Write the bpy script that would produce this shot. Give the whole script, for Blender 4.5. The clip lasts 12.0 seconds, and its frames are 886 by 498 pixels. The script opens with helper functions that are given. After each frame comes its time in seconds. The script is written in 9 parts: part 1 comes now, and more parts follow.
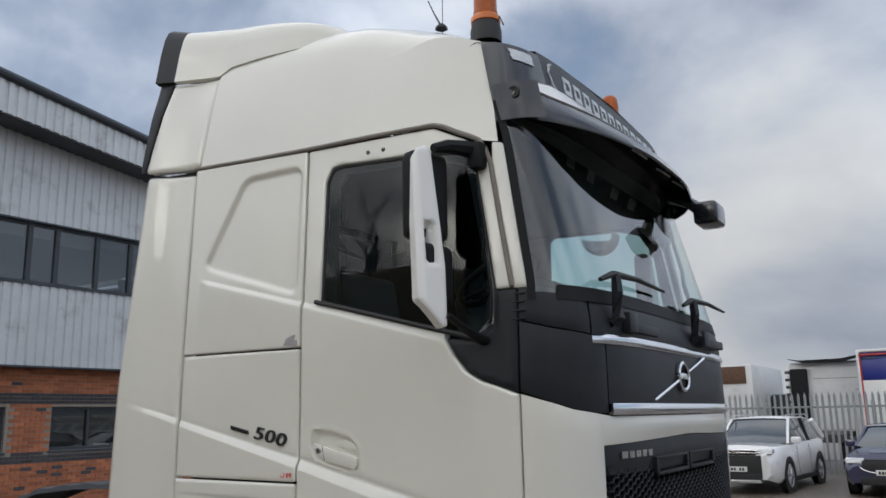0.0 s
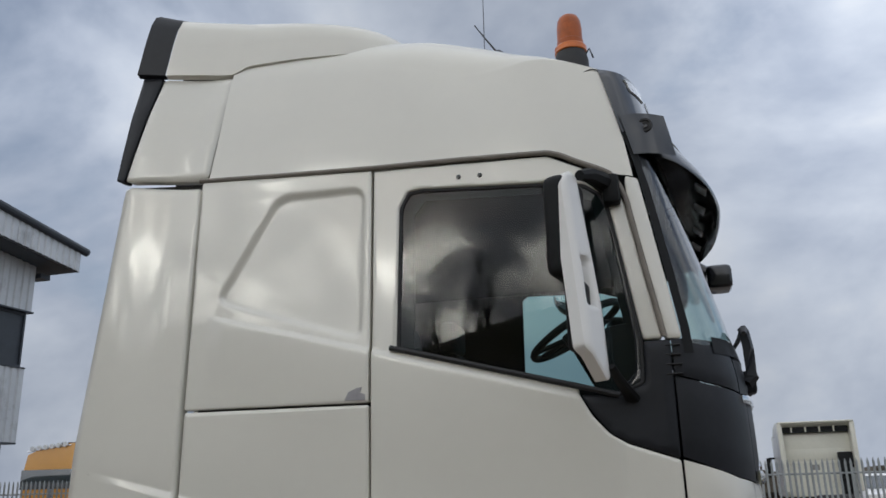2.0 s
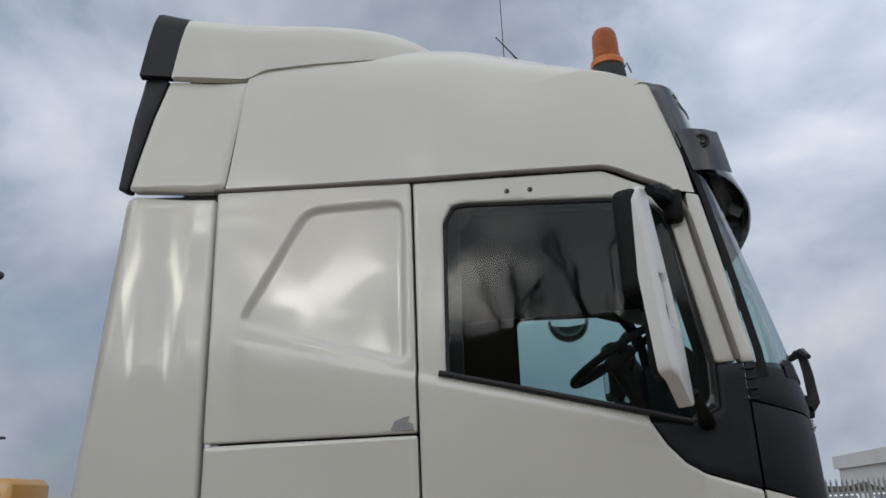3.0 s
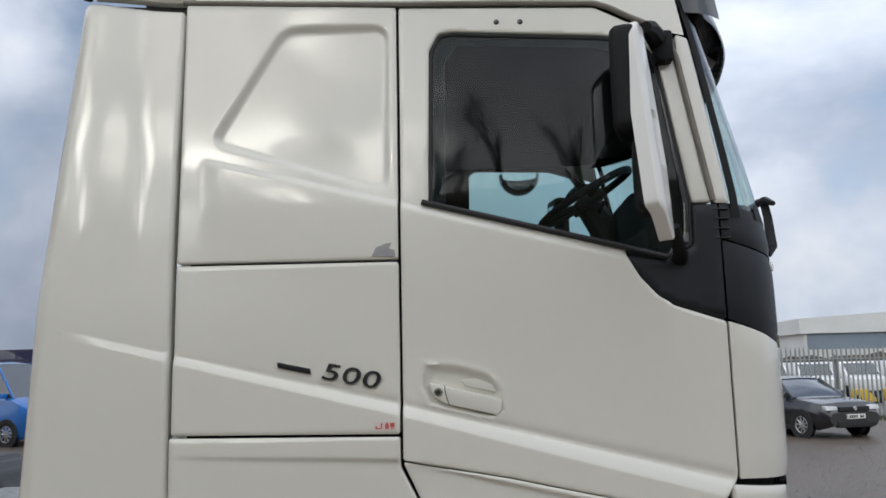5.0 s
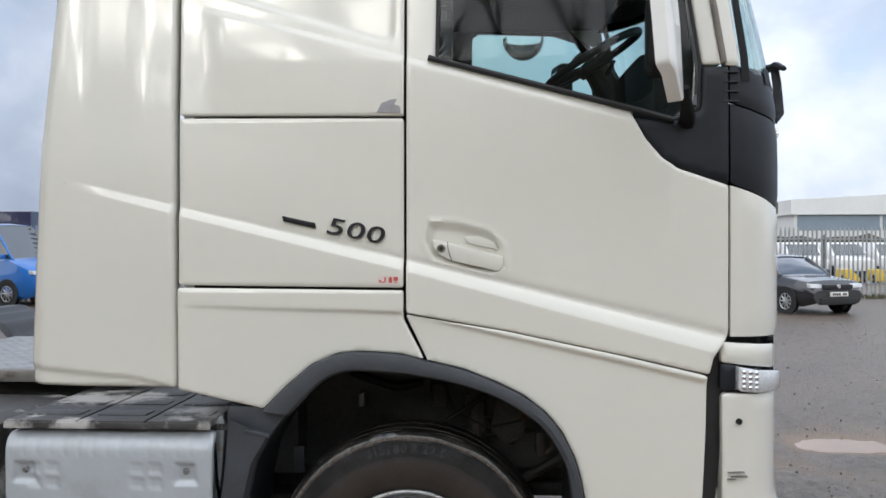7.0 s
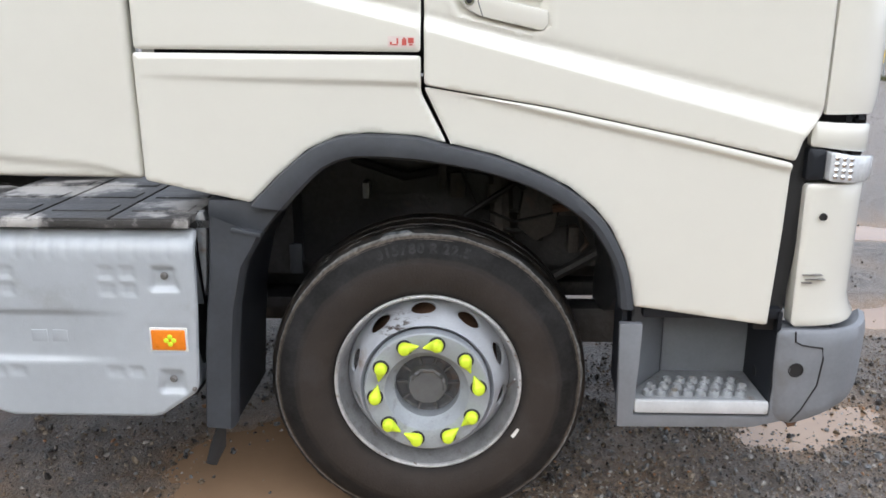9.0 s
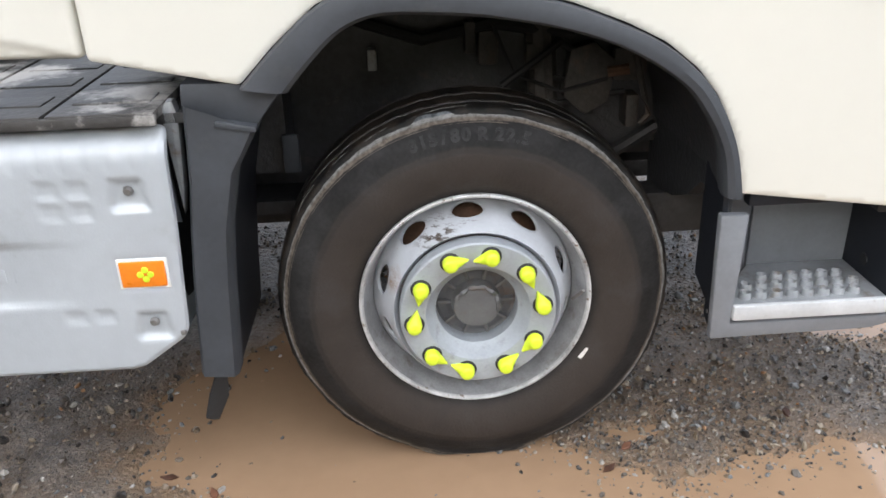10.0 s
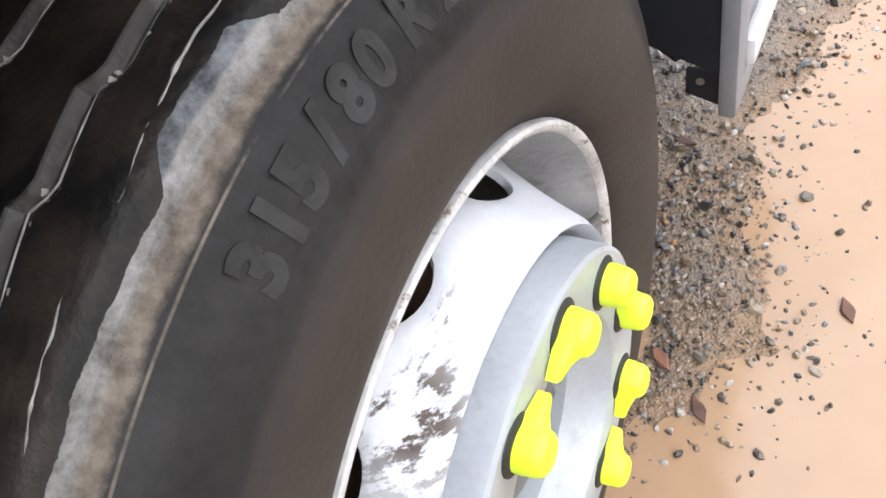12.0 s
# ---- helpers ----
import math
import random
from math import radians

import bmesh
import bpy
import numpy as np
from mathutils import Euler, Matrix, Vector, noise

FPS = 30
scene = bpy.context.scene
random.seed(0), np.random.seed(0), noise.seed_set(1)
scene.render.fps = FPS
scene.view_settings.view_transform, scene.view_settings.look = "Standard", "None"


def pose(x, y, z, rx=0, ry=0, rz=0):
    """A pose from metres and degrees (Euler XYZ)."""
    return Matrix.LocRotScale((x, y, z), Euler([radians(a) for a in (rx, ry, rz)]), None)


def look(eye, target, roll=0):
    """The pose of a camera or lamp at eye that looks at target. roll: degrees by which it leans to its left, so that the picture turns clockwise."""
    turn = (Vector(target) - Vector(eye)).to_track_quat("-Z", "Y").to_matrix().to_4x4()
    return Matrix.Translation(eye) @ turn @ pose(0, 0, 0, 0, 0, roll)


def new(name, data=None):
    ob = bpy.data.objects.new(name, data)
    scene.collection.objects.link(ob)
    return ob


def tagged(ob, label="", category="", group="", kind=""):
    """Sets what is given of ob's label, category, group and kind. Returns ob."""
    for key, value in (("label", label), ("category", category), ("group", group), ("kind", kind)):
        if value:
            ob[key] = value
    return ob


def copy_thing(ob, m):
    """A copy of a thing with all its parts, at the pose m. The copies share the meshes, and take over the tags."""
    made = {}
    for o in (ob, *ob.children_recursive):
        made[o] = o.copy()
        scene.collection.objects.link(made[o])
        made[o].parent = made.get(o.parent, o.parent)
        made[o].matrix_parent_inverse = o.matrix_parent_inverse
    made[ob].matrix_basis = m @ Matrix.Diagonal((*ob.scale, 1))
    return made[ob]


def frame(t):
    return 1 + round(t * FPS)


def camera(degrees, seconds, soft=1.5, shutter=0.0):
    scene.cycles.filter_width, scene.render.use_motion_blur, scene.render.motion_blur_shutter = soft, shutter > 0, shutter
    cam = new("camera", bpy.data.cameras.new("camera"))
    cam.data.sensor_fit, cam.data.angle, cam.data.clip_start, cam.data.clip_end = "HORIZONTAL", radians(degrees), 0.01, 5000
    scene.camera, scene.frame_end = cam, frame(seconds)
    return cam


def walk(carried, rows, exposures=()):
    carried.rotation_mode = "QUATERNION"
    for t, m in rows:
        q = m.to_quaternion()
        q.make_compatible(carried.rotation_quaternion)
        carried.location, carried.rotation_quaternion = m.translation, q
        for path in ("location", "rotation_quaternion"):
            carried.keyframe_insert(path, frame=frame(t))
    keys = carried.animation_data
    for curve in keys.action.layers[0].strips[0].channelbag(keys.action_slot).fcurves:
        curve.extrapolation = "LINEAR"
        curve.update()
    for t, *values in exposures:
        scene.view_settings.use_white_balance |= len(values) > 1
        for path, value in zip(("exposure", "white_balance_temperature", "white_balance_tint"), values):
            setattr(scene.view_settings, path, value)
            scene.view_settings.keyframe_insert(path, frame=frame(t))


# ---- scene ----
cam = camera(57.6, 12.0, soft=1.6)
PATH = [
    (0, (2.622, -2.895, 1.848), (1.581, -1.236, 2.254), -1.1),
    (0.5, (2.262, -2.979, 1.828), (1.287, -1.287, 2.259), -0.2),
    (1, (1.849, -2.947, 1.857), (0.959, -1.222, 2.34), 1.4),
    (1.5, (1.467, -3.006, 1.878), (0.817, -1.188, 2.402), -0.2),
    (2, (1.121, -2.999, 1.867), (0.618, -1.146, 2.428), -1.5),
    (2.5, (0.802, -2.898, 1.915), (0.381, -1.044, 2.536), -2.2),
    (2.7, (0.697, -2.9, 1.916), (0.329, -1.039, 2.548), -2.4),
    (4.3, (0.33, -2.891, 1.796), (0.206, -0.941, 2.219), -2.6),
    (4.5, (0.316, -2.872, 1.788), (0.198, -0.914, 2.179), -1.9),
    (5, (0.303, -2.88, 1.774), (0.199, -0.906, 2.076), -1.3),
    (5.5, (0.279, -2.882, 1.768), (0.188, -0.896, 1.982), -0.9),
    (6, (0.274, -2.882, 1.727), (0.178, -0.89, 1.884), -0.9),
    (6.5, (0.276, -2.877, 1.721), (0.184, -0.88, 1.798), -0.4),
    (7, (0.266, -2.894, 1.717), (0.172, -0.896, 1.707), 0.0),
    (7.2, (0.258, -2.885, 1.701), (0.161, -0.887, 1.665), 0.0),
    (8.8, (0.176, -2.425, 1.652), (0.077, -0.487, 1.167), 0.1),
    (9, (0.118, -2.352, 1.638), (0.064, -0.426, 1.102), 0.1),
    (9.1, (0.093, -2.307, 1.632), (0.055, -0.39, 1.063), 0.3),
    (9.5, (-0.031, -2.151, 1.606), (0.02, -0.275, 0.914), -0.5),
    (10, (-0.176, -1.784, 1.532), (-0.086, 0.027, 0.687), -1.8),
    (10.5, (-0.315, -1.407, 1.5), (-0.048, 0.334, 0.552), -3.9),
    (11, (-0.458, -1.031, 1.476), (0.203, 0.55, 0.445), -6.8),
    (11.5, (-0.438, -0.561, 1.358), (0.509, 0.718, 0.147), -14.7),
    (12, (-0.303, -0.168, 1.207), (0.744, 0.698, -0.261), -18.3),
]
walk(cam, [(t, look(eye, target, roll)) for t, eye, target, roll in PATH],
     exposures=[(0.0, 0.14, 6280, 9), (1.0, 0.20, 6280, 9), (2.0, -0.10, 6230, 9), (2.5, -0.24, 6230, 9), (4.5, 0.12, 6250, 9), (6.0, 0.44, 6250, 9), (7.2, 0.75, 6230, 9), (8.8, 1.18, 6230, 10),
                (9.5, 1.38, 6260, 10), (10.5, 1.78, 6390, 10), (11.0, 2.12, 6440, 11), (11.5, 2.48, 6620, 12), (12.0, 2.12, 6430, 12)])

# ---- world and sun ----
SUN = Vector((-0.328, -0.876, 0.355)).normalized()
world = bpy.data.worlds.new("overcast_sky")
scene.world = world
world.use_nodes = True
wn, wl = world.node_tree.nodes, world.node_tree.links
wn.clear()


def wnode(kind, **kw):
    n = wn.new(kind)
    for k, v in kw.items():
        if k in n.inputs:
            n.inputs[k].default_value = v
    return n


def wmath(op, a, b=None, clamp=False):
    n = wn.new("ShaderNodeMath")
    n.operation, n.use_clamp = op, clamp
    for k, v in enumerate((a, b)):
        if v is None:
            continue
        if isinstance(v, (int, float)):
            n.inputs[k].default_value = v
        else:
            wl.new(v, n.inputs[k])
    return n.outputs[0]


def wramp(fac, stops):
    n = wn.new("ShaderNodeValToRGB")
    while len(n.color_ramp.elements) < len(stops):
        n.color_ramp.elements.new(0.5)
    for e, (p, c) in zip(n.color_ramp.elements, stops):
        e.position, e.color = p, (*c, 1)
    wl.new(fac, n.inputs[0])
    return n.outputs[0]


sky = wn.new("ShaderNodeTexSky")
sky.sky_type, sky.sun_disc = "NISHITA", False
sky.sun_elevation = math.asin(SUN.z)
sky.sun_rotation = math.atan2(SUN.x, SUN.y)
tc = wn.new("ShaderNodeTexCoord")
sep = wn.new("ShaderNodeSeparateXYZ")
wl.new(tc.outputs["Generated"], sep.inputs[0])
lofty = wmath("MULTIPLY", wmath("ADD", wmath("MAXIMUM", sep.outputs[2], 0.0), 0.25), 1.45)
flat = wn.new("ShaderNodeCombineXYZ")
wl.new(sep.outputs[0], flat.inputs[0])
wl.new(sep.outputs[1], flat.inputs[1])
wl.new(lofty, flat.inputs[2])
big = wnode("ShaderNodeTexNoise", Scale=2.1, Detail=8.0, Roughness=0.50, Distortion=0.25)
wl.new(flat.outputs[0], big.inputs["Vector"])
fine = wnode("ShaderNodeTexNoise", Scale=3.6, Detail=6.0, Roughness=0.5, Distortion=0.3)
wl.new(flat.outputs[0], fine.inputs["Vector"])
shade = wmath("ADD", wmath("MULTIPLY", big.outputs[0], 0.70), wmath("MULTIPLY", fine.outputs[0], 0.30))
cloud = wramp(shade, [(0.38, (0.31, 0.355, 0.45)), (0.46, (0.44, 0.485, 0.58)), (0.52, (0.60, 0.64, 0.72)), (0.57, (0.74, 0.76, 0.80)), (0.64, (0.90, 0.90, 0.90))])
cover = wramp(big.outputs[0], [(0.36, (0.5, 0.5, 0.5)), (0.45, (1, 1, 1))])
# cloud light grows towards the veiled sun by forward scattering
dot = wn.new("ShaderNodeVectorMath")
dot.operation = "DOT_PRODUCT"
dot.inputs[1].default_value = SUN
wl.new(tc.outputs["Generated"], dot.inputs[0])
ahead = wmath("MAXIMUM", dot.outputs["Value"], 0.0)
rifts = wnode("ShaderNodeTexNoise", Scale=9.0, Detail=5.0, Roughness=0.55, Distortion=0.4)
wl.new(flat.outputs[0], rifts.inputs["Vector"])
thin = wramp(rifts.outputs[0], [(0.46, (0.02, 0.02, 0.02)), (0.56, (0.28, 0.28, 0.28)), (0.66, (1, 1, 1))])
# thicker cloud in a band straight behind the lorry, thinner to either side of it
side = wn.new("ShaderNodeMapRange")
side.interpolation_type = "SMOOTHSTEP"
side.inputs[1].default_value, side.inputs[2].default_value, side.inputs[3].default_value, side.inputs[4].default_value = -0.12, 0.25, 0.70, 1.08
wl.new(sep.outputs[0], side.inputs[0])
office = wn.new("ShaderNodeMapRange")
office.interpolation_type = "SMOOTHSTEP"
office.inputs[1].default_value, office.inputs[2].default_value, office.inputs[3].default_value, office.inputs[4].default_value = -0.62, -0.22, 1.34, 1.0
wl.new(sep.outputs[0], office.inputs[0])
# and the deck is lit less away from the sun
away = wn.new("ShaderNodeMapRange")
away.interpolation_type = "SMOOTHSTEP"
away.inputs[1].default_value, away.inputs[2].default_value, away.inputs[3].default_value, away.inputs[4].default_value = -0.3, 0.6, 0.86, 0.97
wl.new(sep.outputs[1], away.inputs[0])
# the far, low cloud is seen edge on and is darker than the cloud overhead
rise = wn.new("ShaderNodeMapRange")
rise.interpolation_type = "SMOOTHSTEP"
rise.inputs[1].default_value, rise.inputs[2].default_value, rise.inputs[3].default_value, rise.inputs[4].default_value = 0.05, 0.50, 0.84, 1.24
wl.new(sep.outputs[2], rise.inputs[0])
glow = wmath("MULTIPLY", wmath("MULTIPLY", wmath("POWER", ahead, 44.0), 14.0), thin)
gain = wmath("MULTIPLY", wmath("MULTIPLY", wmath("MULTIPLY", side.outputs[0], office.outputs[0]), away.outputs[0]), rise.outputs[0])
skyc = wn.new("ShaderNodeVectorMath")
skyc.operation = "SCALE"
skyc.inputs["Scale"].default_value = 0.11
wl.new(sky.outputs[0], skyc.inputs[0])
cl = wn.new("ShaderNodeVectorMath")
cl.operation = "SCALE"
wl.new(cloud, cl.inputs[0])
wl.new(gain, cl.inputs["Scale"])
warm = wn.new("ShaderNodeVectorMath")
warm.operation = "SCALE"
warm.inputs[0].default_value = (1.0, 0.94, 0.82)
wl.new(glow, warm.inputs["Scale"])
lit = wn.new("ShaderNodeVectorMath")
wl.new(cl.outputs[0], lit.inputs[0])
wl.new(warm.outputs[0], lit.inputs[1])
mixw = wn.new("ShaderNodeMix")
mixw.data_type = "VECTOR"
wl.new(cover, mixw.inputs[0])
wl.new(skyc.outputs[0], mixw.inputs["A"])
wl.new(lit.outputs[0], mixw.inputs["B"])
bg = wn.new("ShaderNodeBackground")
wl.new(mixw.outputs["Result"], bg.inputs[0])
wout = wn.new("ShaderNodeOutputWorld")
wl.new(bg.outputs[0], wout.inputs[0])

sun = new("sun", bpy.data.lights.new("sun", "SUN"))
sun.data.energy, sun.data.angle, sun.data.color = 1.5, radians(170), (1.0, 0.97, 0.93)
sun.matrix_world = look(SUN * 50, (0, 0, 0))


# ---- materials ----
def mat(name, color, rough=0.5, metal=0.0, coat=0.0, var=0.12, scale=6.0, bump=0.0, bscale=60.0, color2=None, spec=0.5,
        dirt=None, dirt_at=(0.55, 0.7), dscale=3.0, island=0.0, objrand=0.0, rvar=0.08, emit=0.0):
    """A surface with variation at two scales, optional fine relief, stains and piece-to-piece change."""
    m = bpy.data.materials.new(name)
    m.use_nodes = True
    nt = m.node_tree
    b = nt.nodes["Principled BSDF"]
    b.inputs["Roughness"].default_value, b.inputs["Metallic"].default_value = rough, metal
    b.inputs["Coat Weight"].default_value, b.inputs["Coat Roughness"].default_value = coat, 0.03
    b.inputs["Specular IOR Level"].default_value = spec
    co = nt.nodes.new("ShaderNodeTexCoord")
    n1 = nt.nodes.new("ShaderNodeTexNoise")
    n1.inputs["Scale"].default_value, n1.inputs["Detail"].default_value = scale, 6
    n2 = nt.nodes.new("ShaderNodeTexNoise")
    n2.inputs["Scale"].default_value, n2.inputs["Detail"].default_value = scale * 9, 4
    for n in (n1, n2):
        nt.links.new(co.outputs["Object"], n.inputs["Vector"])
    add = nt.nodes.new("ShaderNodeMath")
    add.operation = "MULTIPLY_ADD"
    nt.links.new(n2.outputs[0], add.inputs[0])
    add.inputs[1].default_value = 0.4
    nt.links.new(n1.outputs[0], add.inputs[2])
    r = nt.nodes.new("ShaderNodeMapRange")
    r.inputs[1].default_value, r.inputs[2].default_value = 0.4, 1.0
    nt.links.new(add.outputs[0], r.inputs[0])
    mix = nt.nodes.new("ShaderNodeMix")
    mix.data_type = "RGBA"
    c2 = color2 or tuple(c * (1 - 2 * var) for c in color)
    c1 = color if color2 else tuple(min(1, c * (1 + var)) for c in color)
    mix.inputs["A"].default_value, mix.inputs["B"].default_value = (*c2, 1), (*c1, 1)
    nt.links.new(r.outputs[0], mix.inputs[0])
    out = mix.outputs["Result"]
    if island or objrand:
        g = nt.nodes.new("ShaderNodeNewGeometry" if island else "ShaderNodeObjectInfo")
        mr = nt.nodes.new("ShaderNodeMapRange")
        k = island or objrand
        mr.inputs[3].default_value, mr.inputs[4].default_value = 1 - k, 1 + k
        nt.links.new(g.outputs["Random Per Island" if island else "Random"], mr.inputs[0])
        hs = nt.nodes.new("ShaderNodeHueSaturation")
        nt.links.new(out, hs.inputs["Color"])
        nt.links.new(mr.outputs[0], hs.inputs["Value"])
        out = hs.outputs[0]
    if dirt:
        n3 = nt.nodes.new("ShaderNodeTexNoise")
        n3.inputs["Scale"].default_value, n3.inputs["Detail"].default_value, n3.inputs["Roughness"].default_value = dscale, 10, 0.65
        nt.links.new(co.outputs["Object"], n3.inputs["Vector"])
        rm = nt.nodes.new("ShaderNodeMapRange")
        rm.inputs[1].default_value, rm.inputs[2].default_value = dirt_at
        nt.links.new(n3.outputs[0], rm.inputs[0])
        mx = nt.nodes.new("ShaderNodeMix")
        mx.data_type = "RGBA"
        nt.links.new(rm.outputs[0], mx.inputs[0])
        nt.links.new(out, mx.inputs["A"])
        mx.inputs["B"].default_value = (*dirt, 1)
        out = mx.outputs["Result"]
    nt.links.new(out, b.inputs["Base Color"])
    if rvar:
        rr = nt.nodes.new("ShaderNodeMapRange")
        rr.inputs[3].default_value, rr.inputs[4].default_value = max(0.02, rough - rvar), min(1, rough + rvar)
        nt.links.new(n1.outputs[0], rr.inputs[0])
        nt.links.new(rr.outputs[0], b.inputs["Roughness"])
    if bump:
        nb = nt.nodes.new("ShaderNodeTexNoise")
        nb.inputs["Scale"].default_value, nb.inputs["Detail"].default_value = bscale, 5
        nt.links.new(co.outputs["Object"], nb.inputs["Vector"])
        bp = nt.nodes.new("ShaderNodeBump")
        bp.inputs["Strength"].default_value, bp.inputs["Distance"].default_value = bump, 0.01
        nt.links.new(nb.outputs[0], bp.inputs["Height"])
        nt.links.new(bp.outputs[0], b.inputs["Normal"])
    if emit:
        b.inputs["Emission Color"].default_value, b.inputs["Emission Strength"].default_value = (*color, 1), emit
    return m


def glass_mat(name, tint, ior=1.6, rough=0.0, rise_power=5.0):
    """Tinted pane: clear tint below, Fresnel gloss on top."""
    m = bpy.data.materials.new(name)
    m.use_nodes = True
    nt = m.node_tree
    nt.nodes.remove(nt.nodes["Principled BSDF"])
    t = nt.nodes.new("ShaderNodeBsdfTransparent")
    t.inputs[0].default_value = (*tint, 1)
    g = nt.nodes.new("ShaderNodeBsdfGlossy")
    g.inputs["Roughness"].default_value = rough
    lw = nt.nodes.new("ShaderNodeLayerWeight")
    lw.inputs[0].default_value = 0.5
    pw = nt.nodes.new("ShaderNodeMath")
    pw.operation = "POWER"
    pw.inputs[1].default_value = rise_power
    nt.links.new(lw.outputs["Facing"], pw.inputs[0])
    f0 = ((ior - 1) / (ior + 1)) ** 2
    f = nt.nodes.new("ShaderNodeMath")
    f.operation = "MULTIPLY_ADD"
    nt.links.new(pw.outputs[0], f.inputs[0])
    f.inputs[1].default_value, f.inputs[2].default_value = 1 - f0, f0
    mx = nt.nodes.new("ShaderNodeMixShader")
    nt.links.new(f.outputs[0], mx.inputs[0])
    nt.links.new(t.outputs[0], mx.inputs[1])
    nt.links.new(g.outputs[0], mx.inputs[2])
    nt.links.new(mx.outputs[0], nt.nodes["Material Output"].inputs[0])
    return m


CREAM = mat("cream_paint", (0.73, 0.712, 0.64), 0.32, coat=1.0, var=0.015, scale=2.0, rvar=0.05)
WHITE = mat("white_paint", (0.78, 0.77, 0.74), 0.3, coat=0.8, var=0.02, scale=2.0)
BLACKP = mat("satin_black_paint", (0.014, 0.016, 0.021), 0.48, var=0.2, scale=4, bump=0.05, bscale=300, spec=0.32)
GLOSSB = mat("gloss_black_plastic", (0.012, 0.014, 0.018), 0.2, coat=0.5, var=0.2, scale=3)
GREYP = mat("dark_grey_plastic", (0.050, 0.055, 0.064), 0.55, var=0.16, scale=8, bump=0.12, bscale=400, dirt=(0.09, 0.088, 0.085), dirt_at=(0.58, 0.8))
MIDGREY = mat("mid_grey_plastic", (0.20, 0.21, 0.23), 0.5, var=0.1, scale=8, bump=0.1, bscale=350, dirt=(0.13, 0.125, 0.12), dirt_at=(0.56, 0.78))
RUBBER = mat("black_rubber", (0.016, 0.016, 0.017), 0.6, var=0.2, scale=12)
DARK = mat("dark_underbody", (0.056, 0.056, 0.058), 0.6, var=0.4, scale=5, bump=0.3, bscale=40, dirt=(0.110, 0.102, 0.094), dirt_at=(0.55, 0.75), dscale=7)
LINER = mat("wet_black_arch_liner", (0.046, 0.047, 0.050), 0.40, var=0.35, scale=6, bump=0.35, bscale=70, dirt=(0.080, 0.068, 0.058), dirt_at=(0.60, 0.72), dscale=16)
CHROME = mat("chrome", (0.75, 0.76, 0.78), 0.12, metal=1.0, var=0.03)
SEAL = mat("brown_grey_seal", (0.22, 0.195, 0.165), 0.6, var=0.15, scale=10)
AMBER = mat("amber_lens", (0.66, 0.155, 0.008), 0.3, coat=0.25, var=0.15, scale=20)
AMBERD = mat("amber_dark_lens", (0.40, 0.085, 0.005), 0.35, coat=0.15, spec=0.3, var=0.2, scale=30)
ORANGE = mat("orange_reflector", (0.90, 0.24, 0.01), 0.3, coat=0.6, var=0.06, scale=60, bump=0.1, bscale=500)
NEON = mat("neon_yellow_plastic", (0.72, 0.90, 0.04), 0.42, var=0.05, scale=20, dirt=(0.50, 0.55, 0.05), dirt_at=(0.6, 0.85), dscale=60)
RIM = mat("silver_wheel_paint", (0.37, 0.395, 0.425), 0.42, metal=0.12, var=0.10, scale=14, bump=0.10, bscale=150, dirt=(0.24, 0.24, 0.245), dirt_at=(0.58, 0.72), dscale=26)
# barrel kept darker than the lip: the shading inside the rim, plus stains
RIMIN = mat("shaded_stained_rim_barrel", (0.34, 0.345, 0.35), 0.42, metal=0.15, var=0.2, scale=16, bump=0.15, bscale=120, dirt=(0.20, 0.185, 0.17), dirt_at=(0.54, 0.70), dscale=24)
RIMEDGE = mat("rust_flecked_rim_paint", (0.56, 0.56, 0.56), 0.4, metal=0.2, var=0.25, scale=20, bump=0.3, bscale=120, dirt=(0.19, 0.140, 0.105), dirt_at=(0.58, 0.66), dscale=60)
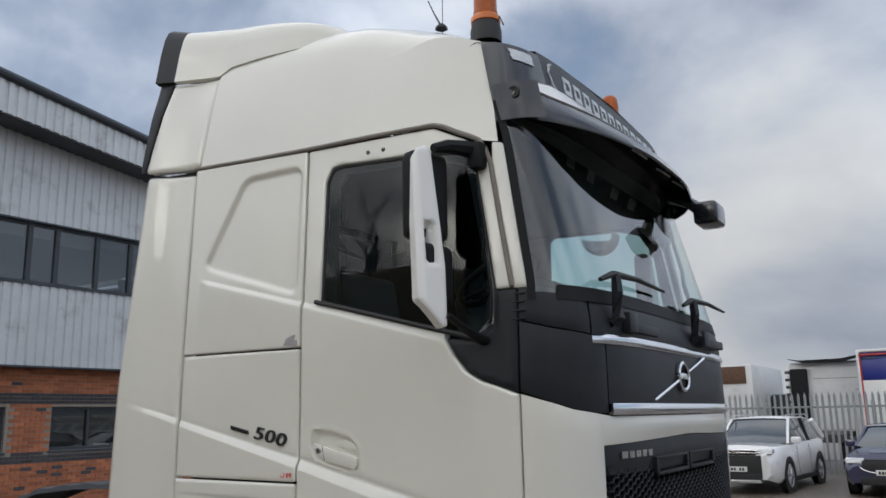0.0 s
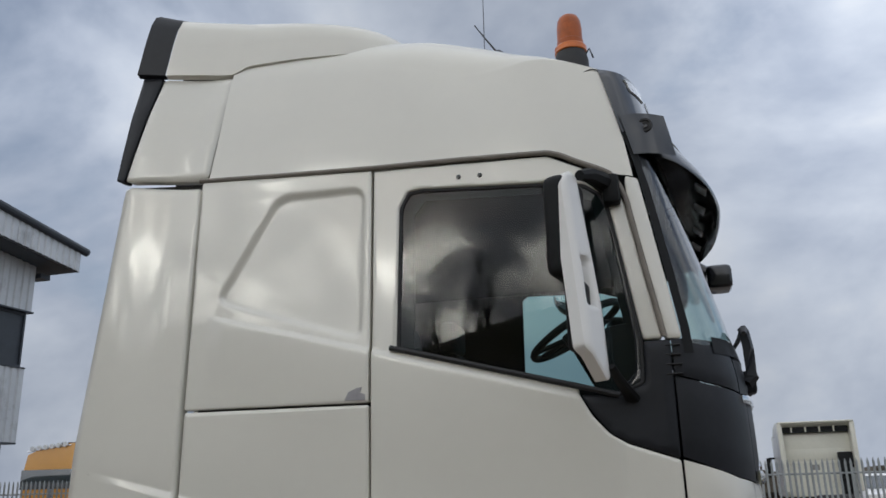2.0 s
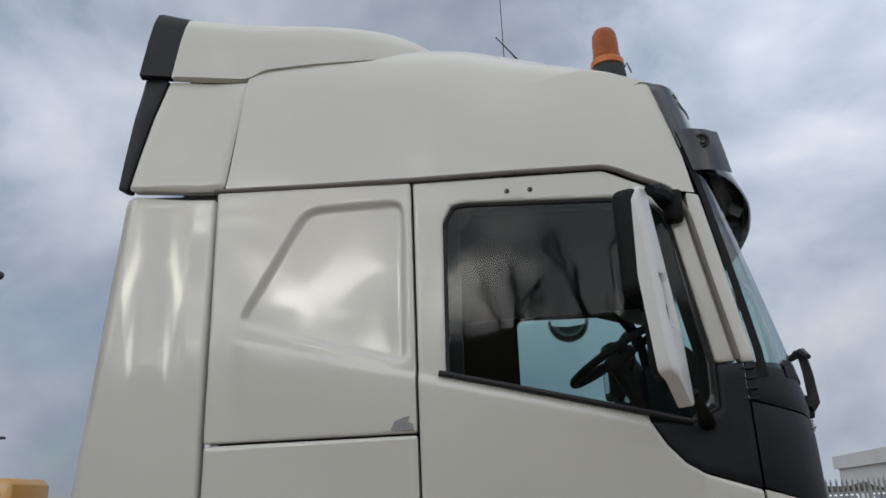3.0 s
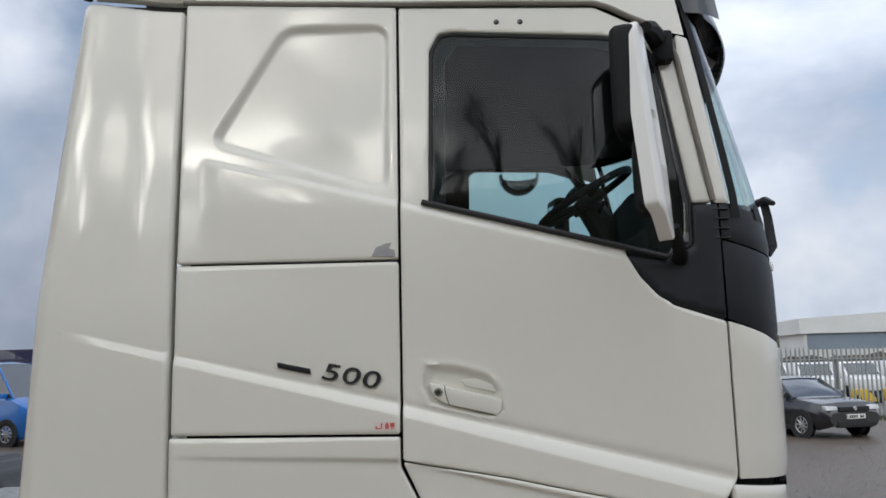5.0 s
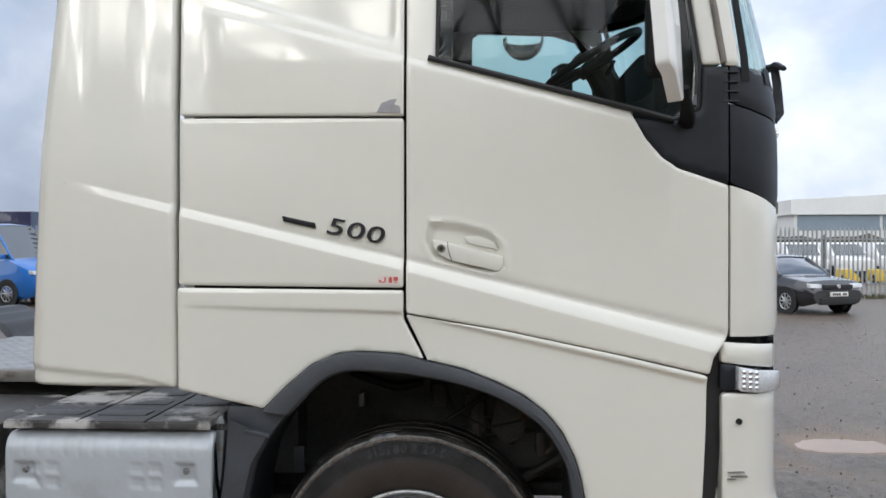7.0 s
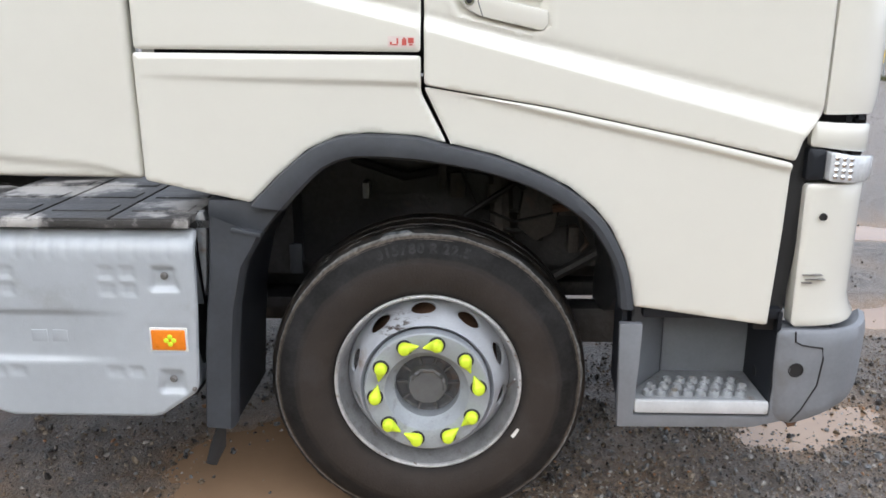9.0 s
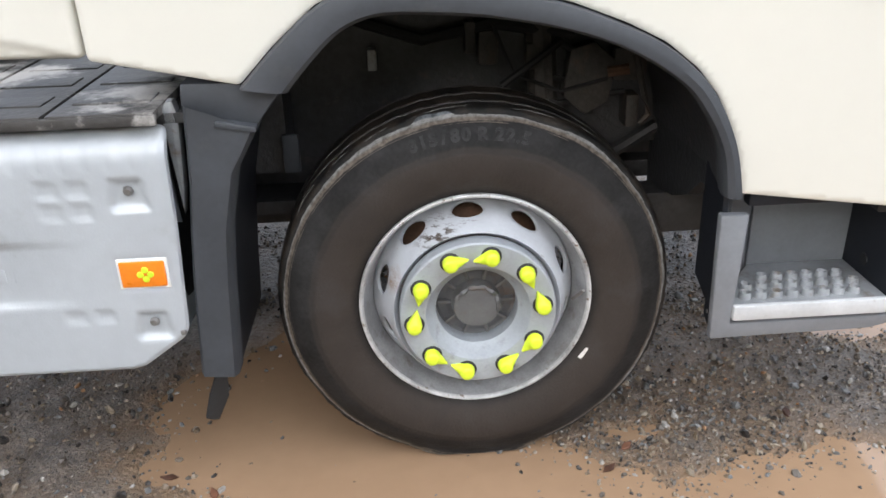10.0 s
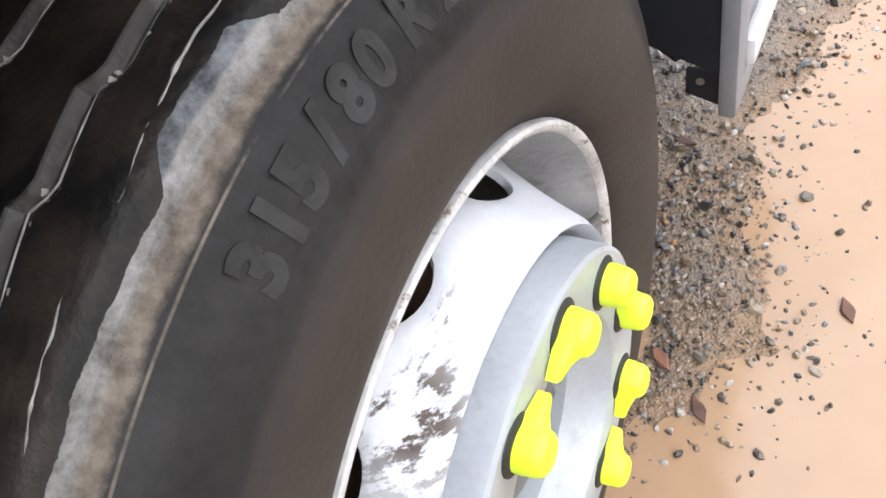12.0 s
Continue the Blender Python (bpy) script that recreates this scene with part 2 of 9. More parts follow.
def disc_mat():
    """Silver wheel paint scraped through to rust in two places."""
    m = mat("scraped_wheel_paint", (0.53, 0.55, 0.585), 0.42, metal=0.12, var=0.07, scale=12, bump=0.10, bscale=150, dirt=(0.30, 0.27, 0.25), dirt_at=(0.66, 0.74), dscale=24)
    nt = m.node_tree
    b = nt.nodes["Principled BSDF"]
    base = b.inputs["Base Color"].links[0].from_socket
    co = nt.nodes.new("ShaderNodeTexCoord")
    mp = nt.nodes.new("ShaderNodeMapping")
    mp.inputs["Rotation"].default_value, mp.inputs["Scale"].default_value = (0, radians(-28), 0), (16, 40, 110)
    nt.links.new(co.outputs["Object"], mp.inputs[0])
    n = nt.nodes.new("ShaderNodeTexNoise")
    n.inputs["Scale"].default_value, n.inputs["Detail"].default_value, n.inputs["Roughness"].default_value = 1.0, 8, 0.7
    nt.links.new(mp.outputs[0], n.inputs["Vector"])
    col = base
    for place, lo, hi, reach, tint in (((-0.095, 0.080, 0.703), 0.50, 0.56, 0.080, (0.060, 0.042, 0.030)), ((-0.035, 0.080, 0.725), 0.56, 0.62, 0.05, (0.12, 0.09, 0.07)), ((-0.212, 0.080, 0.582), 0.34, 0.60, 0.045, (0.30, 0.215, 0.165))):
        d = nt.nodes.new("ShaderNodeVectorMath")
        d.operation = "DISTANCE"
        d.inputs[1].default_value = place
        nt.links.new(co.outputs["Object"], d.inputs[0])
        near = nt.nodes.new("ShaderNodeMapRange")
        near.inputs[1].default_value, near.inputs[2].default_value, near.inputs[3].default_value, near.inputs[4].default_value = reach, reach * 0.3, 0.0, 1.0
        nt.links.new(d.outputs["Value"], near.inputs[0])
        cutoff = nt.nodes.new("ShaderNodeMapRange")
        cutoff.inputs[1].default_value, cutoff.inputs[2].default_value = lo, hi
        nt.links.new(n.outputs[0], cutoff.inputs[0])
        both = nt.nodes.new("ShaderNodeMath")
        both.operation = "MULTIPLY"
        nt.links.new(near.outputs[0], both.inputs[0])
        nt.links.new(cutoff.outputs[0], both.inputs[1])
        mx = nt.nodes.new("ShaderNodeMix")
        mx.data_type = "RGBA"
        nt.links.new(both.outputs[0], mx.inputs[0])
        nt.links.new(col, mx.inputs["A"])
        mx.inputs["B"].default_value = (*tint, 1)
        col = mx.outputs["Result"]
    nt.links.new(col, b.inputs["Base Color"])
    return m


DISC = disc_mat()
HUB = mat("grey_hub_cap", (0.125, 0.125, 0.128), 0.55, var=0.15, scale=20, dirt=(0.14, 0.10, 0.075), dirt_at=(0.54, 0.7), dscale=14)
TANKM = mat("silver_grey_moulding", (0.47, 0.50, 0.53), 0.36, metal=0.12, var=0.05, scale=4, bump=0.06, bscale=200, dirt=(0.30, 0.29, 0.27), dirt_at=(0.58, 0.85), dscale=3)
DECK = mat("weathered_deck_plate", (0.050, 0.047, 0.045), 0.5, var=0.3, scale=7, bump=0.35, bscale=45, dirt=(0.46, 0.44, 0.42), dirt_at=(0.52, 0.62), dscale=3.6)
TREAD = mat("aluminium_tread_plate", (0.36, 0.375, 0.39), 0.42, metal=0.2, var=0.15, scale=9, bump=0.1, bscale=80, dirt=(0.22, 0.19, 0.16), dirt_at=(0.52, 0.68), dscale=22)
TREADLIP = mat("worn_white_step_edge", (0.58, 0.59, 0.60), 0.45, var=0.10, scale=9, bump=0.1, bscale=80, dirt=(0.30, 0.29, 0.28), dirt_at=(0.60, 0.72), dscale=20)
METAL = mat("dull_steel", (0.30, 0.29, 0.28), 0.45, metal=0.8, var=0.15, scale=14, dirt=(0.12, 0.07, 0.04), dirt_at=(0.55, 0.75), dscale=12)
GRIMY = mat("grimy_casting", (0.060, 0.054, 0.048), 0.6, var=0.4, scale=9, bump=0.3, bscale=60, dirt=(0.085, 0.062, 0.046), dirt_at=(0.52, 0.66), dscale=12)
RUST = mat("rusty_steel", (0.14, 0.075, 0.045), 0.8, var=0.3, scale=14, bump=0.3, bscale=90)
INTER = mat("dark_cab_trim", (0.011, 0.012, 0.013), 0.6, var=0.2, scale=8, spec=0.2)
SEATM = mat("charcoal_seat_cloth", (0.03, 0.032, 0.036), 0.85, var=0.2, scale=12)
PRIMER = mat("bare_grey_patch", (0.33, 0.32, 0.33), 0.6, var=0.1, scale=30)
CLEAR = mat("clear_lamp_lens", (0.62, 0.64, 0.66), 0.12, coat=1.0, var=0.1, scale=60)
PINK = mat("pale_sticker", (0.72, 0.62, 0.58), 0.5, var=0.06, scale=40)
RED = mat("red_print", (0.55, 0.10, 0.08), 0.5, var=0.1)
MIRRORG = mat("mirror_glass", (0.8, 0.82, 0.83), 0.02, metal=1.0, var=0.01)
GLASS = glass_mat("tinted_cab_glass", (0.60, 0.75, 0.755), 1.48, rise_power=3.3)
SCREEN = glass_mat("windscreen_glass", (0.70, 0.84, 0.835), 1.95, rise_power=4.0)
CARGLASS = mat("dark_car_glass", (0.022, 0.036, 0.050), 0.03, var=0.2, spec=1.0, coat=1.0)


def tyre_mat():
    m = mat("worn_tyre_rubber", (0.0170, 0.0162, 0.0162), 0.72, var=0.40, scale=11, bump=0.22, bscale=130, spec=0.28)
    nt = m.node_tree
    b = nt.nodes["Principled BSDF"]
    base = b.inputs["Base Color"].links[0].from_socket
    co = nt.nodes.new("ShaderNodeTexCoord")
    s = nt.nodes.new("ShaderNodeSeparateXYZ")
    nt.links.new(co.outputs["Object"], s.inputs[0])

    def mth(op, a, bb):
        n = nt.nodes.new("ShaderNodeMath")
        n.operation = op
        for k, v in enumerate((a, bb)):
            if isinstance(v, (int, float)):
                n.inputs[k].default_value = v
            else:
                nt.links.new(v, n.inputs[k])
        return n.outputs[0]
    dz = mth("SUBTRACT", s.outputs[2], 0.5)
    rad = mth("SQRT", mth("ADD", mth("MULTIPLY", s.outputs[0], s.outputs[0]), mth("MULTIPLY", dz, dz)), 0)
    noi = nt.nodes.new("ShaderNodeTexNoise")
    noi.inputs["Scale"].default_value, noi.inputs["Detail"].default_value = 16, 8
    nt.links.new(co.outputs["Object"], noi.inputs["Vector"])
    wob = mth("ADD", rad, mth("MULTIPLY", mth("SUBTRACT", noi.outputs[0], 0.5), 0.016))
    rp = nt.nodes.new("ShaderNodeValToRGB")
    stops = [(0.0, 0.0), (0.315, 0.3), (0.33, 0.85), (0.420, 0.74), (0.4225, 0.50), (0.436, 0.44), (0.438, 0.03), (1.0, 0.0)]
    while len(rp.color_ramp.elements) < len(stops):
        rp.color_ramp.elements.new(0.5)
    for e, (p, v) in zip(rp.color_ramp.elements, stops):
        e.position, e.color = p, (v, v, v, 1)
    nt.links.new(wob, rp.inputs[0])
    mx = nt.nodes.new("ShaderNodeMix")
    mx.data_type = "RGBA"
    blot = nt.nodes.new("ShaderNodeTexNoise")
    blot.inputs["Scale"].default_value, blot.inputs["Detail"].default_value, blot.inputs["Roughness"].default_value = 7, 8, 0.6
    nt.links.new(co.outputs["Object"], blot.inputs["Vector"])
    nt.links.new(mth("MULTIPLY", rp.outputs[0], mth("ADD", mth("MULTIPLY", blot.outputs[0], 1.3), 0.38)), mx.inputs[0])
    nt.links.new(base, mx.inputs["A"])
    mx.inputs["B"].default_value = (0.043, 0.034, 0.0285, 1)
    # scuffed pale shoulder, broken up along the edge; along runs from the sidewall over the shoulder to the tread
    n5 = nt.nodes.new("ShaderNodeTexNoise")
    n5.inputs["Scale"].default_value, n5.inputs["Detail"].default_value, n5.inputs["Roughness"].default_value = 13, 12, 0.70
    nt.links.new(co.outputs["Object"], n5.inputs["Vector"])
    n6 = nt.nodes.new("ShaderNodeTexNoise")
    n6.inputs["Scale"].default_value, n6.inputs["Detail"].default_value, n6.inputs["Roughness"].default_value = 62, 8, 0.7
    nt.links.new(co.outputs["Object"], n6.inputs["Vector"])
    n7 = nt.nodes.new("ShaderNodeTexNoise")
    n7.inputs["Scale"].default_value, n7.inputs["Detail"].default_value = 4.5, 3
    nt.links.new(co.outputs["Object"], n7.inputs["Vector"])

    def span(v, v0, v1, o0=0.0, o1=1.0):
        n = nt.nodes.new("ShaderNodeMapRange")
        for k, x in enumerate((v0, v1, o0, o1)):
            n.inputs[k + 1].default_value = x
        nt.links.new(v, n.inputs[0])
        return n.outputs[0]

    def blend(f, ca, cb):
        n = nt.nodes.new("ShaderNodeMix")
        n.data_type = "RGBA"
        for sock, v in (("A", ca), ("B", cb)):
            if isinstance(v, tuple):
                n.inputs[sock].default_value = (*v, 1)
            else:
                nt.links.new(v, n.inputs[sock])
        nt.links.new(f, n.inputs[0])
        return n.outputs["Result"]
    along = mth("ADD", rad, s.outputs[1])
    rough_edge = mth("ADD", along, mth("ADD", mth("MULTIPLY", mth("SUBTRACT", n5.outputs[0], 0.5), 0.022), mth("MULTIPLY", mth("SUBTRACT", n6.outputs[0], 0.5), 0.006)))
    # one wider bare patch where the shoulder has been dragged along a kerb
    gap = mth("SQRT", mth("ADD", mth("POWER", mth("ADD", s.outputs[0], 0.098), 2.0), mth("POWER", mth("SUBTRACT", s.outputs[2], 1.003), 2.0)), 0)
    wider = span(gap, 0.034, 0.056, 0.020, 0.0)
    limit = mth("ADD", span(n7.outputs[0], 0.36, 0.62, 0.604, 0.613), wider)
    scuffed = mth("MULTIPLY", mth("MULTIPLY", mth("LESS_THAN", rough_edge, limit), span(rough_edge, 0.5800, 0.5860)), span(n6.outputs[0], 0.22, 0.36, 0.45, 0.94))
    ridge = mth("MULTIPLY", mth("MULTIPLY", span(along, 0.5745, 0.5757), span(along, 0.5780, 0.5768)), span(n5.outputs[0], 0.42, 0.58, 0.0, 0.7))
    tan = blend(span(n6.outputs[0], 0.36, 0.62), (0.070, 0.056, 0.045), (0.175, 0.146, 0.118))
    pale = blend(span(n6.outputs[0], 0.34, 0.64), (0.095, 0.090, 0.084), (0.275, 0.272, 0.268))
    blue = blend(span(n6.outputs[0], 0.36, 0.68), (0.030, 0.034, 0.038), (0.185, 0.198, 0.215))
    bare = blend(span(rough_edge, 0.6135, 0.6160), blend(span(rough_edge, 0.594, 0.603), tan, pale), blue)
    # dusty smears on the sidewall
    smear = mth("MULTIPLY", span(blot.outputs[0], 0.50, 0.66, 0.0, 0.5), span(n6.outputs[0], 0.35, 0.65, 0.4, 1.0))
    side = blend(smear, mx.outputs["Result"], (0.046, 0.045, 0.047))
    # dark wet tread with a brown film, grooves painted grey as if lit, rib edges pale with wear and wet glints
    film_brown = blend(span(n5.outputs[0], 0.44, 0.66), (0.0065, 0.0062, 0.0060), (0.034, 0.026, 0.020))
    ribs = blend(mth("MULTIPLY", mth("LESS_THAN", rad, 0.5205), mth("GREATER_THAN", s.outputs[1], 0.140)), film_brown, (0.036, 0.033, 0.031))
    outer = blend(span(along, 0.606, 0.616), side, ribs)
    worn = blend(ridge, blend(scuffed, outer, bare), (0.21, 0.175, 0.14))
    geo = nt.nodes.new("ShaderNodeNewGeometry")
    edge = mth("MULTIPLY", mth("MULTIPLY", span(geo.outputs["Pointiness"], 0.56, 0.64), span(n6.outputs[0], 0.46, 0.62)), mth("GREATER_THAN", s.outputs[1], 0.135))
    nt.links.new(blend(edge, worn, (0.26, 0.25, 0.235)), b.inputs["Base Color"])
    # the tread is wet, the sidewall dry
    wet = nt.nodes.new("ShaderNodeMapRange")
    wet.inputs[1].default_value, wet.inputs[2].default_value, wet.inputs[3].default_value, wet.inputs[4].default_value = 0.612, 0.630, 0.70, 0.48
    nt.links.new(along, wet.inputs[0])
    nt.links.new(wet.outputs[0], b.inputs["Roughness"])
    return m


TYRE = tyre_mat()
TYRETXT = mat("scuffed_tyre_letters", (0.0172, 0.0165, 0.0165), 0.78, var=0.5, scale=30, dirt=(0.030, 0.030, 0.031), dirt_at=(0.46, 0.68), dscale=30)
CARTYRE = mat("car_tyre", (0.02, 0.02, 0.02), 0.8, var=0.2)
ALLOY = mat("alloy_wheel", (0.45, 0.46, 0.47), 0.35, metal=0.6, var=0.06)


# ---- building helpers ----
def mk(name, verts, faces, material, parent=None, label="", smooth=True, sharp=35):
    me = bpy.data.meshes.new(name)
    me.from_pydata([tuple(map(float, v)) for v in verts], [], faces)
    me.materials.append(material)
    if smooth:
        me.shade_smooth()
        me.set_sharp_from_angle(angle=radians(sharp))
    ob = new(name, me)
    if parent is not None:
        ob.parent = parent
        if parent.type == "EMPTY" and "origin" in parent:
            ob.matrix_parent_inverse = Matrix.Translation(-Vector(parent["origin"]))
    if label:
        ob["label"] = label
    return ob


def part(name, bm, material, parent=None, label="", smooth=True, sharp=35):
    """Links a bmesh as one mesh object."""
    bmesh.ops.recalc_face_normals(bm, faces=bm.faces[:])
    me = bpy.data.meshes.new(name)
    bm.to_mesh(me)
    bm.free()
    me.materials.append(material)
    if smooth:
        me.shade_smooth()
        me.set_sharp_from_angle(angle=radians(sharp))
    ob = new(name, me)
    if parent is not None:
        ob.parent = parent
        if parent.type == "EMPTY" and "origin" in parent:
            ob.matrix_parent_inverse = Matrix.Translation(-Vector(parent["origin"]))
    if label:
        ob["label"] = label
    return ob


def thing(name, label, category, at=(0, 0, 0), group="", kind=""):
    """An Empty at the base of a thing; parts are given in world places unless it is moved afterwards."""
    ob = new(name)
    ob.location = at
    ob["origin"] = tuple(at)
    ob.empty_display_size = 0.1
    return tagged(ob, label, category, group, kind)


def bm_box(x0, x1, y0, y1, z0, z1, bevel=0.0, seg=2, bm=None):
    b = bmesh.new()
    bmesh.ops.create_cube(b, size=1, matrix=Matrix.Translation(((x0 + x1) / 2, (y0 + y1) / 2, (z0 + z1) / 2)) @ Matrix.Diagonal((x1 - x0, y1 - y0, z1 - z0, 1)))
    if bevel:
        bmesh.ops.bevel(b, geom=b.edges[:], offset=bevel, segments=seg, profile=0.6, affect="EDGES")
    return join(bm, b)


def join(bm, b):
    if bm is None:
        return b
    me = bpy.data.meshes.new("tmp")
    b.to_mesh(me)
    b.free()
    bm.from_mesh(me)
    bpy.data.meshes.remove(me)
    return bm


def bm_cyl(p0, p1, r0, r1=None, seg=16, bm=None, caps=True):
    b = bmesh.new()
    p0, p1 = Vector(p0), Vector(p1)
    d = p1 - p0
    m = Matrix.Translation((p0 + p1) / 2) @ d.to_track_quat("Z", "Y").to_matrix().to_4x4()
    bmesh.ops.create_cone(b, cap_ends=caps, segments=seg, radius1=r0, radius2=r0 if r1 is None else r1, depth=d.length, matrix=m)
    return join(bm, b)


def grid_mesh(rows, close_u=False, close_v=False):
    """Faces over a grid of rows of points."""
    n, m = len(rows), len(rows[0])
    verts = [p for r in rows for p in r]
    faces = []
    for i in range(n if close_u else n - 1):
        for j in range(m if close_v else m - 1):
            a, b = i * m + j, i * m + (j + 1) % m
            c, d = ((i + 1) % n) * m + (j + 1) % m, ((i + 1) % n) * m + j
            faces.append((a, b, c, d))
    return verts, faces


def tube(pts, r, seg=8, flat=1.0):
    """A round bar along a line of points."""
    pts = [Vector(p) for p in pts]
    rows = []
    for i, p in enumerate(pts):
        d = (pts[min(i + 1, len(pts) - 1)] - pts[max(i - 1, 0)]).normalized()
        q = d.to_track_quat("Z", "Y")
        rr = r[i] if isinstance(r, (list, tuple)) else r
        rows.append([p + q @ Vector((math.cos(a) * rr, math.sin(a) * rr * flat, 0)) for a in (2 * math.pi * k / seg for k in range(seg))])
    v, f = grid_mesh(rows, close_v=True)
    f.append(tuple(range(seg - 1, -1, -1)))
    f.append(tuple(range(len(v) - seg, len(v))))
    return v, f


def lathe(profile, seg=48, centre=(0, 0, 0), axis="y", a0=0.0):
    """Turns (radius, along) pairs about an axis through centre."""
    rows = []
    for k in range(seg):
        a = a0 + 2 * math.pi * k / seg
        row = []
        for r, h in profile:
            p = (r * math.cos(a), h, r * math.sin(a)) if axis == "y" else (r * math.cos(a), r * math.sin(a), h)
            row.append((p[0] + centre[0], p[1] + centre[1], p[2] + centre[2]))
        rows.append(row)
    return grid_mesh(rows, close_u=True)


def prism(outline, y0, y1, axis="y"):
    """A flat outline (x, z) carried from y0 to y1."""
    n = len(outline)
    v = [(x, y0, z) for x, z in outline] + [(x, y1, z) for x, z in outline]
    if axis == "x":
        v = [(b, a, c) for a, b, c in v]
    if axis == "z":
        v = [(a, c, b) for a, b, c in v]
    f = [tuple(range(n)), tuple(range(2 * n - 1, n - 1, -1))]
    f += [(i, i + n, (i + 1) % n + n, (i + 1) % n) for i in range(n)]
    return v, f


def bm_from(v, f, bevel=0.0, seg=2):
    b = bmesh.new()
    vs = [b.verts.new(p) for p in v]
    for q in f:
        b.faces.new([vs[i] for i in q])
    bmesh.ops.recalc_face_normals(b, faces=b.faces[:])
    if bevel:
        bmesh.ops.bevel(b, geom=b.edges[:], offset=bevel, segments=seg, profile=0.6, affect="EDGES")
    return b


def words(text, size, material, name, parent, m, extrude=0.003, spacing=1.0, label="", shear=0.0, wide=1.0, bold=0.0):
    """Raised lettering in the built-in font, centred on m."""
    cu = bpy.data.curves.new(name, "FONT")
    cu.body, cu.size, cu.extrude, cu.align_x, cu.align_y, cu.space_character, cu.shear, cu.offset = text, size, extrude, "CENTER", "CENTER", spacing, shear, bold
    tmp = new("tmp", cu)
    me = bpy.data.meshes.new_from_object(tmp.evaluated_get(bpy.context.evaluated_depsgraph_get()))
    bpy.data.objects.remove(tmp)
    me.transform(m @ Matrix.Diagonal((wide, 1, 1, 1)))
    me.materials.clear()
    me.materials.append(material)
    ob = new(name, me)
    ob.parent = parent
    if parent.type == "EMPTY" and "origin" in parent:
        ob.matrix_parent_inverse = Matrix.Translation(-Vector(parent["origin"]))
    if label:
        ob["label"] = label
    return ob


# ---- the cab's outer skin: u runs along the side (metres of x) and on round the corner and front, z is height ----
def lerp(x, xs, ys):
    return float(np.interp(x, xs, ys))


def glide(x, xs, ys):
    """Smooth curve through points that never overshoots."""
    xs, ys = np.asarray(xs, float), np.asarray(ys, float)
    d = np.diff(ys) / np.diff(xs)
    m = np.concatenate([[d[0]], np.where(d[1:] * d[:-1] > 0, 2 * d[1:] * d[:-1] / (d[1:] + d[:-1] + 1e-12), 0), [d[-1]]])
    i = int(np.clip(np.searchsorted(xs, x) - 1, 0, len(xs) - 2))
    h = xs[i + 1] - xs[i]
    t = min(max((x - xs[i]) / h, 0.0), 1.0)
    return float(ys[i] * (1 + 2 * t) * (1 - t) ** 2 + ys[i + 1] * t * t * (3 - 2 * t) + h * (m[i] * t * (1 - t) ** 2 - m[i + 1] * t * t * (1 - t)))


SKIN_Z = np.linspace(0.3, 3.9, 91)
SKIN = []
for zz in SKIN_Z:
    b0 = lerp(zz, (2.0, 2.3, 3.1, 3.2, 3.54, 3.8), (0, 0.010, 0.035, 0.037, 0.095, 0.115))
    x0 = glide(zz, (0.9, 2.0, 2.36, 3.0, 3.27, 3.53, 3.68, 3.8), (1.0, 1.0, 1.0, 0.93, 0.89, 0.82, 0.74, 0.60))
    xc = glide(zz, (0.3, 0.72, 0.76, 2.0, 2.2, 2.36, 2.8, 3.1, 3.27, 3.53, 3.68, 3.8), (1.50, 1.52, 1.45, 1.455, 1.45, 1.415, 1.30, 1.225, 1.20, 1.15, 1.07, 0.90))
    th = np.linspace(0, math.pi / 2, 160)
    xs = x0 + (xc - x0) * np.sin(th) ** 0.5
    ys = b0 + (1.25 - b0) * (1 - np.cos(th) ** 0.5)
    xs, ys = np.insert(xs, 0, 0.3), np.insert(ys, 0, b0)
    SKIN.append((np.insert(np.cumsum(np.hypot(np.diff(xs), np.diff(ys))), 0, 0) + 0.3, xs, ys))


def skin_level(i, u):
    s, xs, ys = SKIN[i]
    if u <= 0.3:
        return u, ys[0]
    full = s[-1]
    if u > full:
        q = 2 * full - u
        x, y = skin_level(i, q)
        return x, 2.5 - y
    return float(np.interp(u, s, xs)), float(np.interp(u, s, ys))


def skin(u, z):
    f = min(max((z - SKIN_Z[0]) / (SKIN_Z[1] - SKIN_Z[0]), 0), len(SKIN_Z) - 1.001)
    i = int(f)
    w = f - i
    (xa, ya), (xb, yb) = skin_level(i, u), skin_level(i + 1, u)
    return Vector((xa * (1 - w) + xb * w, ya * (1 - w) + yb * w, z))


def skin_normal(u, z):
    e = 0.004
    n = (skin(u + e, z) - skin(u - e, z)).cross(skin(u, z + e) - skin(u, z - e))
    return n.normalized()


def skin_u(y, z):
    """u at which the skin reaches the lateral place y."""
    f = min(max((z - SKIN_Z[0]) / (SKIN_Z[1] - SKIN_Z[0]), 0), len(SKIN_Z) - 1.001)
    s, xs, ys = SKIN[int(round(f))]
    if y > 1.25:
        return 2 * s[-1] - float(np.interp(2.5 - y, ys, s))
    return float(np.interp(y, ys, s))


def seg_dist(P, poly, closed=True):
    """Distance of points P to the lines of a polygon."""
    A = np.array(poly)
    B = np.roll(A, -1, 0) if closed else A[1:]
    A = A if closed else A[:-1]
    best = np.full(len(P), 1e9)
    for a, b in zip(A, B):
        d = b - a
        t = np.clip(((P - a) @ d) / max(d @ d, 1e-12), 0, 1)
        best = np.minimum(best, np.hypot(*(P - a - t[:, None] * d).T))
    return best


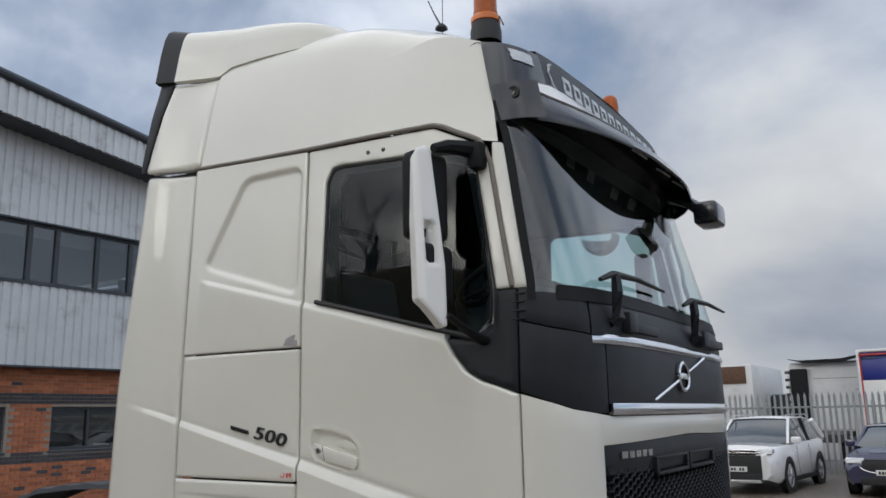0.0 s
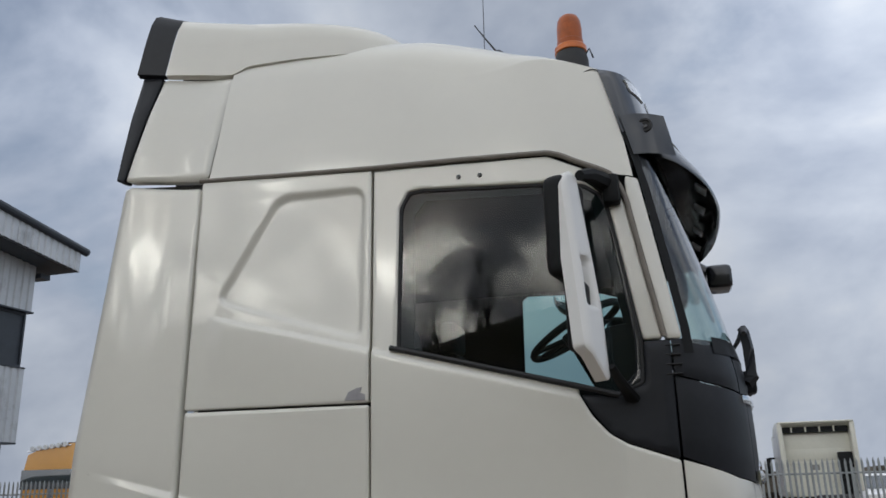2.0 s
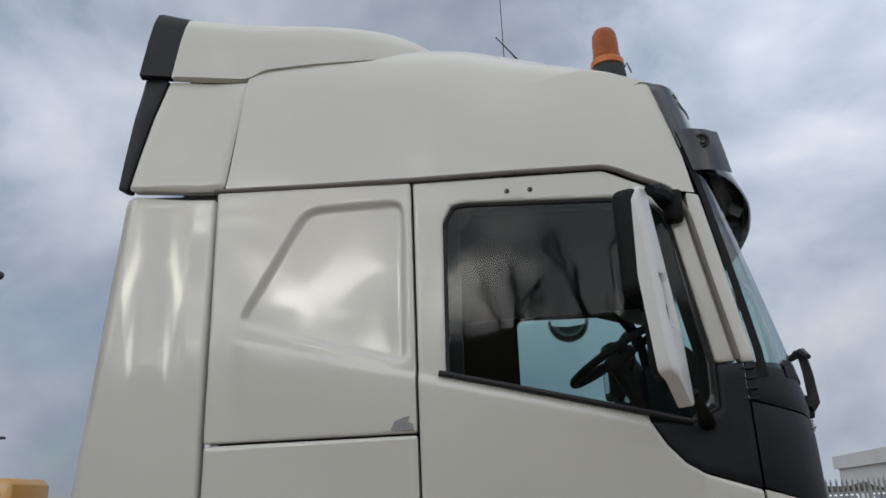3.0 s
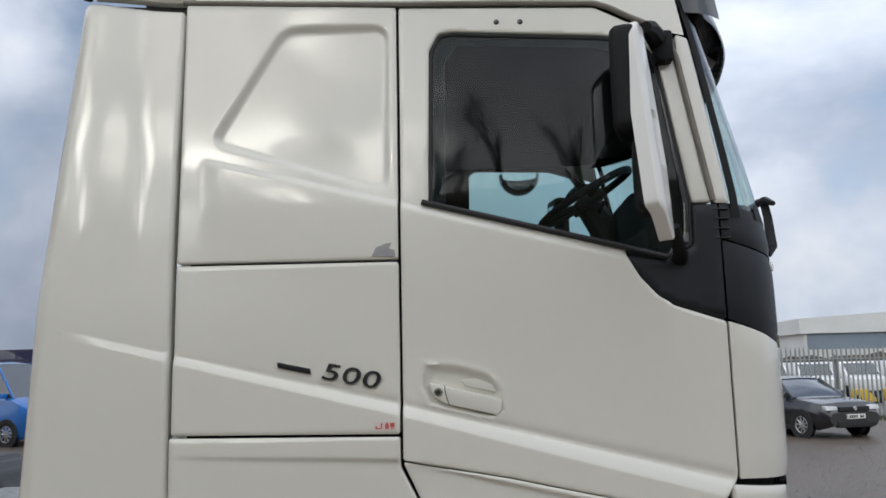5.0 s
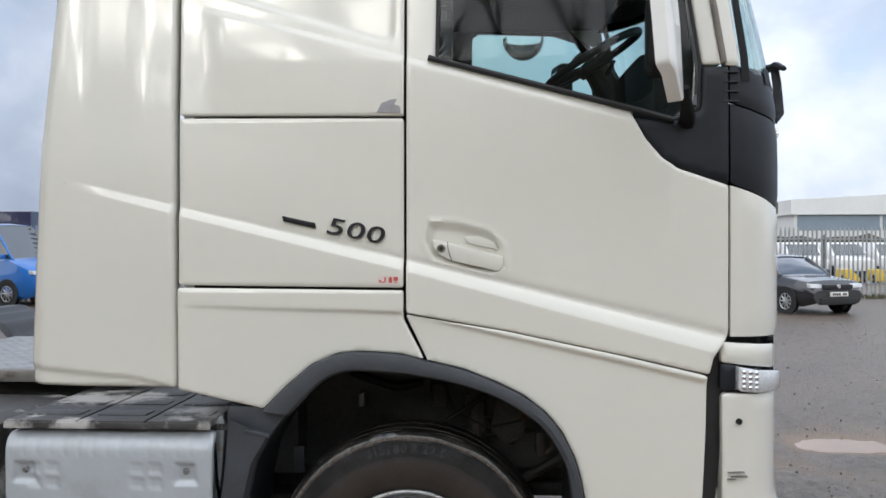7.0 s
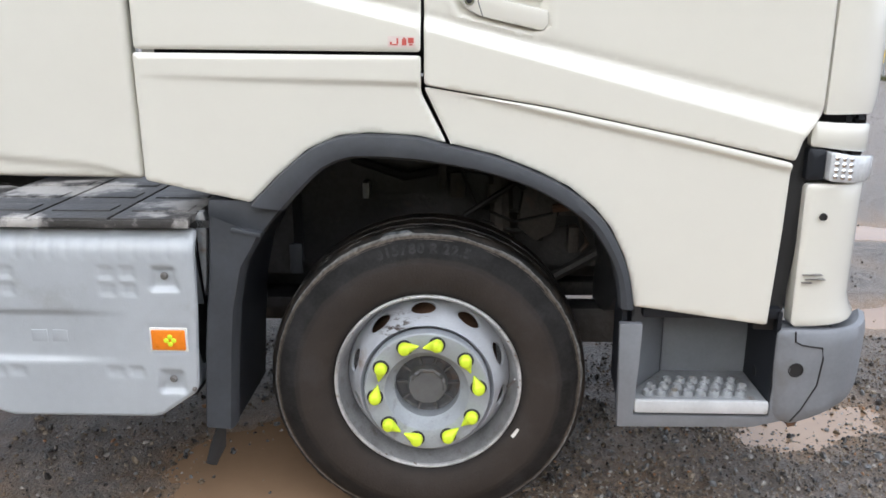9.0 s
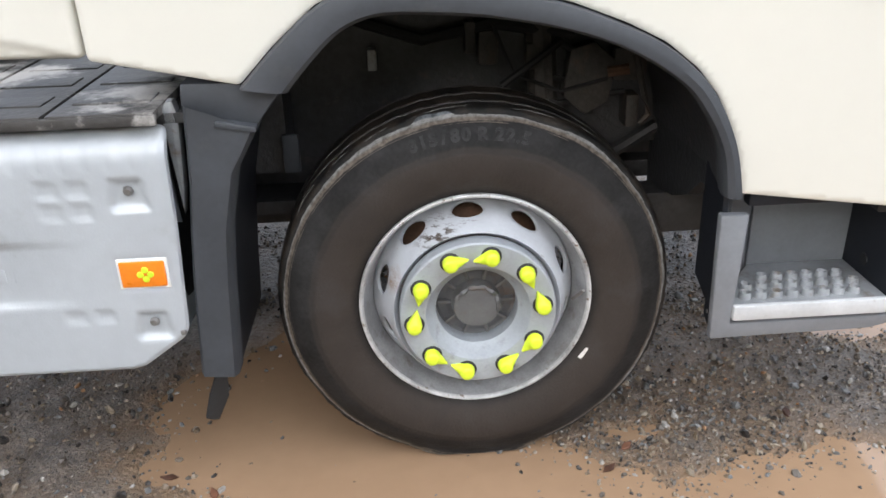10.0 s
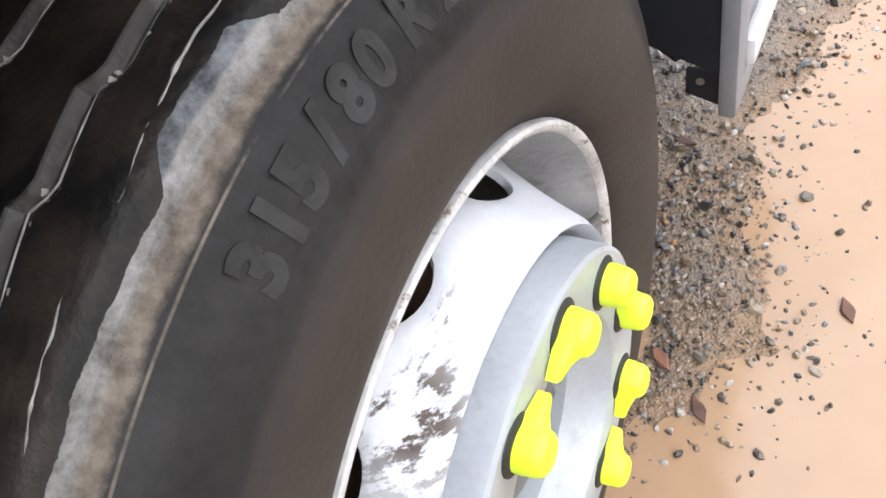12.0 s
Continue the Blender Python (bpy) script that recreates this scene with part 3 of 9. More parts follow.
def inside(P, poly):
    x, y = P[:, 0], P[:, 1]
    r = np.zeros(len(P), bool)
    n = len(poly)
    for i in range(n):
        (x1, y1), (x2, y2) = poly[i], poly[(i + 1) % n]
        if y1 == y2:
            continue
        c = ((y1 > y) != (y2 > y)) & (x < (x2 - x1) * (y - y1) / (y2 - y1) + x1)
        r ^= c
    return r


def rounded(outline, r, n=4):
    """Cuts each corner of an outline with a small arc."""
    out = []
    k = len(outline)
    for i in range(k):
        p, a, b = Vector(outline[i]), Vector(outline[i - 1]), Vector(outline[(i + 1) % k])
        da, db = a - p, b - p
        q = min(r, da.length * 0.45, db.length * 0.45)
        s, e = p + da.normalized() * q, p + db.normalized() * q
        for j in range(n + 1):
            t = j / n
            out.append(tuple((1 - t) ** 2 * s + 2 * t * (1 - t) * p + t * t * e))
    return out


def resample(poly, step):
    out = []
    for i in range(len(poly)):
        a, b = Vector(poly[i]), Vector(poly[(i + 1) % len(poly)])
        n = max(1, int((b - a).length / step))
        out += [tuple(a.lerp(b, j / n)) for j in range(n)]
    keep = [p for i, p in enumerate(out) if (Vector(p) - Vector(out[i - 1])).length > 1e-4]
    return keep


def inset(poly, d):
    n = len(poly)
    area = sum(poly[i][0] * poly[(i + 1) % n][1] - poly[(i + 1) % n][0] * poly[i][1] for i in range(n))
    s = 1 if area > 0 else -1
    out = []
    for i in range(n):
        a, p, b = Vector(poly[i - 1]), Vector(poly[i]), Vector(poly[(i + 1) % n])
        t = ((p - a).normalized() + (b - p).normalized())
        t = t.normalized() if t.length > 1e-6 else (b - p).normalized()
        out.append((p.x - t.y * d * s, p.y + t.x * d * s))
    return out


def panel(name, outline, material, parent, step=0.05, relief=None, edge=0.005, depth=0.03, off=0.0, holes=(), label="", surface=None, normal=None, corner=0.012, sharp=50, smooth=True, lines=()):
    """A sheet with rounded rim that lies on a curved surface, with real edges and openings."""
    from mathutils.geometry import delaunay_2d_cdt
    sf, nf = surface or skin, normal or skin_normal
    loops = [resample(rounded(outline, corner), step)] + [resample(h, step) for h in holes]
    pts, edges, rim = [], [], []
    for k, lp in enumerate(loops):
        inner = inset(lp, edge if k == 0 else -edge)
        for ring, isrim in ((lp, True), (inner, False)):
            s0 = len(pts)
            pts += ring
            edges += [(s0 + i, s0 + (i + 1) % len(ring)) for i in range(len(ring))]
            if isrim:
                rim.append((s0, len(ring)))
    A = np.array(loops[0])
    gx, gz = np.arange(A[:, 0].min() + step / 2, A[:, 0].max(), step), np.arange(A[:, 1].min() + step / 2, A[:, 1].max(), step)
    G = np.array([(x, z) for x in gx for z in gz]) if len(gx) * len(gz) else np.zeros((0, 2))
    if len(G):
        ok = inside(G, loops[0]) & (seg_dist(G, loops[0]) > edge + step * 0.3)
        for h in loops[1:]:
            ok &= ~inside(G, h) & (seg_dist(G, h) > edge + step * 0.3)
        pts += [tuple(p) for p in G[ok]]
    for ln in lines:
        L = np.array(ln)
        n = max(2, int(np.hypot(*(L[-1] - L[0])) / step))
        q = np.stack([np.interp(np.linspace(L[0][0], L[-1][0], n), L[:, 0], L[:, k]) for k in (0, 1)], 1)
        ok = inside(q, loops[0]) & (seg_dist(q, loops[0]) > edge + 0.004)
        for h in loops[1:]:
            ok &= ~inside(q, h) & (seg_dist(q, h) > edge + 0.004)
        s0, run = len(pts), [i for i in range(n) if ok[i]]
        pts += [tuple(q[i]) for i in run]
        edges += [(s0 + k, s0 + k + 1) for k in range(len(run) - 1) if run[k + 1] == run[k] + 1]
    vo, _, fo, vi, _, _ = delaunay_2d_cdt([Vector(p) for p in pts], edges, [], 0, 1e-7)
    V2 = np.array([tuple(v) for v in vo])
    cen = np.array([V2[list(f)].mean(0) for f in fo])
    keep = inside(cen, loops[0])
    for h in loops[1:]:
        keep &= ~inside(cen, h)
    rimset = set(i for s0, n in rim for i in range(s0, s0 + n))
    rel = relief(V2[:, 0], V2[:, 1]) if relief else np.zeros(len(V2))
    verts, where = [], {}
    for i, (u, z) in enumerate(V2):
        h = off + rel[i] - (edge * 0.9 if any(q in rimset for q in vi[i]) else 0)
        verts.append(sf(u, z) + nf(u, z) * h)
        for q in vi[i]:
            where[q] = i
    faces = [tuple(f) for f, k in zip(fo, keep) if k]
    for s0, n in rim:
        base = len(verts)
        for i in range(n):
            j = where[s0 + i]
            verts.append(verts[j] - nf(*V2[j]) * depth)
        for i in range(n):
            a, b = where[s0 + i], where[s0 + (i + 1) % n]
            faces.append((a, base + i, base + (i + 1) % n, b))
    used = sorted({i for f in faces for i in f})
    remap = {o: i for i, o in enumerate(used)}
    return mk(name, [verts[i] for i in used], [tuple(remap[i] for i in f) for f in faces], material, parent, label, sharp=sharp, smooth=smooth)


def sstep(a, b, x):
    t = np.clip((x - a) / (b - a), 0, 1)
    return t * t * (3 - 2 * t)


# ---- the tractor unit ----
truck = thing("tractor_unit", "cream articulated lorry tractor unit with black front, in a puddle", "truck", (0, 1.25, 0))

SWAGE_X, SWAGE_Z = (-1.30, -1.236, -0.858, -0.833, -0.016, 1.2), (1.965, 1.944, 1.850, 1.842, 1.650, 1.345)
BELT_X, BELT_Z = (-0.74, -0.03, 0.092, 0.80), (2.580, 2.396, 2.363, 2.173)
RELIEF_POLY = rounded([(-0.715, 2.645), (-0.445, 3.095), (-0.045, 3.090), (-0.052, 2.440)], 0.06, 6)


def lstep(a, b, x):
    return np.clip((x - a) / (b - a), 0, 1)


LOW_X, LOW_Z = (-0.812, -0.012, 0.35, 0.75, 1.07), (1.498, 1.478, 1.395, 1.308, 1.235)


def side_lines(u0, u1):
    """Lines of points along each pressed line between two places along the side."""
    us = np.linspace(u0, u1, 24)
    w = np.interp(us, (-0.83, 0.0, 1.1), (0.010, 0.013, 0.021))
    z = np.interp(us, SWAGE_X, SWAGE_Z)
    b = np.interp(us, BELT_X, BELT_Z)
    low = np.interp(us, LOW_X, LOW_Z)
    rows = [z - w * k for k in (-2.6, -1.8, -1.04, -0.96, -0.3, 0.5, 1.2, 1.72, 1.88, 2.5)] + [low + k for k in (0.010, 0.002, -0.004, -0.010, -0.018)]
    if u0 > -0.84:
        rows += [b + k for k in (0.016, 0.009, 0.0, -0.009, -0.018)]
    return [np.stack([us, q], 1) for q in rows]


def side_relief(u, z):
    """Pressed lines of the cab side, in metres outwards."""
    w = np.interp(u, (-0.83, 0.0, 1.1), (0.010, 0.013, 0.021))
    amp = np.interp(u, (-1.25, -0.86, -0.2), (0.0, 0.012, 0.0195))
    d = (np.interp(u, SWAGE_X, SWAGE_Z) - z) / w
    t = lstep(-1.0, 1.8, d)
    r = amp * (0.8 * t + 0.2 * (1 - (1 - t) ** 2)) - amp * np.interp(u, (-0.80, 0.3), (0.06, 0.26)) * np.exp(-((d + 1.7) / 0.8) ** 2)
    low = np.interp(u, LOW_X, LOW_Z)
    r = r - np.interp(u, (-0.84, -0.75, 0.0), (0.0, 0.004, 0.011)) * sstep(-0.004, 0.014, low - z)
    belt = np.interp(u, BELT_X, BELT_Z)
    return r + 0.013 * lstep(-0.009, 0.012, belt - z) * sstep(0.50, 0.02, belt - z) * sstep(-0.76, -0.66, u) * (u < 0.95)


def sleeper_relief(u, z):
    P = np.stack([u, z], 1)
    d = seg_dist(P, RELIEF_POLY) * np.where(inside(P, RELIEF_POLY), 1, -1)
    return side_relief(u, z) + 0.004 - 0.016 * sstep(-0.012, 0.014, d)


def rear_relief(u, z):
    lip = np.interp(u, (-1.38, -1.0, -0.84), (1.280, 1.236, 1.196))
    return side_relief(u, z) * sstep(1.25, 1.72, z) + 0.036 * sstep(-0.93, -1.26, u) - 0.010 * sstep(0.0, 0.012, lip - z) - 0.02 * sstep(0.05, 0.0, u - np.interp(z, (1.2, 2.06, 3.24), (-1.379, -1.346, -1.236)))


rear_out = [(-1.236, 3.232), (-1.300, 2.555), (-1.346, 2.067), (-1.379, 1.317), (-1.379, 1.208), (-0.848, 1.190), (-0.855, 2.20), (-0.852, 2.55), (-0.840, 3.192)]
panel("rear_side_fairing", rear_out, CREAM, truck, step=0.012, relief=rear_relief, lines=side_lines(-1.30, -0.84), sharp=60, edge=0.010, depth=0.05, corner=0.02)
panel("sleeper_panel", [(-0.832, 3.218), (-0.012, 3.166), (-0.012, 2.182), (-0.832, 2.189)], CREAM, truck, step=0.010, relief=sleeper_relief, lines=side_lines(-0.832, -0.012), sharp=60, label="cream sleeper side panel with pressed window shape")
locker = panel("locker_door", [(-0.832, 2.180), (-0.012, 2.173), (-0.012, 1.564), (-0.832, 1.571)], CREAM, truck, step=0.014, relief=side_relief, lines=side_lines(-0.832, -0.012), sharp=50)
ARCH_O = [(-0.522, 1.120), (-0.440, 1.203), (-0.345, 1.283), (-0.254, 1.323), (-0.166, 1.332), (-0.019, 1.323), (0.073, 1.300), (0.204, 1.269), (0.326, 1.222), (0.419, 1.176), (0.499, 1.113), (0.552, 1.049), (0.597, 0.959), (0.619, 0.885), (0.634, 0.806)]
ARCH_I = [(-0.419, 1.107), (-0.365, 1.167), (-0.302, 1.226), (-0.242, 1.255), (-0.168, 1.264), (-0.020, 1.255), (0.063, 1.244), (0.177, 1.222), (0.290, 1.187), (0.368, 1.150), (0.438, 1.106), (0.487, 1.064), (0.540, 0.988), (0.572, 0.913), (0.588, 0.812)]
SPLIT = 5
panel("lower_side_panel", [(-0.838, 1.561), (-0.012, 1.554), (-0.012, 1.450), (0.062, 1.306)] + [(x, z + 0.004) for x, z in ARCH_O[SPLIT::-1]] + [(-0.835, 1.190)], CREAM, truck, step=0.014, relief=side_relief, lines=side_lines(-0.838, 1.07), sharp=50)
panel("front_wing", [(-0.004, 1.467), (0.353, 1.4095), (0.753, 1.3265), (1.064, 1.2545), (1.060, 1.05), (1.046, 0.752), (0.645, 0.808)] + [(x + 0.004, z + 0.004) for x, z in ARCH_O[:SPLIT:-1]] + [(0.076, 1.300)], CREAM, truck, step=0.014, relief=side_relief, lines=side_lines(-0.838, 1.07), sharp=50)
DOOR_OUT = [(-0.002, 3.165), (-0.002, 1.472), (0.353, 1.413), (0.753, 1.330), (1.070, 1.260), (1.086, 1.322), (1.143, 1.394), (1.143, 1.928), (0.968, 1.988), (0.909, 2.024), (0.850, 2.092), (0.806, 2.172)]
WIN_LOW, WIN_FRONT = [(0.806, 2.196), (0.100, 2.386)], [(0.112, 2.985), (0.150, 3.052), (0.205, 3.058), (0.755, 3.018), (0.880, 2.996), (0.945, 2.950), (0.972, 2.880), (1.052, 2.358)]
DOOR_TOP = [(1.122, 2.358), (1.028, 2.905), (0.974, 3.010), (0.852, 3.074), (0.742, 3.132)]


def door_relief(u, z):
    r = side_relief(u, z)
    P = np.stack([u, z], 1)
    hand = [(0.066, 1.722), (0.080, 1.800), (0.190, 1.792), (0.300, 1.762), (0.343, 1.716), (0.352, 1.636), (0.300, 1.612), (0.093, 1.664)]
    d = seg_dist(P, hand) * np.where(inside(P, hand), 1, -1)
    return r - 0.024 * sstep(-0.004, 0.022, d) + 0.004 * np.exp(-(d / 0.012) ** 2)


door = panel("cab_door", DOOR_OUT + WIN_LOW + WIN_FRONT + DOOR_TOP, CREAM, truck, step=0.013, relief=door_relief, lines=side_lines(-0.002, 1.143), sharp=50, label="cream cab door with black mirror corner")
BLACK_CORNER = [(0.812, 2.170), (0.856, 2.098), (0.912, 2.030), (0.970, 1.994), (1.143, 1.934), (1.146, 2.352), (1.052, 2.352), (1.046, 2.20), (0.960, 2.158)]
panel("mirror_corner", BLACK_CORNER, BLACKP, door, step=0.03, label="black plastic corner below the mirror")
wout = WIN_LOW + WIN_FRONT + [(1.046, 2.20), (0.960, 2.158)]


def pane_pt(u, z):
    """The side window is one flat, slightly leaning sheet."""
    p = skin(min(u, 0.9), z)
    return Vector((u, 0.022 + 0.033 * (z - 2.3), z))


wring = inset(resample(rounded(wout, 0.02), 0.03), 0.014)
panel("window_pane", wout, GLASS, door, step=0.5, edge=0.00002, depth=0.004, surface=pane_pt, normal=lambda u, z: Vector((0, -1, 0.033)).normalized(), label="tinted side window", smooth=False).visible_shadow = False
panel("window_seal", wout, RUBBER, door, step=0.03, edge=0.004, depth=0.01, off=-0.006, holes=[wring])
fr = [(0.982, 2.80), (1.046, 2.36), (1.046, 2.20), (0.960, 2.158), (0.94, 2.164), (1.015, 2.24), (1.022, 2.36), (0.964, 2.80)]
panel("window_guide", fr, GLOSSB, door, step=0.04, edge=0.002, depth=0.006, off=-0.009)
mk("belt_moulding", *tube([skin(u, z) + Vector((0, -0.006, 0)) for u, z in ((0.076, 2.392), (0.30, 2.334), (0.55, 2.268), (0.80, 2.202), (0.951, 2.160))], 0.011, 8), RUBBER, door, "black rubber window moulding")
for u, z in ((0.372, 3.088), (0.462, 3.085)):
    mk("screw_cap", *lathe([(0.0001, -0.006), (0.009, -0.005), (0.011, 0.0)], 12, skin(u, z)), GLOSSB, door)
# door handle with lock
hv = [(0.093, 1.738), (0.345, 1.676), (0.345, 1.640), (0.330, 1.622), (0.160, 1.660), (0.118, 1.680), (0.098, 1.706)]
part("door_handle", bm_from(*prism(hv, -0.012, 0.02), bevel=0.006), CREAM, door, "cream pull handle")
part("handle_recess_step", bm_from(*prism([(0.205, 1.745), (0.255, 1.750), (0.315, 1.728), (0.330, 1.700), (0.22, 1.722)], 0.012, 0.04), bevel=0.004), CREAM, door)
mk("door_lock", *lathe([(0.0001, -0.014), (0.006, -0.014), (0.008, -0.017), (0.014, -0.017), (0.017, -0.012)], 20, (0.124, 0.0, 1.704)), CHROME, door)
mk("key_slot", *lathe([(0.0001, -0.0165), (0.0065, -0.0165), (0.0066, -0.012)], 12, (0.124, 0.0, 1.704)), RUBBER, door)
mk("handle_joint", *tube([(0.146, -0.0125, 1.728), (0.149, -0.0125, 1.700), (0.162, -0.0125, 1.660)], 0.0015, 5), GREYP, door)
# badges on the locker
BADGE = mat("worn_dark_chrome", (0.028, 0.028, 0.030), 0.35, metal=0.3, var=0.3, scale=60)
part("badge_bar", bm_from(*prism([(-0.453, 1.823), (-0.333, 1.797), (-0.329, 1.776), (-0.449, 1.802)], -0.0085, 0.004), bevel=0.002), GLOSSB, locker, "dark model badge bar")
for k, digit in enumerate("500"):
    words(digit, 0.085, BADGE, "badge_digit", locker, Matrix.Translation((-0.188, -0.006, 1.766)) @ Matrix.Rotation(radians(90), 4, "X") @ Matrix.Rotation(radians(-11), 4, "Z") @ Matrix.Translation(((k - 1) * 0.0729, 0, 0)), 0.004, 1.02, "chrome-edged dark digit", 0.10, 1.62, 0.0004)
mk("bare_patch", *prism([(-0.108, 2.194), (-0.092, 2.226), (-0.055, 2.240), (-0.036, 2.242), (-0.045, 2.222), (-0.024, 2.214), (-0.022, 2.191)], -0.0105, 0.004), PRIMER, truck, "bare grey patch of peeled film", smooth=False)
stk = part("warning_sticker", bm_box(-0.104, -0.026, -0.0205, 0.0, 1.577, 1.607), PINK, locker, "small pale safety sticker")
for x0, x1, z0, z1 in ((-0.098, -0.092, 1.583, 1.592), (-0.092, -0.076, 1.582, 1.586), (-0.079, -0.074, 1.586, 1.602), (-0.064, -0.051, 1.582, 1.600), (-0.060, -0.055, 1.600, 1.604), (-0.047, -0.031, 1.588, 1.603), (-0.044, -0.034, 1.582, 1.586)):
    part("print_mark", bm_box(x0, x1, -0.0215, -0.019, z0, z1), RED, stk)

# seal along the roof joint and down the pillar
seam = [(-0.845, 3.222), (-0.42, 3.196), (0.004, 3.174), (0.40, 3.160), (0.745, 3.142), (0.800, 3.122), (0.862, 3.086), (0.935, 3.050), (0.982, 3.022), (1.016, 2.965), (1.037, 2.905), (1.080, 2.640), (1.128, 2.356)]
def along(line, step):
    """Points at even steps down an open line."""
    q = np.array(line)
    d = np.insert(np.cumsum(np.hypot(*np.diff(q, axis=0).T)), 0, 0)
    return [(float(np.interp(k, d, q[:, 0])), float(np.interp(k, d, q[:, 1]))) for k in np.arange(0, d[-1], step)]


mk("roof_seal", *tube([skin(u, z) + skin_normal(u, z) * 0.002 + Vector((0, 0, 0.004)) for u, z in along(seam, 0.02)], 0.0115, 8), SEAL, truck, "brown-grey rubber roof seal")
panel("a_pillar", [(1.042, 3.010), (1.093, 2.998), (1.190, 2.356), (1.132, 2.356), (1.040, 2.910)], CREAM, truck, step=0.015, edge=0.004)

# ---- roof ----
RIDGE_X, RIDGE_Z = (-0.80, -0.546, -0.2, 0.05, 0.288, 0.42, 0.53, 0.632, 0.80, 1.15), (3.790, 3.780, 3.740, 3.697, 3.622, 3.565, 3.513, 3.455, 3.38, 3.30)
CROWN_X, CROWN_Z = (-0.80, -0.33, 0.08, 0.20, 0.41, 0.67, 0.79, 0.90, 1.02, 1.15), (3.93, 3.91, 3.857, 3.838, 3.775, 3.694, 3.654, 3.600, 3.545, 3.50)


def roof_front(v):
    """Front edge of the roof: up the pillar line, then across the top of the black front."""
    k = (0, 0.12, 0.25, 0.40, 0.50, 0.55, 0.585, 0.62, 0.66, 0.72, 0.80, 0.88, 1.0)
    return Vector((lerp(v, k, (1.072, 1.062, 1.050, 1.018, 0.985, 0.968, 1.000, 1.045, 1.085, 1.112, 1.135, 1.142, 1.148)),
                   lerp(v, k, (0.037, 0.043, 0.052, 0.072, 0.092, 0.104, 0.128, 0.165, 0.230, 0.340, 0.56, 0.82, 1.25)),
                   lerp(v, k, (3.004, 3.075, 3.160, 3.315, 3.452, 3.522, 3.514, 3.510, 3.512, 3.518, 3.530, 3.545, 3.555))))


def roof_section(x, v):
    zb = glide(x, (-0.80, 0.0, 0.74, 0.86, 0.98, 1.08), (3.232, 3.186, 3.150, 3.094, 3.030, 3.004))
    ridge, crown = glide(x, RIDGE_X, RIDGE_Z), glide(x, CROWN_X, CROWN_Z)
    w = float(sstep(0.30, 0.72, np.array(x)))
    soft = zb + (crown - zb) * 0.80
    zr = ridge * (1 - w) + soft * w
    ts = (0, 0.12, 0.25, 0.40, 0.50, 0.55, 0.60, 0.66, 0.72, 0.80, 0.88, 1.0)
    ys = (0.037, 0.043, 0.054, 0.076, 0.097 - 0.004 * w, 0.108, 0.136 - 0.006 * w, 0.20, 0.29, 0.44, 0.72, 1.25)
    zs = (zb, zb + (zr - zb) * 0.15, zb + (zr - zb) * 0.36, zb + (zr - zb) * 0.68, zr - 0.045 - 0.03 * w, zr, zr + (crown - zr) * (0.52 + 0.12 * w), crown, crown + 0.046, crown + 0.085, crown + 0.115, crown + 0.13)
    return glide(v, ts, ys), glide(v, ts, zs)


def roof_row(v):
    """One line over the roof from back to front; v runs from the side seam to the middle."""
    f = roof_front(v)
    ye, ze = roof_section(f.x, v)
    rows = []
    for k in range(49):
        s = k / 48
        back = lerp(v, (0, 0.55), (-0.80, -0.742))
        x = back + (f.x - back) * s
        y, z = roof_section(x, v)
        q = float(sstep(0.62, 1.0, np.array(s)))
        rows.append((x, y + (f.y - ye) * q, z + (f.z - ze) * q))
    return rows


VS = [0, 0.03, 0.08, 0.12, 0.18, 0.25, 0.33, 0.40, 0.46, 0.50, 0.53, 0.544, 0.55, 0.556, 0.565, 0.58, 0.60, 0.63, 0.66, 0.69, 0.72, 0.76, 0.80, 0.88, 1.0]
right = [roof_row(v) for v in VS]
left = [[(x, 2.5 - y, z) for x, y, z in roof_row(v)] for v in VS[-2::-1]]
rv, rf = grid_mesh(right + left)
mk("roof", rv, rf, CREAM, truck, "cream high roof with a pressed shoulder line", sharp=60)

# upper side fairing with black trailing edge, and the roof spoiler
def fair_pt(x, z):
    return Vector((x, lerp(z, (3.2, 3.4, 3.6, 3.74, 3.81), (0.030, 0.046, 0.068, 0.096, 0.108)) - 0.045 * float(sstep(-0.86, -1.22, np.array(x))), z))


def side_n(x, z):
    return Vector((0, -1, -0.06)).normalized()


panel("upper_fairing", [(-1.216, 3.252), (-1.106, 3.806), (-0.738, 3.766), (-0.806, 3.236), (-0.86, 3.228)], CREAM, truck, step=0.03, surface=fair_pt, normal=side_n, edge=0.012, depth=0.05, corner=0.025)
panel("fairing_trailing_edge", [(-1.262, 3.262), (-1.216, 3.828), (-1.112, 3.812), (-1.222, 3.250)], BLACKP, truck, step=0.04, surface=fair_pt, normal=side_n, edge=0.005, depth=0.06, label="black rubber trailing edge")
# dark sheet set back in the joint, painting the shade of the gap
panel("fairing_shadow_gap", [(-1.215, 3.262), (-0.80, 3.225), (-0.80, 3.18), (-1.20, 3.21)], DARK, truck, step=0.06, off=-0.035)


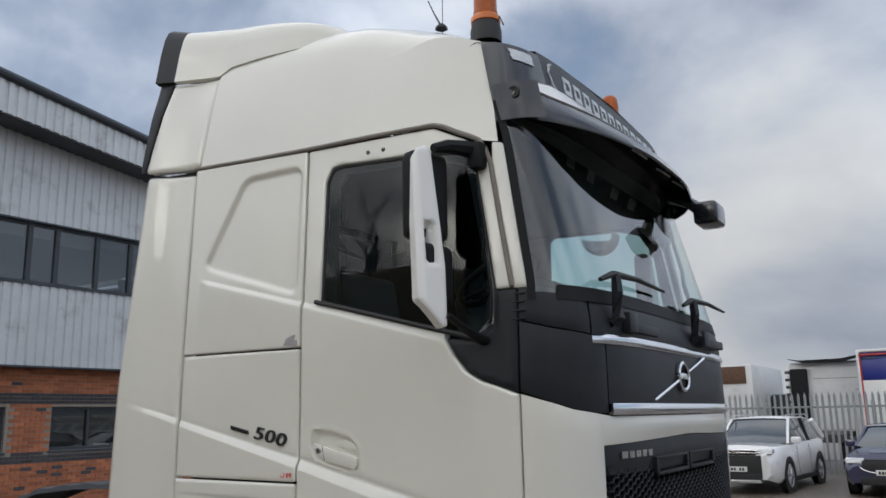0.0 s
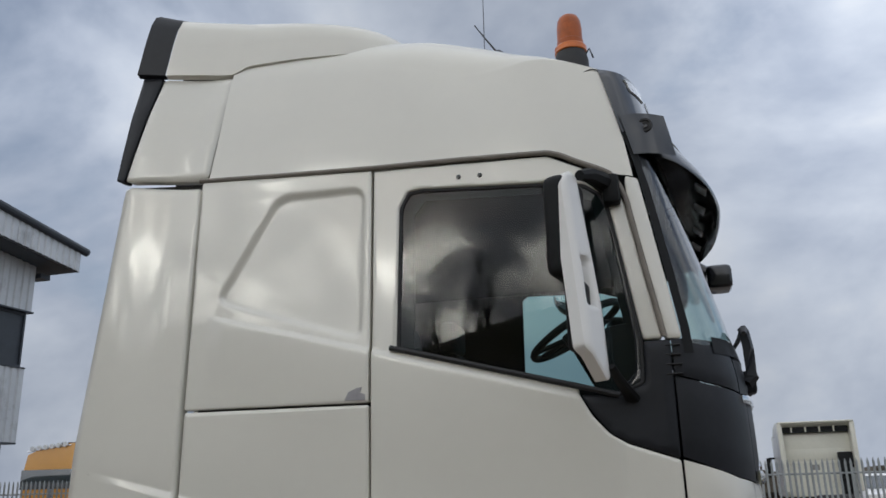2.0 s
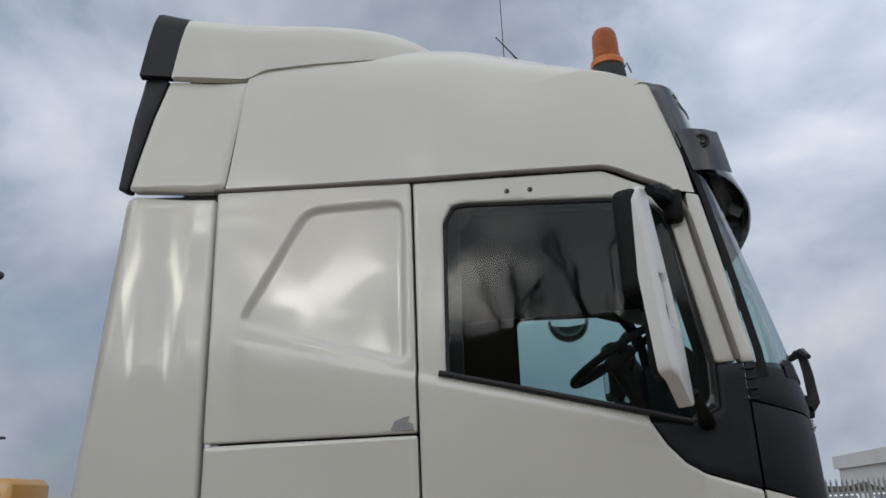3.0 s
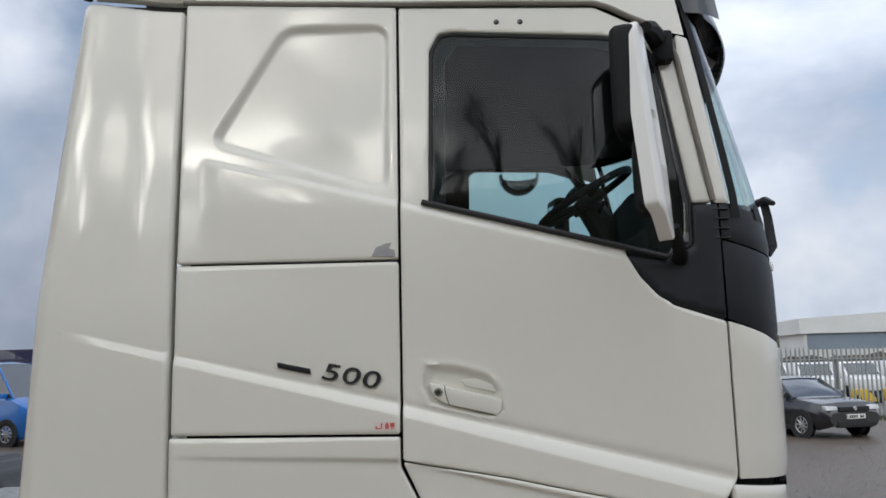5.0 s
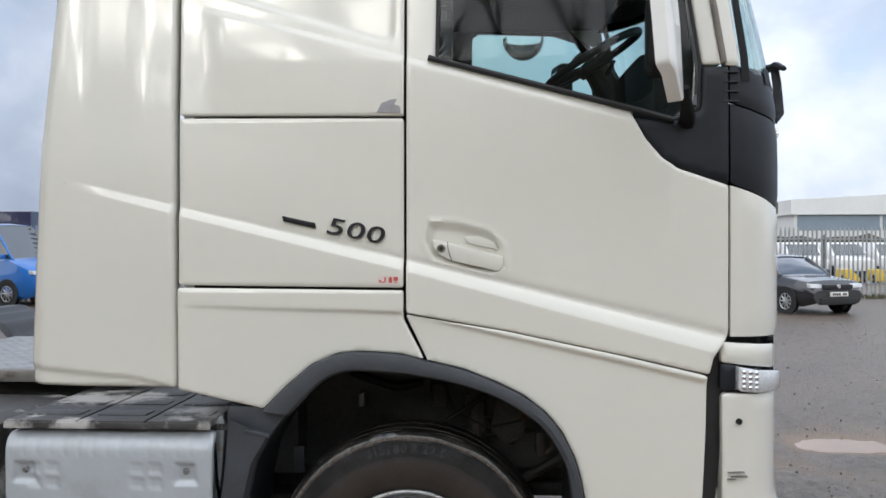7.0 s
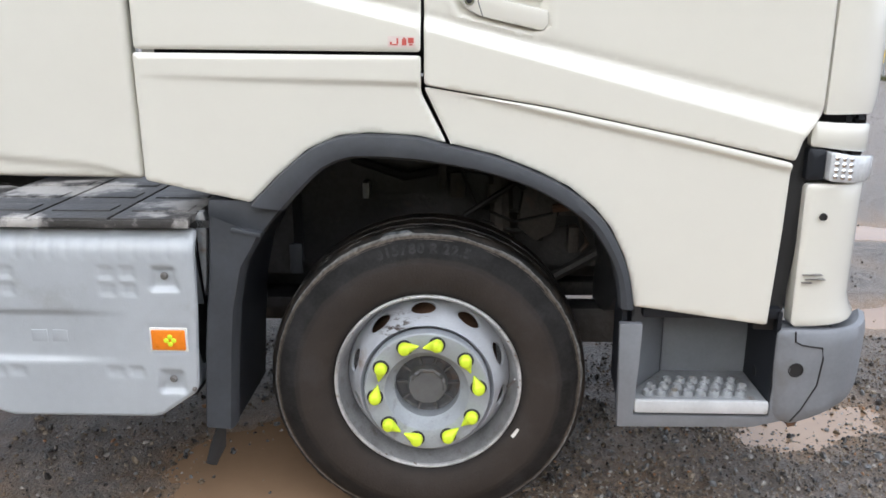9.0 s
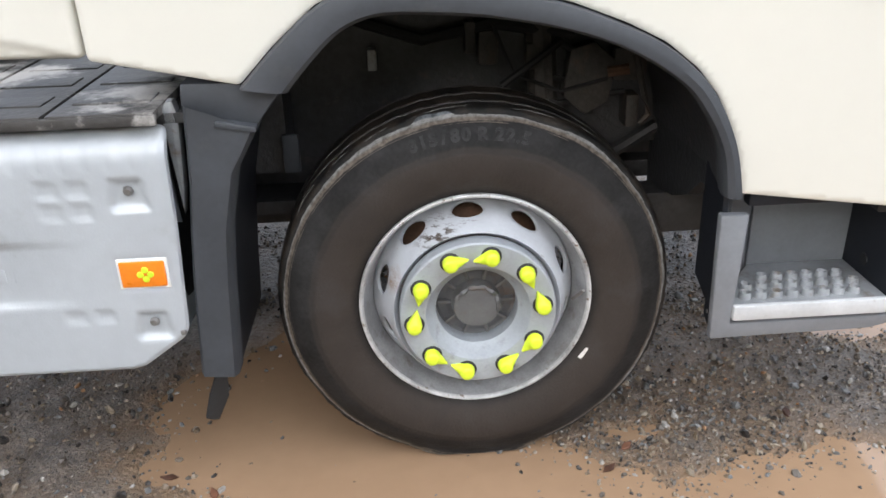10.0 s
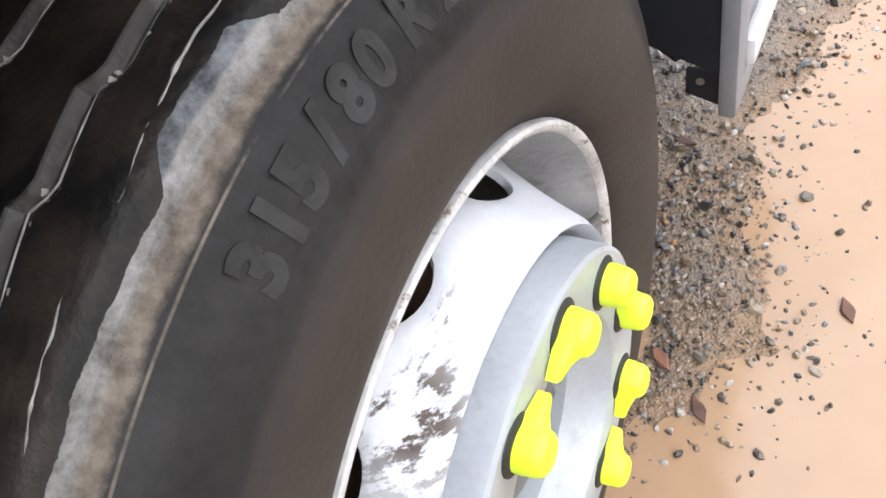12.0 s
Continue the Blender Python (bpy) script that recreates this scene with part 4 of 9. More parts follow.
def spoiler_row(s, x_from, x_to):
    x = x_from + (x_to - x_from) * s
    y0 = glide(x, (-1.24, -0.80, -0.72, -0.45, -0.2, -0.05, 0.06, 0.13), (0.036, 0.092, 0.104, 0.112, 0.128, 0.165, 0.230, 0.33))
    zt = glide(x, (-1.24, -1.08, -0.67, -0.45, -0.30, -0.12, 0.0, 0.07, 0.13), (4.186, 4.142, 4.080, 4.048, 4.020, 3.976, 3.935, 3.898, 3.858))
    zb = lerp(x, (-1.24, -1.10, -0.757, -0.725, -0.67, -0.43, -0.09, 0.13), (3.836, 3.818, 3.782, 3.792, 3.822, 3.820, 3.808, 3.80))
    zt = max(zt, zb + 0.03)
    h = zt - zb
    pr = [(y0 + 0.03, zb - 0.01), (y0, zb), (y0 + 0.006, zb + h * 0.5), (y0 + 0.016, zt - 0.22 * h), (y0 + 0.034, zt - 0.07 * h), (y0 + 0.065, zt), (y0 + 0.13, zt + 0.010), (y0 + 0.3, zt + 0.016), (1.25, zt + 0.02)]
    pts = [(x + 0.050 * (z - 3.8) / 0.30 * max(0, min(1, (-0.2 - x) / 0.5)), y, z) for y, z in pr]
    return pts + [(a, 2.5 - b, c) for a, b, c in pts[-2::-1]]


# block added behind the fairing, coloured dark so the gaps read as shade
part("fairing_backing", bm_box(-1.04, -0.66, 0.135, 2.365, 3.25, 3.86), DARK, truck)
mk("roof_spoiler", *grid_mesh([spoiler_row(k / 36, -1.088, 0.13) for k in range(37)]), CREAM, truck, "cream roof air deflector", sharp=60)
mk("spoiler_trailing_edge", *grid_mesh([spoiler_row(0, -1.240, -1.240), spoiler_row(0, -1.16, -1.16)] + [spoiler_row(0, -1.090, -1.090)]), BLACKP, truck, "black rubber trailing edge", sharp=60)

# ---- upper front: black roof front, name board, sun visor ----
def uu(y, z):
    return skin_u(y, z)


def mirror_u(u, z):
    return 2 * SKIN[int(round((z - SKIN_Z[0]) / (SKIN_Z[1] - SKIN_Z[0])))][0][-1] - u


def band(name, z0, z1, y0, y1, material, parent, n=24, rows=6, off=0.0, thick=0.02, label="", zf=None):
    """A strip of the front skin between two heights, from lateral y0 to y1; zf bends the heights along it."""
    front, back = [], []
    for r in range(rows + 1):
        a, b = [], []
        for k in range(n + 1):
            t = k / n
            za, zb2 = (z0, z1) if zf is None else zf(t)
            z = za + (zb2 - za) * r / rows
            u = uu(y0, z) + (uu(y1, z) - uu(y0, z)) * t
            p, q = skin(u, z), skin_normal(u, z)
            a.append(p + q * off)
            b.append(p + q * (off - thick))
        front.append(a)
        back.append(b)
    v, f = grid_mesh(front)
    m = len(v)
    v2, f2 = grid_mesh(back)
    f = [q[::-1] for q in f]
    v += v2
    f += [tuple(i + m for i in q) for q in f2]
    w = n + 1
    for k in range(n):
        f += [(k, k + 1, m + k + 1, m + k), (rows * w + k, m + rows * w + k, m + rows * w + k + 1, rows * w + k + 1)]
    for r in range(rows):
        f += [(r * w, m + r * w, m + (r + 1) * w, (r + 1) * w), (r * w + n, (r + 1) * w + n, m + (r + 1) * w + n, m + r * w + n)]
    return mk(name, v, f, material, parent, label)


def x_edge(z):
    return lerp(z, (2.356, 3.0, 3.27, 3.54, 3.66, 3.74), (1.192, 1.096, 1.028, 0.962, 0.930, 0.905))


def front_sheet(name, z0, z1, material, a, b, rows=8, n=28, off=0.0, label="", thick=0.015, crown=False):
    """Front strip whose ends are given as u offsets from the pillar edge (a) on both sides, or laterals where > 0.2."""
    front = []
    for r in range(rows + 1):
        z = z0 + (z1 - z0) * r / rows
        ua, ub = [x_edge(z) + q if q < 0.2 else mirror_u(x_edge(z) + 2.5 - q, z) if q > 2.3 else uu(q, z) for q in (a, b)]
        front.append([skin(ua + (ub - ua) * k / n, z) + skin_normal(ua + (ub - ua) * k / n, z) * off for k in range(n + 1)])
    if crown:
        # the sheet rolls over the roof edge
        front.append([p + Vector((-0.030, 0, 0.010)) for p in front[-1]])
        front.append([p + Vector((-0.060, 0, -0.02)) for p in front[-1]])
    v, f = grid_mesh(front)
    return mk(name, v, [q[::-1] for q in f], material, truck, label)


front_sheet("roof_front_corner", 3.20, 3.512, GLOSSB, 0.0, 0.36, n=14, off=0.004, crown=True, label="gloss black roof corner with marker lamp")
front_sheet("roof_front_corner", 3.20, 3.512, GLOSSB, 2.14, 2.5, n=14, off=0.004, crown=True, label="gloss black roof corner with marker lamp")
board = front_sheet("name_board", 3.20, 3.535, GREYP, 0.366, 2.134, n=30, off=0.002, crown=True, label="dark roof sign panel")
LETTER = mat("pale_sign_print", (0.56, 0.59, 0.63), 0.4, var=0.08, scale=30)
# the name on the sign as plain bars
for k in range(12):
    ya = 0.56 + k * 0.118
    band("letter_bar", 3.372, 3.468, ya, ya + 0.078, LETTER, board, n=3, rows=3, off=0.006, thick=0.004)
    band("letter_gap", 3.400, 3.440, ya + 0.022, ya + 0.056, GREYP, board, n=2, rows=2, off=0.008, thick=0.004)
for sgn in (0, 1):
    pts = [(0.47 + 0.05 * math.cos(a), 3.42 + 0.075 * math.sin(a)) for a in np.linspace(math.pi * 0.5, math.pi * 1.4, 10)]
    mk("sign_outline", *tube([skin(uu(y if not sgn else 2.5 - y, z), z) + skin_normal(uu(y if not sgn else 2.5 - y, z), z) * 0.006 for y, z in pts], 0.006, 5), LETTER, board)
for yy in (0.24, 2.26):
    band("marker_lamp", 3.425, 3.482, yy - 0.07, yy + 0.055, CLEAR, truck, n=6, rows=3, off=0.010, thick=0.01, label="clear roof marker lamp")


def visor_row(t):
    """Cross-section of the sun visor; t runs from the cab's right end to its left end."""
    y = 0.062 + (2.5 - 0.124) * t
    e = min(t, 1 - t)
    out = glide(e, (0, 0.03, 0.10, 0.25, 0.40, 0.5), (0.012, 0.050, 0.112, 0.205, 0.250, 0.256))
    z1 = 3.275
    zl = lerp(e, (0, 0.05, 0.2, 0.5), (3.105, 3.112, 3.108, 3.102))
    pts = []
    up = lerp(e, (0, 0.04, 0.12, 0.5), (0.0, 0.030, 0.066, 0.078))
    for o, z in ((0.004, z1 + up), (out * 0.12, z1 + up * 0.70), (out * 0.30, z1 + 0.008), (out * 0.66, z1 - 0.055), (out * 0.92, z1 - 0.110), (out * 1.03, zl + 0.01), (out * 1.0, zl), (out * 0.96, zl + 0.006), (out * 0.90, z1 - 0.105), (out * 0.5, z1 - 0.050), (0.002, z1 - 0.012 - 0.13 * (e < 0.012))):
        zz = z1
        u = uu(min(max(y, 0.05), 2.45), zz)
        p, n = skin(u, zz), skin_normal(u, zz)
        n = Vector((n.x, n.y, 0)).normalized()
        pts.append(Vector((p.x, p.y, 0)) + n * o + Vector((0, 0, z)))
    return pts


visor = mk("sun_visor", *grid_mesh([visor_row(k / 48) for k in range(49)], close_v=True), GLOSSB, truck, "smoked black sun visor", sharp=60)
VS0 = [0.05 + 0.90 * k / 40 for k in range(41)]


def stripe_row(t):
    r, w = visor_row(t), lerp(min(t, 1 - t), (0.05, 0.09, 0.16), (0.1, 0.75, 1.0))
    a, b, c = r[0], r[1], r[2]
    top, low = a.lerp(b, 0.15), c.lerp(r[3], 0.62 * w)
    o = Vector((0.007, 0, 0.004))
    return [top - o, top + o, b + o, c + o, low + o, low - o]


mk("visor_stripe", *grid_mesh([stripe_row(t) for t in VS0]), WHITE, visor, "white strip above the visor")
mk("visor_end_cheek", *grid_mesh([[skin(x_edge(z) + 0.012 + d, z) + skin_normal(x_edge(z) + 0.012 + d, z) * (0.008 + 0.5 * d) for d in (0, 0.05, 0.10, 0.16)] for z in (3.10, 3.15, 3.2, 3.275)]), GLOSSB, visor)
mk("visor_lamp_hole", *lathe([(0.0001, -0.020), (0.018, -0.021), (0.020, -0.026), (0.028, -0.026), (0.031, -0.016)], 18, (1.136, 0.098, 3.229)), RUBBER, visor, "round lamp socket in the visor end")
mk("visor_lamp", *lathe([(0.0001, -0.0285), (0.007, -0.028), (0.008, -0.02)], 10, (1.139, 0.099, 3.222)), GLOSSB, visor)
# pale plates stand in for daylight showing through the visor's slots
for yy in (0.75, 1.05, 1.45, 1.75):
    u = uu(yy, 3.275)
    p, n = skin(u, 3.275), skin_normal(u, 3.275)
    n = Vector((n.x, n.y, 0)).normalized()
    part("visor_slot_lamp", bm_box(-0.03, 0.03, -0.05, 0.05, -0.006, 0.006, 0.004), CLEAR, visor).matrix_basis = Matrix.Translation(p + n * 0.165 + Vector((0, 0, -0.112))) @ Matrix.Rotation(math.atan2(n.y, n.x), 4, "Z") @ Matrix.Rotation(radians(38), 4, "Y")

# ---- windscreen and lower front ----
front_sheet("windscreen", 2.33, 3.24, SCREEN, 0.018, 2.482, rows=12, n=40, off=0.0, label="tinted curved windscreen").visible_shadow = False
front_sheet("windscreen_border", 2.30, 3.24, INTER, 0.0, 0.034, rows=10, n=5, off=0.003, label="black printed glass border")
front_sheet("windscreen_border", 2.30, 3.24, INTER, 2.466, 2.5, rows=10, n=5, off=0.003, label="black printed glass border")
front_sheet("windscreen_border", 2.30, 2.362, INTER, 0.12, 2.38, rows=2, n=30, off=0.004, label="black printed glass border")
front_sheet("windscreen_border", 3.12, 3.26, GLOSSB, 0.10, 2.40, rows=2, n=30, off=0.004, label="black printed glass border")


def cowl_edge(t):
    e = abs(t - 0.5) * 2
    return (lerp(e, (0, 0.75, 0.9, 1.0), (2.165, 2.165, 2.19, 2.225)), lerp(e, (0, 0.8, 1.0), (2.335, 2.345, 2.356)))


def black_edge(t):
    e = abs(t - 0.5) * 2
    return (lerp(e, (0, 0.690, 0.698, 0.86, 1.0), (1.882, 1.882, 1.842, 1.872, 1.938)), lerp(e, (0, 0.75, 0.9, 1.0), (2.158, 2.158, 2.183, 2.217)))


def u_band(name, zf, material, ta, tb, n=30, rows=6, off=0.0, label="", parent=truck, thick=0.02):
    """Front strip between two bent heights; t runs 0 to 1 from the right door edge to the left one."""
    front, back = [], []
    for r in range(rows + 1):
        a, b = [], []
        for k in range(n + 1):
            t = ta + (tb - ta) * k / n
            z0, z1 = zf(t)
            z = z0 + (z1 - z0) * r / rows
            ua = 1.152
            ub = mirror_u(1.152, z)
            u = ua + (ub - ua) * t
            p, q = skin(u, z), skin_normal(u, z)
            edge = 0.006 if r in (0, rows) or k in (0, n) else 0
            a.append(p + q * (off - edge))
            b.append(p + q * (off - thick))
        front.append(a)
        back.append(b)
    rows2 = [back[0]] + front + [back[-1]]
    rows2 = [[q[0] if i in (0, len(rows2) - 1) else back[min(max(i - 1, 0), rows)][0]] + q + [back[min(max(i - 1, 0), rows)][-1]] for i, q in enumerate(rows2)]
    v, f = grid_mesh(rows2)
    return mk(name, v, [q[::-1] for q in f], material, parent, label)


cowl = u_band("scuttle_panel", cowl_edge, BLACKP, 0.0, 0.118, n=8, label="black scuttle panel")
u_band("scuttle_panel", cowl_edge, BLACKP, 0.122, 0.878, n=24, label="black scuttle panel")
u_band("scuttle_panel", cowl_edge, BLACKP, 0.882, 1.0, n=8, label="black scuttle panel")
T1 = 0.152
u_band("front_black_panel", black_edge, BLACKP, 0.0, T1, n=10, label="satin black front corner panel")
nose = u_band("front_black_panel", black_edge, BLACKP, T1 + 0.003, 0.997 - T1, n=24, label="satin black front flap")
u_band("front_black_panel", black_edge, BLACKP, 1 - T1, 1.0, n=10, label="satin black front corner panel")
u_band("chrome_strip", lambda t: (2.128, 2.168 - 0.01 * (abs(t - 0.5) > 0.36)), CHROME, 0.118, 0.882, n=40, rows=3, off=0.010, label="chrome trim strip", thick=0.015)
u_band("chrome_strip", lambda t: (1.838, 1.886), CHROME, T1 + 0.004, 0.996 - T1, n=40, rows=4, off=0.016, label="wide chrome trim strip", thick=0.03)
for k in range(4):
    zz = 2.335 - k * 0.035
    p = skin(1.160, zz)
    part("scuttle_fin", bm_box(p.x - 0.035, p.x + 0.02, p.y - 0.006, p.y + 0.01, zz - 0.006, zz, 0.003), RUBBER, cowl)
# emblem: ring with a diagonal bar, left unlettered
logo = Vector((1.456, 1.178, 2.018))
ring = [logo + Vector((0.010, 0.082 * math.cos(a), 0.066 * math.sin(a))) for a in np.linspace(0, 2 * math.pi, 33)]
mk("emblem_ring", *tube(ring, 0.011, 6), CHROME, nose, "chrome ring emblem")
part("emblem_plate", bm_box(1.458, 1.472, 1.108, 1.248, 2.004, 2.034, 0.003), CHROME, nose)
mk("emblem_bar", *tube([(1.460, 0.718, 1.900), (1.464, 1.105, 1.999)], 0.009, 6), CHROME, nose, "chrome diagonal bar")
mk("emblem_bar", *tube([(1.464, 1.252, 2.038), (1.460, 1.605, 2.128)], 0.009, 6), CHROME, nose, "chrome diagonal bar")


def white_edge(t):
    e = abs(t - 0.5) * 2
    return (lerp(e, (0, 1.0), (1.366, 1.392)), lerp(e, (0, 0.690, 0.702, 0.84, 1.0), (1.834, 1.834, 1.838, 1.862, 1.928)))


TC = 0.135
u_band("front_corner_panel", white_edge, CREAM, 0.0, TC, n=14, rows=10, label="cream front corner panel")
u_band("front_corner_panel", white_edge, CREAM, 1 - TC, 1.0, n=14, rows=10, label="cream front corner panel")
u_band("bonnet_strip", lambda t: (1.712 + 0.030 * (1 - abs(2 * t - 1)), white_edge(t)[1]), CREAM, TC, 1 - TC, n=30, rows=4, label="cream strip above the grille")
grille = u_band("grille_frame", lambda t: (1.600, 1.708 + 0.030 * (1 - abs(2 * t - 1))), BLACKP, TC + 0.002, 0.998 - TC, n=30, rows=3, off=-0.006, label="black grille surround")
u_band("grille_back", lambda t: (1.05, 1.62), DARK, TC, 1 - TC, n=20, rows=2, off=-0.05)
hexv, hexf = [], []


def hex_cell(y, z, r):
    b = len(hexv)
    for rr, o in ((r, 0.0), (r * 0.80, -0.004), (r * 0.80, -0.022)):
        for k in range(6):
            a = math.pi / 3 * k
            yy, zz = y + rr * math.cos(a), z + rr * 0.8 * math.sin(a)
            u = uu(yy, zz)
            hexv.append(skin(u, zz) + skin_normal(u, zz) * (o - 0.008))
    for s in (0, 6):
        hexf.extend([(b + s + k, b + s + (k + 1) % 6, b + s + 6 + (k + 1) % 6, b + s + 6 + k) for k in range(6)])


for i in range(52):
    for j in range(16):
        y, z = 0.290 + i * 0.0375, 1.625 - j * 0.0346 - (i % 2) * 0.0173
        if not (0.69 < y < 1.68 and z > 1.572):
            hex_cell(y, z, 0.025)
mk("grille_mesh", hexv, hexf, BLACKP, grille, "black honeycomb grille", smooth=False)
for ya, yb in ((0.695, 1.190), (1.210, 1.665)):
    bmx = bm_box(1.438, 1.460, ya, yb, 1.574, 1.590, 0.004)
    bmx = bm_box(1.438, 1.460, ya, yb, 1.642, 1.656, 0.004, bm=bmx)
    bmx = bm_box(1.438, 1.460, ya, ya + 0.03, 1.576, 1.654, 0.004, bm=bmx)
    bmx = bm_box(1.438, 1.460, yb - 0.03, yb, 1.576, 1.654, 0.004, bm=bmx)
    part("grille_slot", bmx, BLACKP, grille)
    part("slot_back", bm_box(1.415, 1.422, ya, yb, 1.578, 1.652), INTER, grille)
for k in range(5):
    ya = 0.362 + k * 0.064
    band("maker_bar", 1.664, 1.691, ya, ya + 0.050, CHROME, grille, n=2, rows=2, off=0.002, thick=0.006)
for ya in (2.05, 2.10):
    band("model_bar", 1.640, 1.678, ya, ya + 0.030, CHROME, grille, n=2, rows=2, off=0.002, thick=0.006)

# wipers
for y0 in (0.36, 1.44):
    p = Vector((skin(uu(y0, 2.25), 2.25).x, y0, 2.25))
    mk("wiper_arm", *tube([p + Vector((0.01, 0.0, -0.035)), p + Vector((0.035, 0.005, -0.01)), p + Vector((0.032, 0.012, 0.10)), p + Vector((0.026, 0.025, 0.175)), p + Vector((0.015, 0.08, 0.188))], [0.026, 0.028, 0.024, 0.020, 0.011], 4), BLACKP, truck, "black wiper arm")
    mk("wiper_blade", *tube([p + Vector((0.01, -0.12, 0.140)), p + Vector((0.022, 0.0, 0.178)), p + Vector((0.03, 0.30, 0.190)), p + Vector((0.02, 0.72, 0.186))], [0.010, 0.016, 0.012, 0.007], 6), RUBBER, truck, "black wiper blade")
    part("wiper_base", bm_box(p.x, p.x + 0.050, y0 + 0.10, y0 + 0.50, 2.190, 2.236, 0.010), BLACKP, truck)
    part("washer_block", bm_box(p.x, p.x + 0.055, y0 + 0.09, y0 + 0.20, 2.185, 2.275, 0.012), BLACKP, truck)

# ---- lower corner: lamp, bumper, step ----
def low_sheet(name, outline, material, parent, off=0.0, **kw):
    return panel(name, outline, material, parent, off=off, **kw)


low_sheet("wing_filler_strip", [(1.090, 1.385), (1.150, 1.40), (1.150, 1.30), (1.128, 1.0), (1.10, 0.72), (1.02, 0.72), (1.045, 1.2)], RUBBER, truck, off=-0.035, step=0.06, label="black filler strip beside the wing")
low_sheet("corner_cap", [(1.120, 1.372), (1.42, 1.352), (1.44, 1.262), (1.24, 1.285), (1.120, 1.300)], CREAM, truck, step=0.04, off=-0.008, label="cream cap above the corner lamp")
lampb = low_sheet("corner_lamp_body", [(1.116, 1.294), (1.172, 1.290), (1.172, 1.200), (1.116, 1.200)], BLACKP, truck, step=0.04, off=-0.006)
low_sheet("corner_lamp", [(1.176, 1.286), (1.250, 1.272), (1.47, 1.250), (1.47, 1.185), (1.250, 1.190), (1.176, 1.200)], CLEAR, truck, step=0.03, off=0.014, depth=0.05, label="clear corner indicator lamp")
for i in range(3):
    for j in range(4):
        p, n = skin(1.192 + i * 0.024, 1.268 - j * 0.018 - i * 0.003), skin_normal(1.192 + i * 0.024, 1.25)
        mk("lamp_cell", *lathe([(0.0001, -0.004), (0.005, -0.003), (0.008, 0.0)], 8, p + n * 0.015), CHROME, lampb)
corner = low_sheet("bumper_corner_panel", [(1.122, 1.190), (1.50, 1.178), (1.50, 0.742), (1.126, 0.742)], CREAM, truck, step=0.05, off=-0.006, depth=0.05, corner=0.02, label="cream lower corner panel with scuffs")
mk("tow_cap_hole", *lathe([(0.0001, -0.004), (0.007, -0.004), (0.008, -0.007), (0.0105, -0.007), (0.0115, 0.0)], 16, skin(1.182, 1.09) + Vector((0, 0.003, 0))), RUBBER, corner)
for u0, u1, z in ((1.14, 1.20, 0.910), (1.15, 1.21, 0.895), (1.14, 1.17, 0.885)):
    part("scrape", bm_box(u0, u1, skin(u0, z).y - 0.002, skin(u1, z).y + 0.004, z, z + 0.0018), METAL, corner, "dark scrape in the paint")
low_sheet("bumper_corner", [(1.085, 0.735), (1.135, 0.735), (1.60, 0.715), (1.60, 0.56), (1.36, 0.47), (1.15, 0.415), (1.100, 0.440), (1.085, 0.6)], MIDGREY, truck, step=0.04, off=0.012, depth=0.09, corner=0.03, edge=0.012, label="grey plastic bumper corner")
mk("bumper_panel_joint", *tube([skin(u, z) + skin_normal(u, z) * 0.0125 for u, z in ((1.135, 0.733), (1.138, 0.70), (1.16, 0.688), (1.225, 0.676), (1.232, 0.64), (1.222, 0.55), (1.18, 0.47), (1.15, 0.43))], 0.003, 5), RUBBER, truck)
mk("bumper_hole", *lathe([(0.0001, -0.0005), (0.020, -0.0005), (0.021, -0.003), (0.024, -0.002)], 18, (1.149, 0.002 - 0.012, 0.606)), RUBBER, truck)
mk("tow_bracket", *prism([(1.15, 0.425), (1.20, 0.435), (1.18, 0.40), (1.16, 0.395)], 0.02, 0.06), RUST, truck)
low_sheet("front_bumper", [(1.60, 1.17), (mirror_u(1.6, 0.9), 1.17), (mirror_u(1.6, 0.9), 0.45), (1.60, 0.50)], MIDGREY, truck, step=0.12, off=-0.01)

step_t = part("cab_step", bm_from(*prism([(0.600, 0.750), (0.672, 0.748), (0.668, 0.60), (0.660, 0.44), (1.085, 0.44), (1.10, 0.735), (1.13, 0.735), (1.13, 0.425), (1.04, 0.402), (0.610, 0.396)], 0.0, 0.026), bevel=0.006), MIDGREY, truck, "grey moulded cab step")
part("step_back", bm_box(0.80, 1.09, 0.25, 0.28, 0.44, 0.80), MIDGREY, step_t)
# black strip standing in for the shadow under the wing's lower edge
part("step_header", bm_box(0.672, 1.092, 0.012, 0.050, 0.765, 0.800, 0.006), BLACKP, step_t)


rng_step = random.Random(5)


def upright_sheet(a, b, z0, z1, thick):
    """A standing sheet from a to b in plan, thickened to its wheel side."""
    d = Vector((b[0] - a[0], b[1] - a[1], 0)).normalized()
    n = Vector((-d.y, d.x, 0)) * thick
    c = [Vector((*a, 0)), Vector((*b, 0)), Vector((*b, 0)) + n, Vector((*a, 0)) + n]
    return bm_from([p + Vector((0, 0, z)) for z in (z0, z1) for p in c], [(3, 2, 1, 0), (4, 5, 6, 7), (0, 1, 5, 4), (1, 2, 6, 5), (2, 3, 7, 6), (3, 0, 4, 7)])


